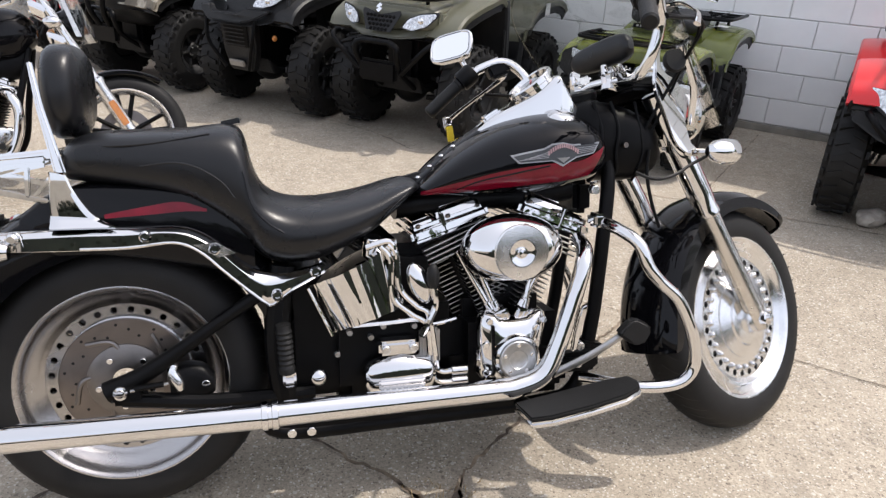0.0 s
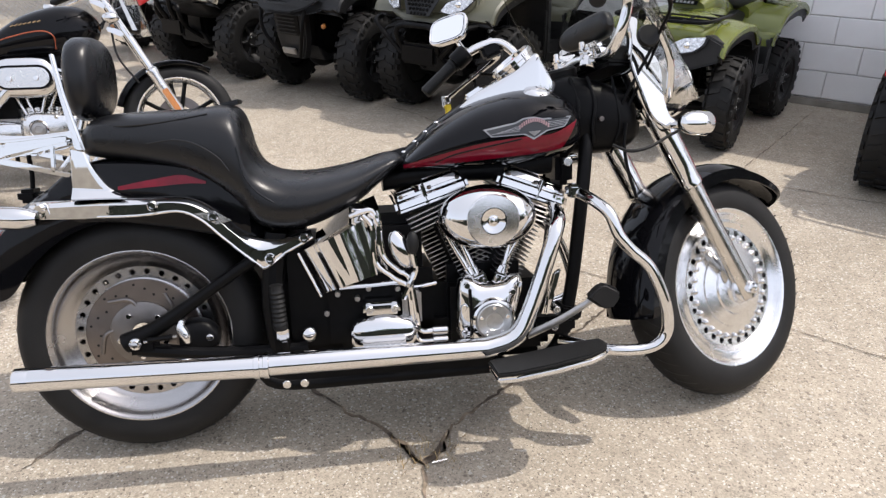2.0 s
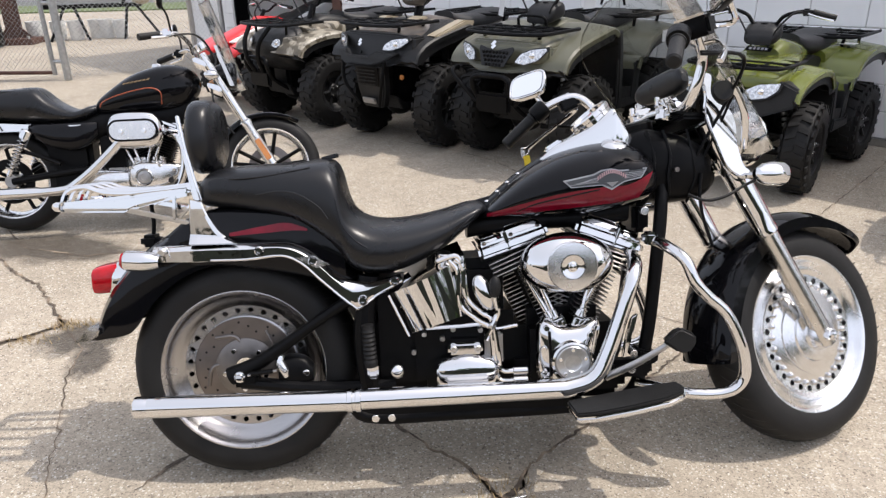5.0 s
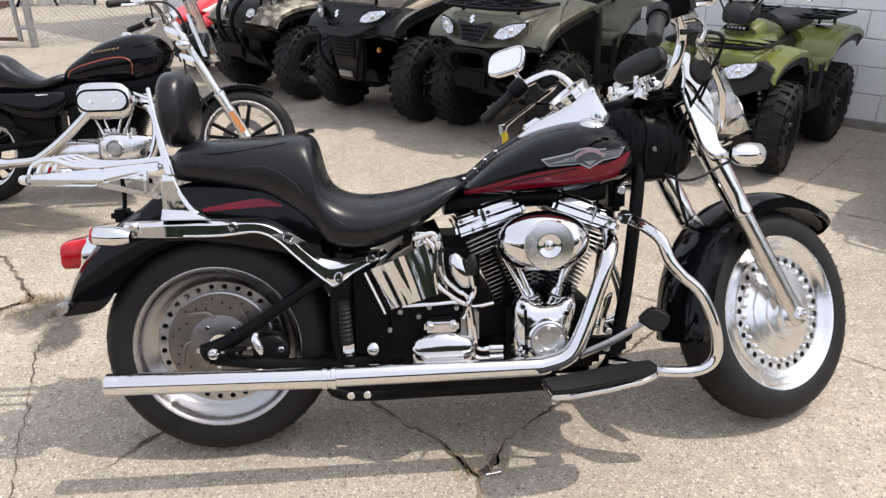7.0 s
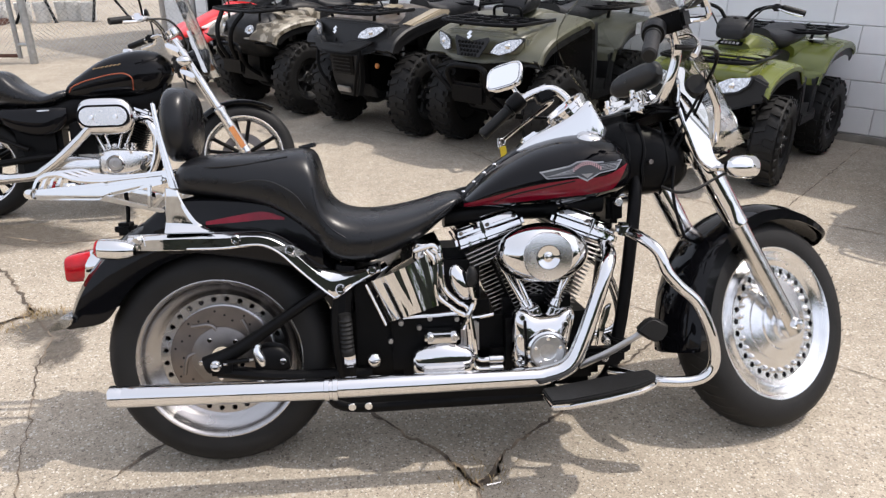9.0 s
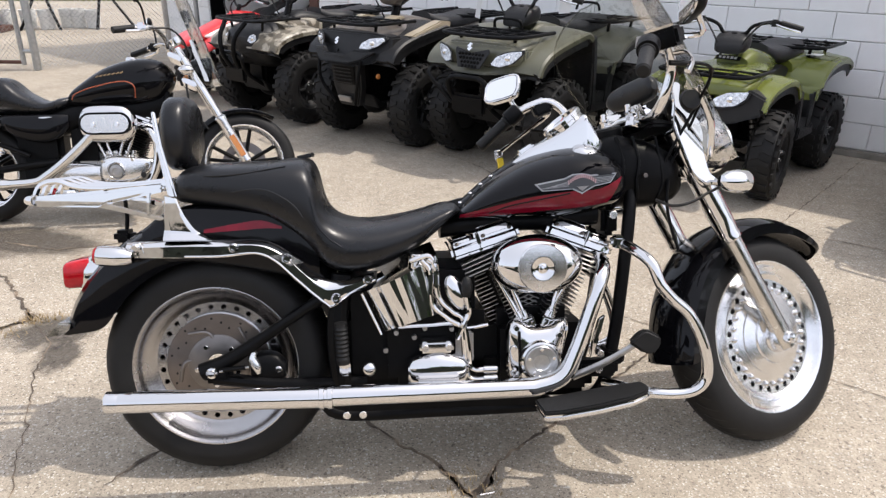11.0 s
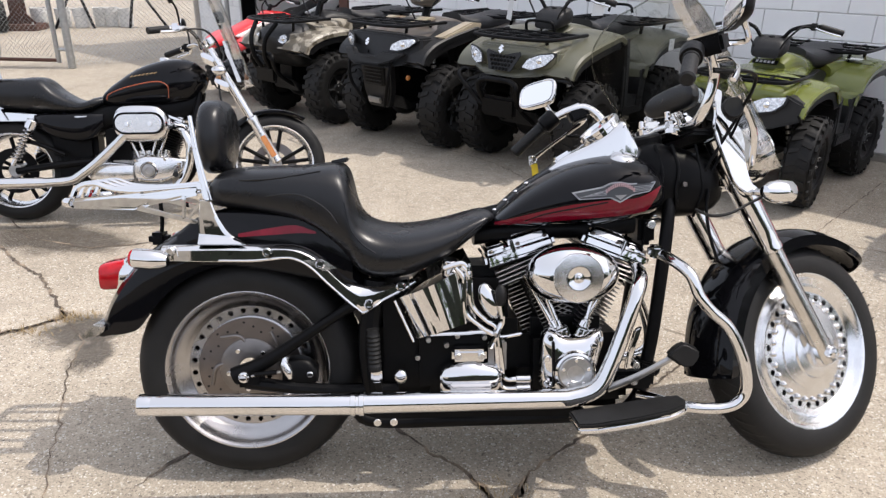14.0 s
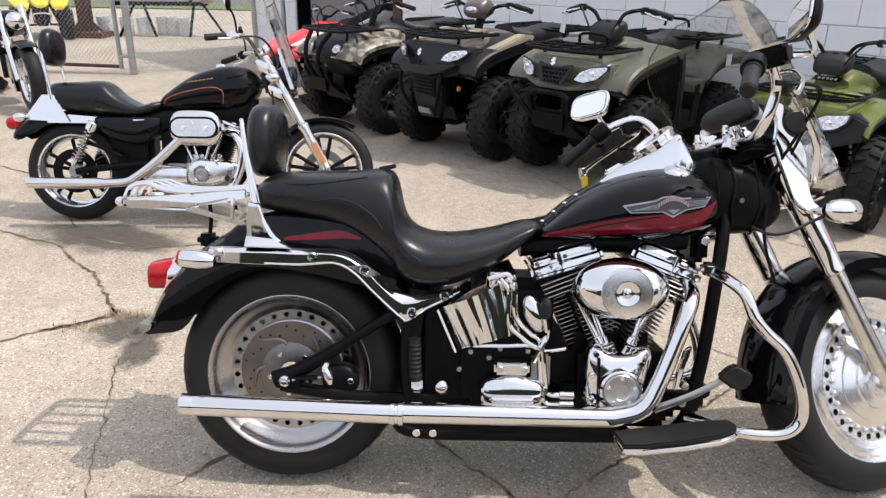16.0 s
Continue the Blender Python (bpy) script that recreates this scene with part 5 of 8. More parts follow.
    badge([(0.996, 0.815), (1.028, 0.817), (1.012, 0.8035)], 0.0045, 0.001, M["silver_line"], "badge_shield")
    for i in range(14):
        f = i / 13
        u = 0.975 + 0.072 * f
        z = 0.822 + 0.020 * math.sin(math.pi * (0.08 + 0.84 * f)) + 0.003 * f
        w = 0.0018
        badge([(u - w, z - 0.005), (u + w, z - 0.005), (u + w + 0.001 * (f - 0.5), z + 0.005), (u - w + 0.001 * (f - 0.5), z + 0.005)], 0.0045, 0.0008, M["badge_rose"], "badge_bar", "pale rose letter bar")
    for i in range(4):
        badge([(0.905 + i * 0.012, 0.8095 + i * 0.003), (0.975, 0.8165 + i * 0.004), (0.975, 0.8178 + i * 0.004), (0.905 + i * 0.012, 0.8108 + i * 0.003)], 0.0045, 0.0008, M["silver_line"], "feather_line")
        badge([(1.046, 0.824 + i * 0.0042), (1.090 + i * 0.004, 0.8295 + i * 0.0038), (1.090 + i * 0.004, 0.8307 + i * 0.0038), (1.046, 0.8252 + i * 0.0042)], 0.0045, 0.0008, M["silver_line"], "feather_line")
    con = part("console", body([(0.846, 0, 0.855, 0.872, 0.030, 5), (0.90, 0, 0.86, 0.914, 0.040, 7), (0.955, 0, 0.87, 0.942, 0.050, 8), (1.00, 0, 0.87, 0.972, 0.062, 9), (1.050, 0, 0.87, 1.010, 0.070, 9), (1.066, 0, 0.875, 0.998, 0.070, 8), (1.085, 0, 0.88, 0.965, 0.068, 8), (1.108, 0, 0.89, 0.935, 0.060, 6)], 4, 48), CH, b, "chrome tank console")
    tilt = Vector((-0.61, 0, 0.79)).normalized()
    sp = part("speedometer", revolve([(0.060, -0.03), (0.060, -0.002), (0.063, 0.0), (0.063, 0.010), (0.059, 0.014), (0.052, 0.012), (0.050, 0.003), (0, 0.003)], (1.005, 0, 0.988), tilt, 36), CH, con, "round speedometer with chrome bezel")
    part("dial", revolve([(0.049, 0.0045), (0, 0.0045)], (1.005, 0, 0.988), tilt, 32), M["dark_glass"], sp, "dark glass dial face")
    part("dial_needle", tube([Vector((1.005, 0, 0.988)) + tilt * 0.0065, Vector((1.018, 0.030, 0.998)) + tilt * 0.0065], 0.0015, 6, 1, None, False), M["red_lens"], sp)
    part("ignition_switch", rbox((0.897, 0, 0.911), (0.052, 0.036, 0.020), 0.006, pose(0, 0, 0, 0, -31, 0)), CH, con)
    for sd in (1, -1):
        part("fuel_cap", revolve([(0.0, 0.016), (0.018, 0.015), (0.030, 0.011), (0.036, 0.003), (0.035, -0.01), (0, -0.01)], (1.045, sd * 0.105, 0.905), (0, sd * 0.38, 0.92), 28), CH, tk, "chrome fuel cap")
    part("tank_strap", body([(0.675, 0, 0.72, 0.745, 0.03, 3), (0.72, 0, 0.755, 0.783, 0.036, 3), (0.78, 0, 0.80, 0.833, 0.038, 3), (0.86, 0, 0.855, 0.884, 0.034, 3)]), M["leather"], b, "black leather tank strap")
    for x, z in ((0.70, 0.763), (0.73, 0.790), (0.76, 0.815), (0.79, 0.838)):
        for sd in (-1,):
            part("stud", ball((x, sd * 0.024, z), (0.007, 0.007, 0.005), 12), CH, b, "chrome stud")

    # frame
    for sd in (1, -1):
        part("down_tube", tube([(1.19, sd * 0.03, 0.86), (1.178, sd * 0.10, 0.76), (1.155, sd * 0.118, 0.55), (1.130, sd * 0.122, 0.36), (1.09, sd * 0.125, 0.22), (0.98, sd * 0.13, 0.185), (0.6, sd * 0.135, 0.18), (0.34, sd * 0.135, 0.185), (0.30, sd * 0.13, 0.25)], 0.0185, 12), SB, b, "satin black frame tube")
        part("seat_post", tube([(0.36, sd * 0.12, 0.20), (0.34, sd * 0.12, 0.40), (0.36, sd * 0.11, 0.58)], 0.03, 10), SB, b)
    part("tank_tunnel", body([(0.64, 0, 0.66, 0.72, 0.05, 3), (0.75, 0, 0.675, 0.735, 0.07, 3), (0.95, 0, 0.68, 0.74, 0.075, 3), (1.10, 0, 0.69, 0.76, 0.06, 3)]), SB, b)
    part("backbone", tube([(0.30, 0, 0.60), (0.7, 0, 0.74), (1.14, 0, 0.80)], 0.035, 10), SB, b)
    part("lower_skid", rbox((0.62, -0.135, 0.195), (0.60, 0.025, 0.05), 0.006), SB, b)
    for x in (0.362, 0.407):
        part("skid_bolt", cyl((x, -0.146, 0.186), (x, -0.160, 0.186), 0.011, 10), CH, b)
    part("steering_neck", cyl((1.17, 0, 0.78), (1.13, 0, 0.97), 0.05, 20), SB, b)
    part("neck_cover", body([(1.08, 0, 0.80, 0.93, 0.05, 2.6), (1.13, 0, 0.755, 0.955, 0.095, 3.2), (1.19, 0, 0.740, 0.945, 0.105, 3.4), (1.25, 0, 0.742, 0.93, 0.105, 3.4), (1.31, 0, 0.755, 0.90, 0.095, 3.2), (1.34, 0, 0.775, 0.86, 0.07, 2.6)]), SB, b, "black steering neck cover")
    for i, (x, y0, r) in enumerate(((1.150, -0.098, 0.006), (1.195, -0.104, 0.005), (1.265, -0.098, 0.004))):
        part("neck_cable", tube([(x - 0.01, y0 * 0.8, 0.945), (x + 0.006 * math.sin(i * 1.3 + 1), y0, 0.88), (x + 0.003 - 0.005 * math.sin(i * 1.9), y0 - 0.004, 0.82), (x + 0.006 * math.sin(i * 2.7), y0, 0.775), (x - 0.012 + 0.01 * math.sin(i), y0 * 0.7, 0.745)], r, 8), SB, b, "black cable along the steering neck")
    part("horn_bracket", rbox((1.145, 0.03, 0.70), (0.05, 0.12, 0.09), 0.014), SB, b)
    part("fork_lock_bolt", cyl((1.215, -0.108, 0.838), (1.215, -0.120, 0.838), 0.007, 10), M["disc"], b)
    part("tank_bolt", cyl((1.105, -0.16, 0.735), (1.105, -0.182, 0.735), 0.011, 14), M["alu"], b)
    part("kick_stand", tube([(0.86, 0.14, 0.19), (0.82, 0.24, 0.12), (0.76, 0.345, 0.095)], [0.016, 0.014, 0.013], 10), SB, b)
    part("stand_foot", rbox((0.757, 0.352, 0.098), (0.06, 0.05, 0.012), 0.004, pose(0, 0, 0, 14.3)), SB, b)

    # engine
    part("crankcase", rbox((0.90, 0, 0.335), (0.30, 0.25, 0.25), 0.05), SB, b)
    part("engine_base", rbox((0.78, 0, 0.255), (0.60, 0.24, 0.12), 0.03), SB, b)
    part("gearbox", rbox((0.60, 0, 0.37), (0.32, 0.26, 0.26), 0.04), SB, b)
    for sg, name in ((-1, "rear"), (1, "front")):
        ang = sg * 22.5
        base = Matrix.Translation((0.897, 0, 0.33)) @ pose(0, 0, 0, 0, ang, 0)
        cyb = part("cylinder", cyl((0, 0, 0.08), (0, 0, 0.30), 0.06, 24), SB, b, "finned black engine cylinder", base)
        for i in range(13):
            z = 0.112 + i * 0.0125
            f = bmesh.new()
            bmesh.ops.create_cube(f, size=1)
            for v in f.verts:
                v.co = Vector((v.co.x * 0.150, v.co.y * 0.215, v.co.z * 0.0028 + z))
            vert = [e for e in f.edges if abs((e.verts[0].co - e.verts[1].co).z) > 0.002]
            bmesh.ops.bevel(f, geom=vert, offset=0.055, segments=4, affect="EDGES", clamp_overlap=True)
            for fc in f.faces:
                fc.normal_update()
                fc.material_index = 1 if abs(fc.normal.z) < 0.5 else 0
            part("cooling_fin", f, [SB, M["alu_dirty"]], cyb, "", base)
        hd = part("cylinder_head", rbox((0, 0, 0.295), (0.160, 0.205, 0.045), 0.018), SB, b, "", base)
        for i in range(4):
            part("head_fin", rbox((0, 0, 0.283 + i * 0.0125), (0.176, 0.222, 0.004), 0.0015, None, None, 1), M["alu_dirty"], hd, "", base)
        tip = base @ Matrix.Translation((0, 0, 0.36)) @ pose(0, 0, 0, 0, 5 if sg < 0 else -2, 0) @ Matrix.Translation((0, 0, -0.36))
        part("rocker_cover", rbox((0, 0, 0.352), (0.206, 0.226, 0.040), 0.012, None, None, 3, (0.97, 0.97)), CH, hd, "boxy chrome rocker cover", tip)
        part("rocker_top", rbox((-0.032 * sg, 0, 0.380), (0.120, 0.206, 0.034), 0.011, None, None, 3, (0.86, 0.84)), CH, hd, "raised chrome cover top", tip)
        part("rocker_step", rbox((0.062 * sg, 0, 0.374), (0.068, 0.190, 0.020), 0.008, None, None, 3, (0.86, 0.84)), CH, hd, "", tip)
        part("rocker_gasket", rbox((0, 0, 0.3315), (0.198, 0.218, 0.004), 0.001), SB, hd, "", tip)
        part("cover_ridge", rbox((0.016 * sg, -0.106, 0.362), (0.010, 0.018, 0.056), 0.004), CH, hd, "", tip)
        for x in (-0.078, 0.0, 0.078):
            part("cover_bolt", cyl((x, -0.104, 0.371), (x, -0.106, 0.378), 0.006, 10), M["disc"], hd, "dark socket bolt", tip)
    for x0, x1, z1 in ((0.875, 0.805, 0.60), (0.862, 0.775, 0.59), (0.94, 0.985, 0.60), (0.925, 1.02, 0.59)):
        pr = part("pushrod_tube", cyl((x0, -0.130, 0.43), (x1, -0.112, z1), 0.0085, 14), CH, b, "chrome pushrod tube")
        d = (Vector((x1, -0.112, z1)) - Vector((x0, -0.130, 0.43))).normalized()
        part("collar", cyl(Vector((x0, -0.130, 0.43)) + d * 0.012, Vector((x0, -0.130, 0.43)) + d * 0.036, 0.0125, 14), CH, pr)
    for x, a in ((0.862, -20), (0.945, 20)):
        tb = part("lifter_block", rbox((x, -0.135, 0.425), (0.070, 0.055, 0.035), 0.006, pose(0, 0, 0, 0, a, 0)), CH, b, "chrome lifter block")
        for i in range(5):
            part("block_rib", rbox((x - 0.028 + i * 0.014, -0.164, 0.425), (0.006, 0.006, 0.03), 0.001, pose(0, 0, 0, 0, a, 0)), CH, tb)
    # cam cover
    cc = part("cam_cover", body([(0.810, -0.15, 0.29, 0.41, 0.015, 3), (0.822, -0.15, 0.275, 0.440, 0.030, 3.2), (0.845, -0.15, 0.268, 0.446, 0.040, 3.2), (0.875, -0.15, 0.264, 0.430, 0.045, 2.8), (0.93, -0.15, 0.264, 0.430, 0.045, 2.8), (0.955, -0.15, 0.285, 0.440, 0.038, 3), (0.975, -0.15, 0.365, 0.444, 0.028, 2.8), (0.986, -0.15, 0.395, 0.435, 0.014, 2.6)], 5, 32), CH, b, "domed chrome cam cover")
    # black strip laid on the chrome in place of a dark slot
    part("slot_strip", plate([(0.838, 0.42), (0.846, 0.42), (0.850, 0.30), (0.842, 0.29)], -0.196, -0.185, 0.002), SB, cc)
    for x, z in ((0.838, 0.285), (0.966, 0.31)):
        part("cover_lug", cyl((x, -0.16, z), (x, -0.192, z), 0.014, 14), CH, cc)
    part("timing_ring", revolve([(0.060, 0.004), (0.060, -0.010), (0.056, -0.020), (0.050, -0.023), (0.047, -0.020)], (0.902, -0.185, 0.334), (0, 1, 0), 40), CH, cc)
    part("timing_cover", revolve([(0.047, -0.014), (0.046, -0.021), (0.044, -0.023), (0.024, -0.024), (0.022, -0.022), (0, -0.022)], (0.902, -0.187, 0.334), (0, 1, 0), 40), M["brushed"], cc, "brushed round timing cover")
    for i in range(5):
        a = radians(90 + 72 * i)
        part("cover_screw", cyl((0.902 + 0.036 * math.cos(a), -0.205, 0.334 + 0.036 * math.sin(a)), (0.902 + 0.036 * math.cos(a), -0.214, 0.334 + 0.036 * math.sin(a)), 0.0052, 10), CH, cc)
    for x, z in ((0.835, 0.428), (0.972, 0.424), (0.825, 0.30), (0.826, 0.37), (0.955, 0.405)):
        part("case_screw", cyl((x, -0.183, z), (x, -0.193, z), 0.008, 10), CH, cc)
    # air cleaner
    ac = part("air_cleaner", revolve([(0.0, -0.03), (0.070, -0.028), (0.085, -0.022), (0.108, -0.008), (0.122, 0.012), (0.128, 0.035), (0.124, 0.05), (0.0, 0.05)], (0.895, -0.205, 0.602), (0, 1, 0), 64, squash=1.0), CH, b, "oval chrome air cleaner cover")
    for v in ac.data.vertices:
        v.co.z = 0.602 + (v.co.z - 0.602) * 0.655
    part("air_disc", revolve([(0.066, -0.020), (0.0665, -0.029), (0.064, -0.033), (0.050, -0.0345), (0.034, -0.0355), (0.033, -0.033)], (0.897, -0.205, 0.602), (0, 1, 0), 56), M["alu"], ac, "brushed round centre disc")
    part("air_bowl", revolve([(0.033, -0.033), (0.032, -0.0365), (0.030, -0.0365), (0.022, -0.031), (0.012, -0.029), (0.009, -0.031), (0.008, -0.036), (0, -0.037)], (0.897, -0.205, 0.602), (0, 1, 0), 40), CH, ac, "polished centre boss")
    part("backing_plate", revolve([(0.078, 0.05), (0.078, 0.075), (0, 0.075)], (0.895, -0.205, 0.602), (0, 1, 0), 40), SB, ac)
    # transmission side cover
    tc = part("clutch_cover", body([(0.535, -0.17, 0.285, 0.335, 0.02, 2.6), (0.55, -0.17, 0.272, 0.35, 0.028, 2.8), (0.60, -0.17, 0.266, 0.362, 0.034, 2.6), (0.64, -0.17, 0.266, 0.362, 0.034, 2.6), (0.685, -0.17, 0.272, 0.35, 0.028, 2.8), (0.70, -0.17, 0.285, 0.335, 0.02, 2.6)]), CH, b, "chrome transmission side cover")
    part("cover_rib", rbox((0.617, -0.203, 0.300), (0.11, 0.01, 0.028), 0.004), CH, tc)
    for i in range(7):
        part("cover_groove", rbox((0.575 + i * 0.014, -0.2085, 0.287), (0.006, 0.003, 0.01), 0.001), M["alu_dirty"], tc)
    part("top_cover", rbox((0.615, -0.16, 0.380), (0.095, 0.05, 0.035), 0.008), CH, tc)
    for x in (0.583, 0.648):
        part("cover_bolt", cyl((x, -0.185, 0.381), (x, -0.195, 0.381), 0.010, 12), M["alu"], tc)
    for x, z in ((0.505, 0.415), (0.585, 0.425), (0.555, 0.40), (0.475, 0.365), (0.66, 0.42)):
        part("case_bolt", cyl((x, -0.13, z), (x, -0.148, z), 0.007, 10), M["alu_dirty"], b)
    part("shift_plate", rbox((0.695, -0.15, 0.37), (0.05, 0.02, 0.09), 0.006), M["alu_dirty"], b)
    # oil tank
    bm = bmesh.new()
    rows = []
    for i in range(41):
        f = i / 40
        top_p = Vector((0.413 + (0.622 - 0.413) * f, 0, 0.530 + (0.630 - 0.530) * f))
        bot_p = Vector((0.464 + (0.640 - 0.464) * f, 0, 0.414 + (0.470 - 0.414) * f + 0.012 * math.sin(f * 3.14)))
        row = []
        for j in range(9):
            g = j / 8
            p = bot_p.lerp(top_p, g)
            p.y = -0.085 - 0.10 * math.sin(math.pi * (0.14 + 0.70 * f)) - 0.0022 * math.sin(f * 26) - 0.0012 * math.sin(f * 47 + g * 3)
            row.append(tuple(p))
        rows.append(row + [(x, -y, z) for x, y, z in reversed(row)])
    rings(bm, rows)
    ot = part("oil_tank", bm, CH, b, "horseshoe-shaped chrome oil tank", None, 50)
    part("tank_edge", tube([(0.413, -0.150, 0.530), (0.464, -0.150, 0.414)], 0.004, 8, 1, None, False), CH, ot)
    part("plate_post", tube([(-0.245, 0.0, 0.79), (-0.243, 0.0, 0.74), (-0.248, 0.0, 0.69)], 0.006, 8), SB, b, "black plate bracket post")
    part("plate_clip", rbox((-0.252, 0.0, 0.688), (0.05, 0.06, 0.035), 0.010), SB, b, "black plastic bracket clip")
    part("oil_cap", cyl((0.562, -0.12, 0.590), (0.566, -0.135, 0.640), 0.020, 20), CH, ot, "chrome oil filler cap")
    part("horn_cover", ball((0.672, -0.155, 0.525), (0.027, 0.022, 0.055), 20, pose(0, 0, 0, 0, -22, 0)), CH, b, "teardrop chrome cover")
    part("pedal_rubber", ball((0.700, -0.175, 0.545), (0.016, 0.016, 0.032), 14), M["grip"], b)
    for ln in ([(0.595, 0.625), (0.615, 0.60), (0.622, 0.52), (0.66, 0.475), (0.69, 0.45), (0.705, 0.36), (0.715, 0.31), (0.76, 0.307)],
               [(0.578, 0.622), (0.60, 0.59), (0.606, 0.50), (0.65, 0.455), (0.685, 0.425), (0.695, 0.33), (0.71, 0.285), (0.76, 0.28)],
               [(0.545, 0.62), (0.60, 0.632), (0.612, 0.60)]):
        part("oil_line", tube([(x, -0.165, z) for x, z in ln], 0.0075, 10), CH, b, "bent chrome oil line")
    for z in (0.307, 0.28):
        part("hose_clamp", cyl((0.745, -0.165, z), (0.785, -0.165, z), 0.0125, 12), CH, b)
    part("clutch_cable", tube([(0.51, -0.16, 0.437), (0.60, -0.165, 0.440), (0.66, -0.165, 0.442), (0.70, -0.165, 0.428), (0.76, -0.15, 0.432)], 0.006, 8), CH, b)
    part("shift_linkage", tube([(0.672, -0.17, 0.40), (0.69, -0.175, 0.44), (0.705, -0.175, 0.475), (0.70, -0.175, 0.52)], 0.008, 8), CH, b)
    part("foot_peg", revolve([(0, 0), (0.017, 0.003), (0.019, 0.015)] + [(0.019 - 0.003 * (i % 2), 0.018 + i * 0.006) for i in range(16)] + [(0.017, 0.12), (0.0, 0.122)], (0.358, -0.165, 0.335), (-0.04, 0, 1), 16), M["grip"], b, "ribbed rubber passenger peg folded up")
    part("peg_bracket", rbox((0.362, -0.16, 0.325), (0.03, 0.03, 0.04), 0.006), CH, b)
    part("chrome_plug", ball((0.428, -0.16, 0.320), (0.021, 0.018, 0.021), 18), CH, b)

    # exhaust
    ex = part("exhaust", tube([(1.085, -0.13, 0.605), (1.075, -0.19, 0.59), (1.055, -0.225, 0.555), (1.022, -0.235, 0.46), (0.99, -0.238, 0.37), (0.955, -0.240, 0.305), (0.89, -0.242, 0.280), (0.80, -0.243, 0.276), (0.33, -0.244, 0.276)], [0.0205, 0.0205, 0.0205, 0.021, 0.022, 0.024, 0.0255, 0.0265, 0.0275], 20), CH, b, "chrome exhaust header pipe")
    part("muffler", revolve([(0.024, 0), (0.0285, 0.004), (0.0285, 0.535), (0.0280, 0.537), (0.0280, 0.540), (0.0285, 0.542), (0.0285, 0.572), (0.026, 0.575), (0.0245, 0.572), (0.0245, 0.48), (0, 0.48)], (0.325, -0.244, 0.274), (-0.572, 0, 0.010), 28), CH, ex, "straight chrome muffler")
    for dx in (0.0, 0.022):
        part("clamp", revolve([(0.027, -0.008), (0.032, -0.006), (0.032, 0.006), (0.027, 0.008)], (0.325 - dx, -0.244, 0.2745), (1, 0, 0), 28), CH, ex)
    part("battery_box", rbox((0.46, 0, 0.40), (0.20, 0.22, 0.30), 0.02), SB, b)
    part("starter_cover", rbox((0.655, 0, 0.50), (0.16, 0.20, 0.22), 0.03), SB, b)
    part("side_guard", plate([(1.052, 0.46), (1.072, 0.47), (1.055, 0.40), (1.040, 0.35), (1.028, 0.35), (1.036, 0.40)], -0.235, -0.222, 0.004), CH, b, "chrome pipe guard")

    # engine guard, boards, pedal
    for sd in (1, -1):
        kx = 1.0 if sd < 0 else 0.86
        part("engine_guard", tube([(x - (0.10 if sd > 0 and x > 1.16 else 0), y * kx, z) for x, y, z in [(1.135, sd * 0.12, 0.655), (1.16, sd * 0.19, 0.64), (1.19, sd * 0.245, 0.610), (1.212, sd * 0.26, 0.555), (1.245, sd * 0.262, 0.515), (1.295, sd * 0.264, 0.468), (1.333, sd * 0.266, 0.39), (1.350, sd * 0.264, 0.315), (1.338, sd * 0.260, 0.268), (1.29, sd * 0.256, 0.246), (1.20, sd * 0.24, 0.246), (1.10, sd * 0.14, 0.245)]], 0.0155, 16), CH, b, "bent chrome engine guard")
        part("guard_clamp", rbox((1.133, sd * 0.135, 0.655), (0.035, 0.05, 0.035), 0.008), CH, b)
        bo = [(0.868, -0.265), (0.872, -0.365), (0.92, -0.378), (1.02, -0.378), (1.11, -0.368), (1.158, -0.345), (1.172, -0.31), (1.165, -0.272), (1.10, -0.262)]
        tilt_m = Matrix.Translation((1.0, 0, 0.262)) @ pose(0, 0, 0, 0, -8.0, 0) @ Matrix.Translation((-1.0, 0, -0.262))
        fb = part("floorboard", plate([(x, y * -sd if sd > 0 else y) for x, y in bo], 0.243, 0.258, 0.005, axes="xy"), CH, b, "chrome-edged floorboard", tilt_m)
        part("board_rubber", plate([(x * 0.985 + 0.015, (y * 0.96 - 0.013) * (-sd if sd > 0 else 1)) for x, y in bo], 0.259, 0.270, 0.004, axes="xy"), M["grip"], fb, "black rubber pad", tilt_m)
        for x in (0.93, 1.08):
            part("board_bracket", tube([(x, sd * 0.13, 0.20), (x, sd * 0.30, 0.235)], 0.014, 8, 1, None, False), SB, fb)
    part("pedal_arm", tube([(0.985, -0.225, 0.295), (1.06, -0.245, 0.335), (1.115, -0.26, 0.372), (1.15, -0.265, 0.395)], [0.006, 0.0055, 0.005, 0.005], 10, flat=1.8), M["alu_dirty"], b, "steel brake pedal arm")
    part("brake_pedal", plate([(1.121, 0.402), (1.132, 0.418), (1.156, 0.437), (1.170, 0.438), (1.204, 0.420), (1.209, 0.408), (1.198, 0.382), (1.186, 0.372), (1.160, 0.374)], -0.296, -0.266, 0.008, seg=3), M["grip"], b, "black rubber brake pedal pad")
    part("master_cylinder", rbox((1.07, -0.16, 0.30), (0.12, 0.05, 0.05), 0.012), SB, b)
    for x, z in ((1.075, 0.345), (1.07, 0.30)):
        part("frame_bolt", cyl((x, -0.15, z), (x, -0.19, z), 0.011, 10), M["alu"], b)
    part("front_rail_panel", plate([(1.10, 0.30), (1.155, 0.30), (1.16, 0.33), (1.10, 0.345)], -0.15, -0.08, 0.006), SB, b)

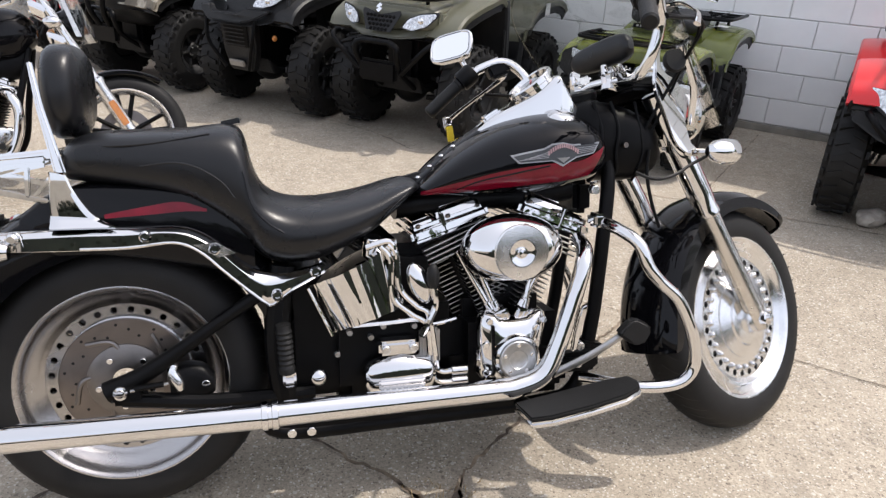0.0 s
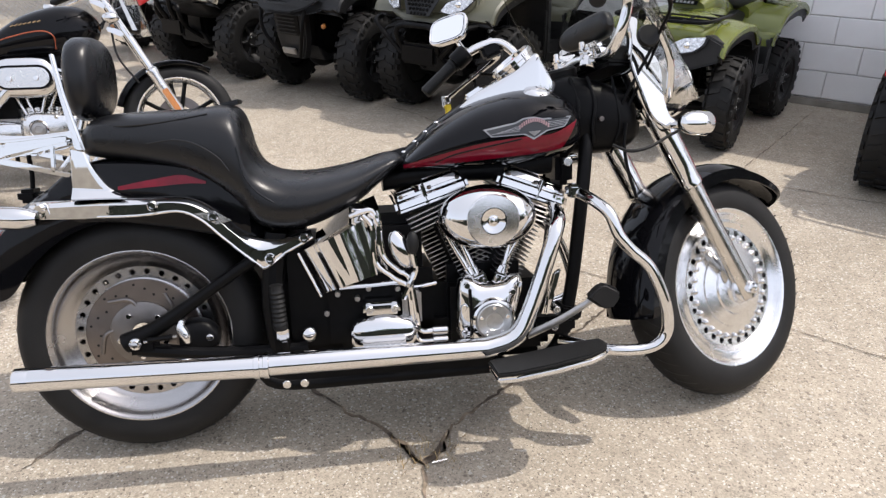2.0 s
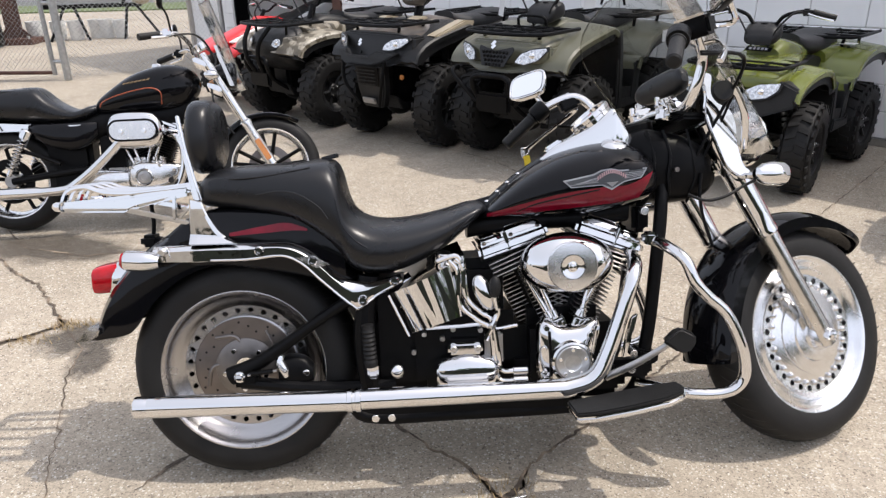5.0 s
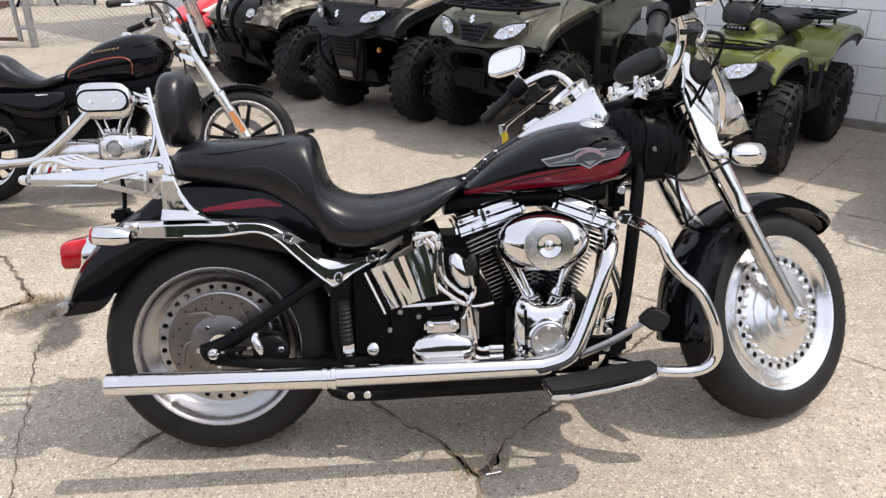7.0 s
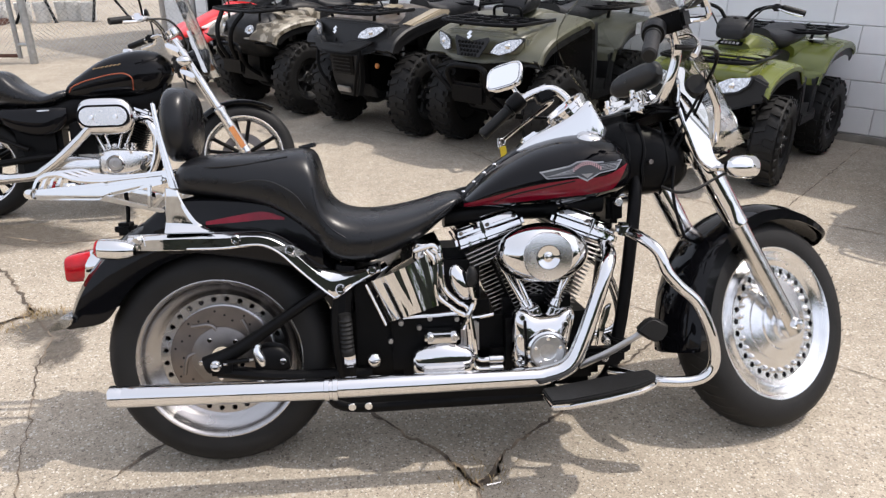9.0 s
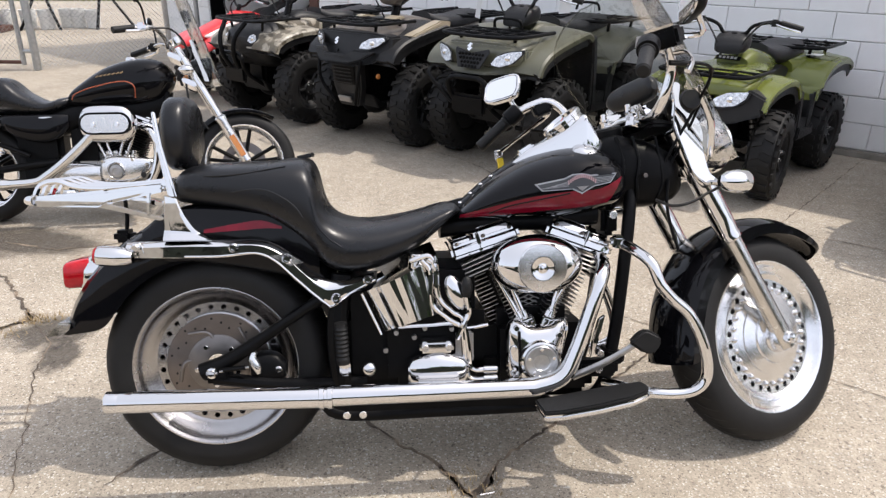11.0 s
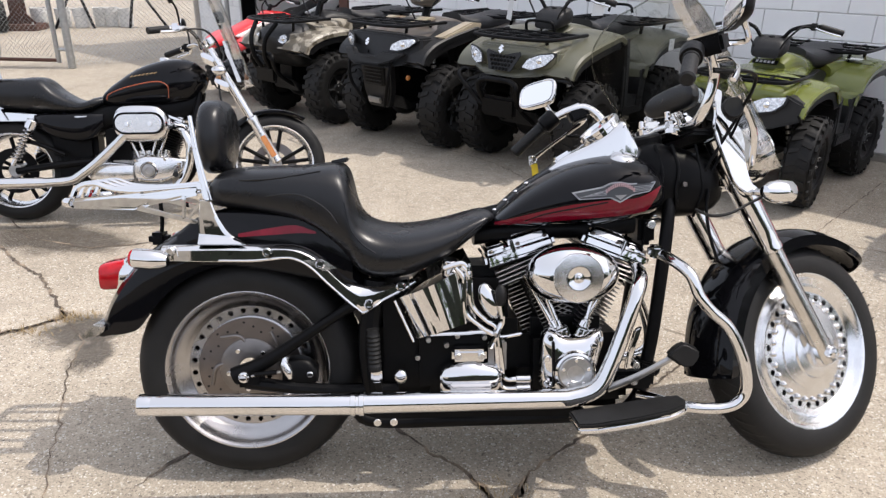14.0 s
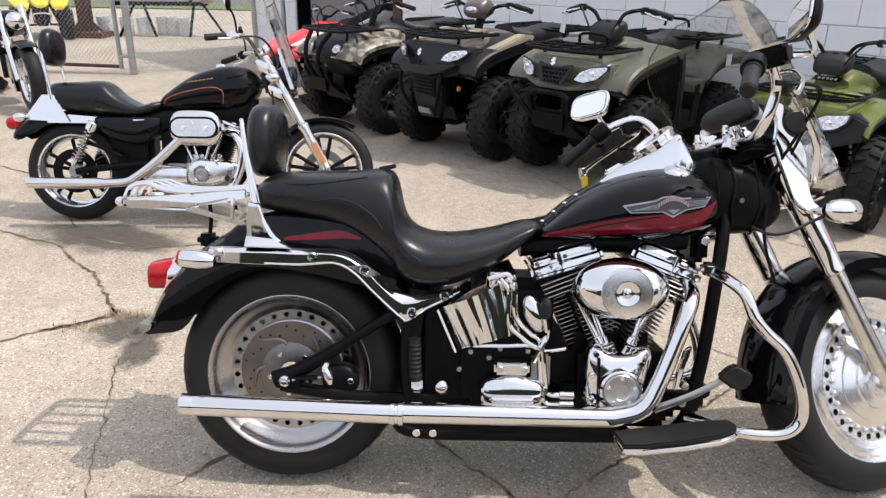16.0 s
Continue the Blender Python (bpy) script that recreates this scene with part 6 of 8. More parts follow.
    # front end, all turned with the bars
    a0, a1 = Vector((1.283, 0, 0.945)), Vector((1.640, 0, 0.310))
    d = (a1 - a0).normalized()
    for sd in (1, -1):
        y = Vector((0, sd * 0.106, 0))
        fk = part("fork_leg", cyl(a0 + y + d * 0.34, a1 + y + d * 0.02, 0.0285, 24), M["chrome_dull"], b, "polished lower fork leg", ST)
        part("fork_cover", revolve([(0, 0), (0.033, 0.002), (0.034, 0.02), (0.034, 0.30), (0.031, 0.345), (0.033, 0.352), (0.033, 0.365), (0.029, 0.37)], a0 + y, d, 28), CH, fk, "chrome upper fork cover", ST)
        part("axle_lug", rbox(a1 + y + d * 0.0, (0.05, 0.045, 0.06), 0.014, pose(0, 0, 0, 0, 30, 0)), M["chrome_dull"], fk, "", ST)
        part("axle_cap", revolve([(0, 0.028), (0.010, 0.027), (0.013, 0.018), (0.018, 0.016), (0.020, 0)], (1.632, sd * 0.126, 0.320), (0, sd, 0), 18), CH, fk, "", ST)
        part("fender_bracket", rbox((1.485, sd * 0.092, 0.545), (0.05, 0.03, 0.03), 0.008, pose(0, 0, 0, 0, 30, 0)), SB, fk, "", ST)
    ff = part("front_fender", fender((1.635, 0, 0.322), [(188, 0.376, 0.330, 0.090), (183, 0.373, 0.316, 0.093), (172, 0.369, 0.305, 0.094), (155, 0.366, 0.300, 0.095), (125, 0.368, 0.300, 0.095), (100, 0.371, 0.308, 0.094), (78, 0.371, 0.320, 0.092), (60, 0.373, 0.335, 0.088), (50, 0.376, 0.349, 0.080), (45, 0.376, 0.357, 0.066), (42, 0.375, 0.362, 0.045), (40, 0.373, 0.367, 0.018)]), BK, b, "full gloss black front fender", ST)
    part("lower_triple_clamp", plate([(1.30, -0.10), (1.37, -0.10), (1.38, 0.10), (1.30, 0.10)], 0.80, 0.835, 0.008, axes="xy"), CH, b, "", ST @ Matrix.Translation((-0.02, 0, 0.0)))
    part("upper_triple_clamp", plate([(1.19, -0.12), (1.29, -0.135), (1.30, 0.135), (1.19, 0.12)], 0.948, 0.966, 0.008, axes="xy"), SB, b, "black upper fork clamp", ST)
    hl = part("headlight", revolve([(0, -0.10), (0.03, -0.095), (0.055, -0.075), (0.070, -0.04), (0.077, 0.0), (0.079, 0.04), (0.084, 0.045), (0.084, 0.062), (0.077, 0.066), (0.0, 0.072)], (1.475, 0, 0.925), (1, 0, 0), 40), CH, b, "round chrome headlight", ST)
    part("headlight_lens", revolve([(0.075, 0.0675), (0.05, 0.08), (0.0, 0.086)], (1.475, 0, 0.925), (1, 0, 0), 32), M["clear"], hl, "", ST)
    for sd in (1, -1):
        nac = [tuple(p) for p in spline([(1.251, 1.064), (1.284, 1.066), (1.275, 1.016), (1.295, 0.988), (1.335, 0.972), (1.352, 0.93), (1.350, 0.889), (1.353, 0.853), (1.366, 0.812), (1.386, 0.798), (1.384, 0.778), (1.350, 0.780), (1.302, 0.809), (1.274, 0.872), (1.246, 0.951), (1.257, 1.010)], 4, True)]
        part("nacelle_side", plate(nac, sd * 0.134, sd * 0.146, 0.004), CH, b, "chrome headlight nacelle panel", ST)
    part("nacelle", body([(1.31, 0, 0.88, 0.965, 0.095, 3), (1.36, 0, 0.845, 0.985, 0.115, 3), (1.41, 0, 0.84, 0.99, 0.110, 3), (1.45, 0, 0.855, 0.985, 0.095, 2.8)]), CH, b, "chrome headlight nacelle", ST)
    for sd in (1, -1):
        sg = part("front_signal", revolve([(0, -0.062), (0.016, -0.056), (0.027, -0.036), (0.032, -0.008), (0.032, 0.026), (0.028, 0.034), (0, 0.036)], (1.360, sd * 0.240, 0.770), (1, 0, 0), 26), CH, b, "chrome bullet turn signal", ST)
        part("signal_lens", revolve([(0.028, 0.0345), (0.02, 0.044), (0, 0.047)], (1.360, sd * 0.240, 0.770), (1, 0, 0), 20), M["amber"], sg, "", ST)
        part("signal_arm", tube([(1.372, sd * 0.14, 0.787), (1.370, sd * 0.18, 0.778), (1.362, sd * 0.225, 0.771)], 0.010, 8), CH, sg, "", ST)
    part("signal_wire", tube([(1.375, -0.19, 0.772), (1.335, -0.16, 0.752), (1.28, -0.145, 0.727), (1.235, -0.12, 0.722), (1.215, -0.08, 0.745)], 0.0045, 6), M["plastic"], b, "", ST)

    # handlebar, grips, controls
    BAR = [(1.185, 0.0, 0.988), (1.18, 0.09, 0.975), (1.165, 0.155, 0.968), (1.162, 0.205, 1.005), (1.165, 0.238, 1.075), (1.125, 0.268, 1.122), (1.065, 0.297, 1.112), (1.005, 0.327, 1.076), (0.935, 0.383, 1.006)]
    hb = part("handlebar", tube(mirror_y(BAR[::-1]) + BAR[1:], 0.0135, 14), CH, b, "wide chrome handlebar", ST)
    for sd in (1, -1):
        yy = sd
        g0, g1 = Vector((0.925, yy * 0.391, 0.998)), Vector((1.005, yy * 0.327, 1.076))
        gd = (g1 - g0).normalized()
        part("grip", revolve([(0, -0.006), (0.014, -0.005), (0.0185, 0.0), (0.0185, 0.11), (0.021, 0.112), (0.021, 0.118), (0.017, 0.122)], g0, gd, 20), M["grip"], hb, "black rubber grip", ST)
        part("switch_housing", revolve([(0.016, 0.120), (0.027, 0.122), (0.029, 0.135), (0.029, 0.165), (0.025, 0.172), (0.015, 0.174)], g0, gd, 18), SB, hb, "", ST)
        p = Vector((1.085, sd * 0.287, 1.117))
        part("brake_reservoir" if sd < 0 else "clutch_bracket", rbox(p + Vector((0.02, 0, 0.012 if sd < 0 else -0.01)), (0.062, 0.085 if sd < 0 else 0.04, 0.05), 0.008, pose(0, 0, 0, 0, -20, -25 * sd)), SB, hb, "", ST)
        if sd < 0:
            part("reservoir_lid", rbox(p + Vector((0.012, 0, 0.040)), (0.055, 0.078, 0.006), 0.002, pose(0, 0, 0, 0, -20, 25)), M["chrome_dull"], hb, "", ST)
        part("lever", tube([p + Vector((0.045, 0, -0.025)), p + Vector((0.055, sd * 0.03, -0.03)), p + Vector((0.03, sd * 0.07, -0.055)), p + Vector((-0.015, sd * 0.115, -0.09)), p + Vector((-0.06, sd * 0.14, -0.125))], [0.010, 0.009, 0.0065, 0.006, 0.008], 10, flat=0.6), CH, hb, "chrome hand lever", ST)
        part("riser", cyl((1.175, sd * 0.055, 0.955), (1.185, sd * 0.055, 0.985), 0.022, 16), CH, hb, "", ST)
        part("riser_clamp", rbox((1.185, sd * 0.055, 0.990), (0.05, 0.03, 0.042), 0.008), CH, hb, "", ST)
        part("clamp_bolt", cyl((1.165, sd * 0.055, 1.0), (1.165, sd * 0.055, 1.025), 0.008, 10), CH, hb, "", ST)
        part("riser_cap", rbox((1.190, sd * 0.055, 1.012), (0.062, 0.046, 0.022), 0.008, pose(0, 0, 0, 0, -18, 0)), CH, hb, "polished riser cap", ST)
        part("cable_clamp", rbox((1.168, sd * 0.115, 0.985), (0.040, 0.034, 0.036), 0.009, pose(0, 0, 0, 0, -25, 0)), CH, hb, "", ST)
        for k in range(3):
            part("clamp_rib", rbox((1.150, sd * 0.115 - 0.011 + 0.011 * k, 0.993), (0.006, 0.006, 0.030), 0.002, pose(0, 0, 0, 0, -25, 0)), M["chrome_dull"], hb, "", ST)
        part("clamp_bolt", cyl((1.205, sd * 0.055, 1.0), (1.205, sd * 0.055, 1.02), 0.007, 10), CH, hb, "", ST)
        # mirror
        mc = Vector((1.014, 0.372, 1.190)) if sd > 0 else Vector((1.125, -0.36, 1.200))
        turn = pose(0, 0, 0, 0, 18 if sd > 0 else 11, 25 if sd > 0 else -25)
        shell = []
        for f, kx in ((-0.004, 1.0), (0.004, 1.04), (0.018, 0.96), (0.030, 0.7), (0.034, 0.4)):
            row = []
            for j in range(32):
                a = 2 * math.pi * j / 32
                c, s = math.cos(a), math.sin(a)
                row.append(mc + turn @ Vector((f, kx * 0.066 * math.copysign(abs(c) ** 0.55, c), kx * 0.044 * math.copysign(abs(s) ** 0.55, s))))
            shell.append(row)
        bm = bmesh.new()
        rings(bm, shell)
        mi = part("mirror", bm, CH if sd > 0 else SB, b, "rectangular mirror in a chrome shell" if sd > 0 else "rectangular mirror seen from its black back", ST)
        bm = bmesh.new()
        bm.faces.new([bm.verts.new(mc + turn @ Vector((-0.0055, 0.060 * math.copysign(abs(math.cos(a)) ** 0.5, math.cos(a)), 0.0385 * math.copysign(abs(math.sin(a)) ** 0.5, math.sin(a))))) for a in (2 * math.pi * j / 40 for j in range(40))])
        part("mirror_glass", bm, M["mirror"], mi, "", ST)
        part("mirror_rim", tube([tuple(mc + turn @ Vector((-0.002, 0.066 * math.copysign(abs(math.cos(a)) ** 0.55, math.cos(a)), 0.044 * math.copysign(abs(math.sin(a)) ** 0.55, math.sin(a))))) for a in (2 * math.pi * j / 40 for j in range(41))], 0.004, 8, 1), CH, mi, "", ST)
        part("mirror_stem", tube([tuple(mc + Vector((0.025, 0, -0.03))), tuple(mc + Vector((0.05, -sd * 0.02, -0.07))), tuple(p + Vector((0.03, 0, 0.02)))], [0.008, 0.008, 0.008], 10), CH, mi, "chrome mirror stem", ST)
    # cables and hoses
    for ln, r in (([(1.08, -0.32, 1.05), (1.24, -0.30, 1.06), (1.29, -0.20, 1.0), (1.25, -0.12, 0.88), (1.22, -0.06, 0.78)], 0.0045), ([(1.09, -0.31, 1.06), (1.27, -0.27, 1.07), (1.31, -0.17, 0.98), (1.26, -0.10, 0.84)], 0.004),
                  ([(1.08, 0.32, 1.04), (1.25, 0.31, 1.03), (1.27, 0.18, 0.90), (1.20, 0.10, 0.74)], 0.006), ([(1.25, -0.10, 0.80), (1.245, -0.09, 0.74), (1.25, -0.09, 0.67), (1.27, -0.09, 0.60)], 0.0045)):
        part("cable", tube(ln, r, 8), SB, b, "black control cable", ST)
    part("key_tag", plate([(1.010, 0.968), (1.031, 0.972), (1.034, 0.936), (1.030, 0.925), (1.010, 0.923)], 0.428, 0.434, 0.001), M["yellow"], b, "yellow key tag", ST)
    part("tag_ring", revolve([(0.011, -0.001), (0.013, 0), (0.011, 0.001), (0.009, 0)], (1.020, 0.431, 0.985), (0, 1, 0), 16, closed=True), CH, b, "", ST)
    part("key_blade", plate([(1.004, 0.998), (1.018, 1.000), (1.020, 0.975), (1.010, 0.958), (1.004, 0.97)], 0.436, 0.439, 0.001), M["alu"], b, "small bare metal key", ST)

    # windshield with pouch
    bm = bmesh.new()
    rows = []
    for i in range(19):
        f = i / 18
        z = 0.85 + f * 0.51
        x = 1.205 + (1.28 - z) * 0.65
        hw = 0.19 + 0.06 * math.sin(min(f * 2.2, 1.57))
        if z > 1.19:
            hw *= math.sqrt(max(0.10, 1 - ((z - 1.19) / 0.18) ** 2.4))
        rows.append([(x - 0.09 * (hw * v / 0.25) ** 2, hw * v, z) for v in (2 * j / 16 - 1 for j in range(17))])
    rings(bm, rows, closed=False)
    bmesh.ops.solidify(bm, geom=list(bm.faces), thickness=0.004)
    ws = part("windshield", bm, M["shield"], b, "tall smoked clear windshield", ST)
    edge = [r[0] for r in rows] + rows[-1][1:-1] + [r[-1] for r in rows][::-1]
    part("shield_edge", tube(edge, 0.0025, 6, 1), M["shield"], ws, "", ST)
    for sd in (1, -1):
        part("shield_bracket", tube([(1.37, sd * 0.145, 0.86), (1.345, sd * 0.185, 0.95), (1.285, sd * 0.205, 1.04)], 0.010, 10, 4, flat=0.5), CH, ws, "chrome windshield bracket", ST)
        part("grommet", revolve([(0, -0.012), (0.026, -0.011), (0.030, 0), (0.026, 0.011), (0, 0.012)], (1.270, sd * 0.19, 1.006), (-0.5, sd, 0), 24), M["grip"], ws, "round black rubber grommet", ST)
    part("pouch", body([(-0.08, 1.25, 1.068, 1.092, 0.012, 2.4), (-0.065, 1.255, 1.052, 1.112, 0.022, 2.6), (-0.03, 1.262, 1.046, 1.122, 0.028, 2.6), (0.05, 1.262, 1.046, 1.122, 0.028, 2.6), (0.105, 1.255, 1.052, 1.112, 0.022, 2.6), (0.125, 1.25, 1.068, 1.092, 0.012, 2.4)], axis="y"), M["leather"], b, "black leather windshield pouch", ST)
    return b


cruiser()


# ---- the smaller black motorcycle ----
def small_motorcycle():
    S = 0.90
    m = Matrix.Translation((-1.64, 2.05, 0)) @ pose(0, 0, 0, 0, 0, 3) @ pose(0, 0, 0, -12) @ Matrix.Scale(S, 4)
    b = thing("motorcycle", m, "black sport cruiser motorcycle with orange pinstripes and short windshield", "motorcycle", "motorcycles")
    CH, BK, SB = M["chrome"], M["gloss_black"], M["satin_black"]
    xs = steer_m(10, Vector((-0.5, 0, 0.866)), Vector((1.17, 0, 0.92)))

    def wheel(c, R, rim, hw, xf, disc_side):
        w = part("wheel", tyre_bm(c, R, rim - 0.01, hw, 56), M["rubber"], b, "black road tyre on a split-spoke wheel", xf)
        part("rim", revolve([(rim, -hw * 0.8), (rim + 0.004, -hw * 0.9), (rim - 0.010, -hw * 0.86), (rim - 0.030, -hw * 0.5), (rim - 0.034, 0), (rim - 0.030, hw * 0.5), (rim - 0.010, hw * 0.86), (rim + 0.004, hw * 0.9), (rim, hw * 0.8)], c, (0, 1, 0), 56), M["alu"], w, "bright machined rim", xf)
        for ys in (-1, 1):
            part("rim_edge", revolve([(rim - 0.010, ys * hw * 0.88), (rim - 0.002, ys * hw * 0.95), (rim + 0.006, ys * hw * 0.90)], c, (0, 1, 0), 56), M["alu"], w, "", xf)
        for i in range(5):
            for da in (-0.16, 0.16):
                a = 2 * math.pi * i / 5 + da + 0.3
                a2 = 2 * math.pi * i / 5 + da * 1.2 + 0.3
                part("spoke", tube([(c[0] + 0.03 * math.cos(a), 0, c[2] + 0.03 * math.sin(a)), (c[0] + (rim - 0.03) * math.cos(a2), 0, c[2] + (rim - 0.03) * math.sin(a2))], 0.012, 8, 1, None, False), SB, w, "", xf)
        part("hub", cyl((c[0], -hw * 0.9, c[2]), (c[0], hw * 0.9, c[2]), 0.04, 24), M["alu_dirty"], w, "", xf)
        part("brake_disc", revolve([(0.08, disc_side * hw * 0.86), (0.135, disc_side * hw * 0.86), (0.135, disc_side * hw * 0.86 + 0.005), (0.08, disc_side * hw * 0.86 + 0.005)], c, (0, 1, 0), 40, closed=True), M["disc"] if disc_side > 0 else SB, w, "", xf)
        return w
    wheel((-0.03, 0, 0.306), 0.306, 0.226, 0.078, None, -1)
    wheel((1.5, 0, 0.313), 0.313, 0.238, 0.062, xs, 1)
    part("rear_fender", fender((-0.03, 0, 0.306), [(150, 0.430, 0.375, 0.080), (144, 0.432, 0.345, 0.088), (128, 0.415, 0.318, 0.092), (108, 0.385, 0.305, 0.092), (90, 0.368, 0.30, 0.092), (55, 0.36, 0.31, 0.092)]), BK, b, "black rear fender")
    part("front_fender", fender((1.5, 0, 0.313), [(165, 0.352, 0.315, 0.07), (140, 0.346, 0.31, 0.074), (105, 0.342, 0.31, 0.074), (75, 0.342, 0.316, 0.072), (55, 0.348, 0.33, 0.06)]), BK, b, "short black front fender", xs)
    TK = [(0.495, 0, 0.690, 0.715, 0.04, 2.3), (0.53, 0, 0.676, 0.772, 0.08, 2.5), (0.62, 0, 0.670, 0.838, 0.115, 2.6), (0.73, 0, 0.670, 0.904, 0.135, 2.6), (0.85, 0, 0.674, 0.944, 0.142, 2.5), (0.95, 0, 0.682, 0.957, 0.138, 2.4), (1.04, 0, 0.705, 0.944, 0.115, 2.2), (1.10, 0, 0.765, 0.90, 0.07, 2), (1.12, 0, 0.81, 0.86, 0.04, 2)]
    tk = part("fuel_tank", body(TK, 4, 36), BK, b, "small black peanut fuel tank", None, 60)
    part("pinstripe", tube(on_side(TK, [(0.545, 0.720), (0.563, 0.749), (0.63, 0.776), (0.70, 0.794), (0.80, 0.815), (0.875, 0.818), (0.917, 0.790), (0.912, 0.725)], 0.001), 0.0035, 6), M["pinstripe"], tk, "orange pinstripe")
    for i in range(7):
        x = 0.70 + i * 0.024
        part("script_bar", tube(on_side(TK, [(x, 0.846 + i * 0.0035), (x + 0.016, 0.854 + i * 0.0035)], 0.001), 0.004, 6, 1, None, False), M["gold"], tk, "faded gold script bar")
    part("fuel_cap", revolve([(0, 0.02), (0.03, 0.016), (0.036, 0.0), (0.034, -0.01)], (0.88, 0, 0.948), (0.1, 0, 1), 24), CH, tk)
    part("seat", body([(-0.138, 0, 0.79, 0.832, 0.08, 3), (-0.11, 0, 0.715, 0.842, 0.115, 3), (-0.06, 0, 0.672, 0.846, 0.13, 3), (0.05, 0, 0.655, 0.850, 0.138, 3), (0.142, 0, 0.645, 0.856, 0.14, 2.8), (0.195, 0, 0.638, 0.846, 0.14, 2.8), (0.272, 0, 0.632, 0.775, 0.14, 2.8), (0.387, 0, 0.636, 0.716, 0.13, 2.6), (0.47, 0, 0.66, 0.734, 0.11, 2.5), (0.525, 0, 0.69, 0.742, 0.07, 2.4)], 5, 32), M["leather"], b, "black vinyl two-up seat", None, 60)
    for sd in (1, -1):
        part("side_cover", body([(0.13, sd * 0.10, 0.585, 0.635, 0.012, 2.4), (0.18, sd * 0.115, 0.54, 0.64, 0.03, 2.4), (0.27, sd * 0.12, 0.495, 0.64, 0.038, 2.5), (0.38, sd * 0.12, 0.475, 0.64, 0.038, 2.5), (0.46, sd * 0.115, 0.50, 0.64, 0.032, 2.4), (0.52, sd * 0.10, 0.56, 0.635, 0.014, 2.3)], 5, 28), BK, b, "rounded gloss black side cover")
    part("chrome_badge", body([(0.33, -0.14, 0.612, 0.622, 0.004, 2.5), (0.38, -0.142, 0.600, 0.626, 0.008, 2.5), (0.44, -0.14, 0.618, 0.626, 0.004, 2.5)]), CH, b)
    # engine
    part("crankcase", rbox((0.72, 0, 0.30), (0.42, 0.24, 0.22), 0.05), M["alu_dirty"], b)
    part("primary_cover", body([(0.40, -0.11, 0.26, 0.34, 0.03, 2.6), (0.46, -0.12, 0.22, 0.36, 0.045, 2.8), (0.60, -0.12, 0.22, 0.35, 0.045, 2.8), (0.68, -0.12, 0.23, 0.34, 0.04, 2.8)]), M["alu"], b, "polished gearbox cover")
    gc = part("gear_cover", body([(0.675, -0.13, 0.27, 0.34, 0.012, 2.6), (0.70, -0.13, 0.235, 0.375, 0.030, 3), (0.76, -0.13, 0.222, 0.392, 0.038, 2.8), (0.83, -0.13, 0.222, 0.388, 0.038, 2.8), (0.90, -0.13, 0.245, 0.378, 0.034, 3), (0.955, -0.13, 0.285, 0.368, 0.024, 3), (0.985, -0.13, 0.31, 0.355, 0.010, 2.6)], 5, 28), M["alu"], b, "polished gear case cover")
    part("timing_ring", revolve([(0.052, 0.01), (0.052, -0.010), (0.046, -0.016), (0.042, -0.012), (0.040, -0.004)], (0.775, -0.163, 0.300), (0, 1, 0), 32), CH, gc)
    part("timing_cover", revolve([(0.040, -0.004), (0.038, -0.012), (0.020, -0.014), (0.018, -0.010), (0, -0.010)], (0.775, -0.163, 0.300), (0, 1, 0), 28), M["alu_dirty"], gc)
    for x, z in ((0.70, 0.36), (0.715, 0.245), (0.84, 0.235), (0.87, 0.365), (0.95, 0.335)):
        part("case_screw", cyl((x, -0.155, z), (x, -0.170, z), 0.009, 10), CH, gc)
    for x in (0.735, 0.775, 0.835, 0.875):
        part("lifter_collar", revolve([(0.020, 0), (0.020, 0.020), (0.014, 0.026), (0.014, 0.045), (0.010, 0.048)], (x, -0.13, 0.372), (0.1 if x > 0.8 else -0.1, 0, 1), 14), M["alu"], gc)
    for sg in (-1, 1):
        base = Matrix.Translation((0.79, 0, 0.28)) @ pose(0, 0, 0, 0, sg * 22.5, 0)
        cy_ = part("cylinder", cyl((0, 0, 0.08), (0, 0, 0.28), 0.055, 20), SB, b, "finned engine cylinder", base)
        for i in range(11):
            part("cooling_fin", rbox((0, 0, 0.10 + i * 0.0155), (0.135, 0.175, 0.005), 0.002, None, None, 1), SB, cy_, "", base)
        rk = part("rocker_cover", rbox((0.015 * sg, 0, 0.315), (0.18, 0.20, 0.050), 0.014, None, None, 3, (0.95, 0.95)), CH, b, "chrome rocker cover", base)
        part("rocker_top", rbox((0.0, 0, 0.352), (0.13, 0.18, 0.036), 0.012, None, None, 3, (0.85, 0.86)), CH, rk, "", base)
        for dx in (-0.018, 0.018):
            part("pushrod_tube", cyl((0.77 + sg * 0.035 + dx, -0.13, 0.37), (0.77 + sg * 0.095 + dx * 1.6, -0.115, 0.54), 0.0095, 12), CH, b)
    AC = [(0.605, -0.175, 0.535, 0.62, 0.03, 2.6), (0.625, -0.18, 0.500, 0.655, 0.042, 2.8), (0.68, -0.185, 0.474, 0.682, 0.05, 3), (0.84, -0.185, 0.474, 0.682, 0.05, 3), (0.895, -0.18, 0.500, 0.655, 0.042, 2.8), (0.915, -0.175, 0.535, 0.62, 0.03, 2.6)]
    ac = part("air_cleaner", body(AC, 4, 28), CH, b, "oval chrome air cleaner")
    part("air_groove", plate(arc(0.68, 0.580, 0.064, 90, 270, 10) + arc(0.84, 0.580, 0.064, -90, 90, 10), -0.238, -0.229, 0.002), SB, ac, "dark groove round the inset")
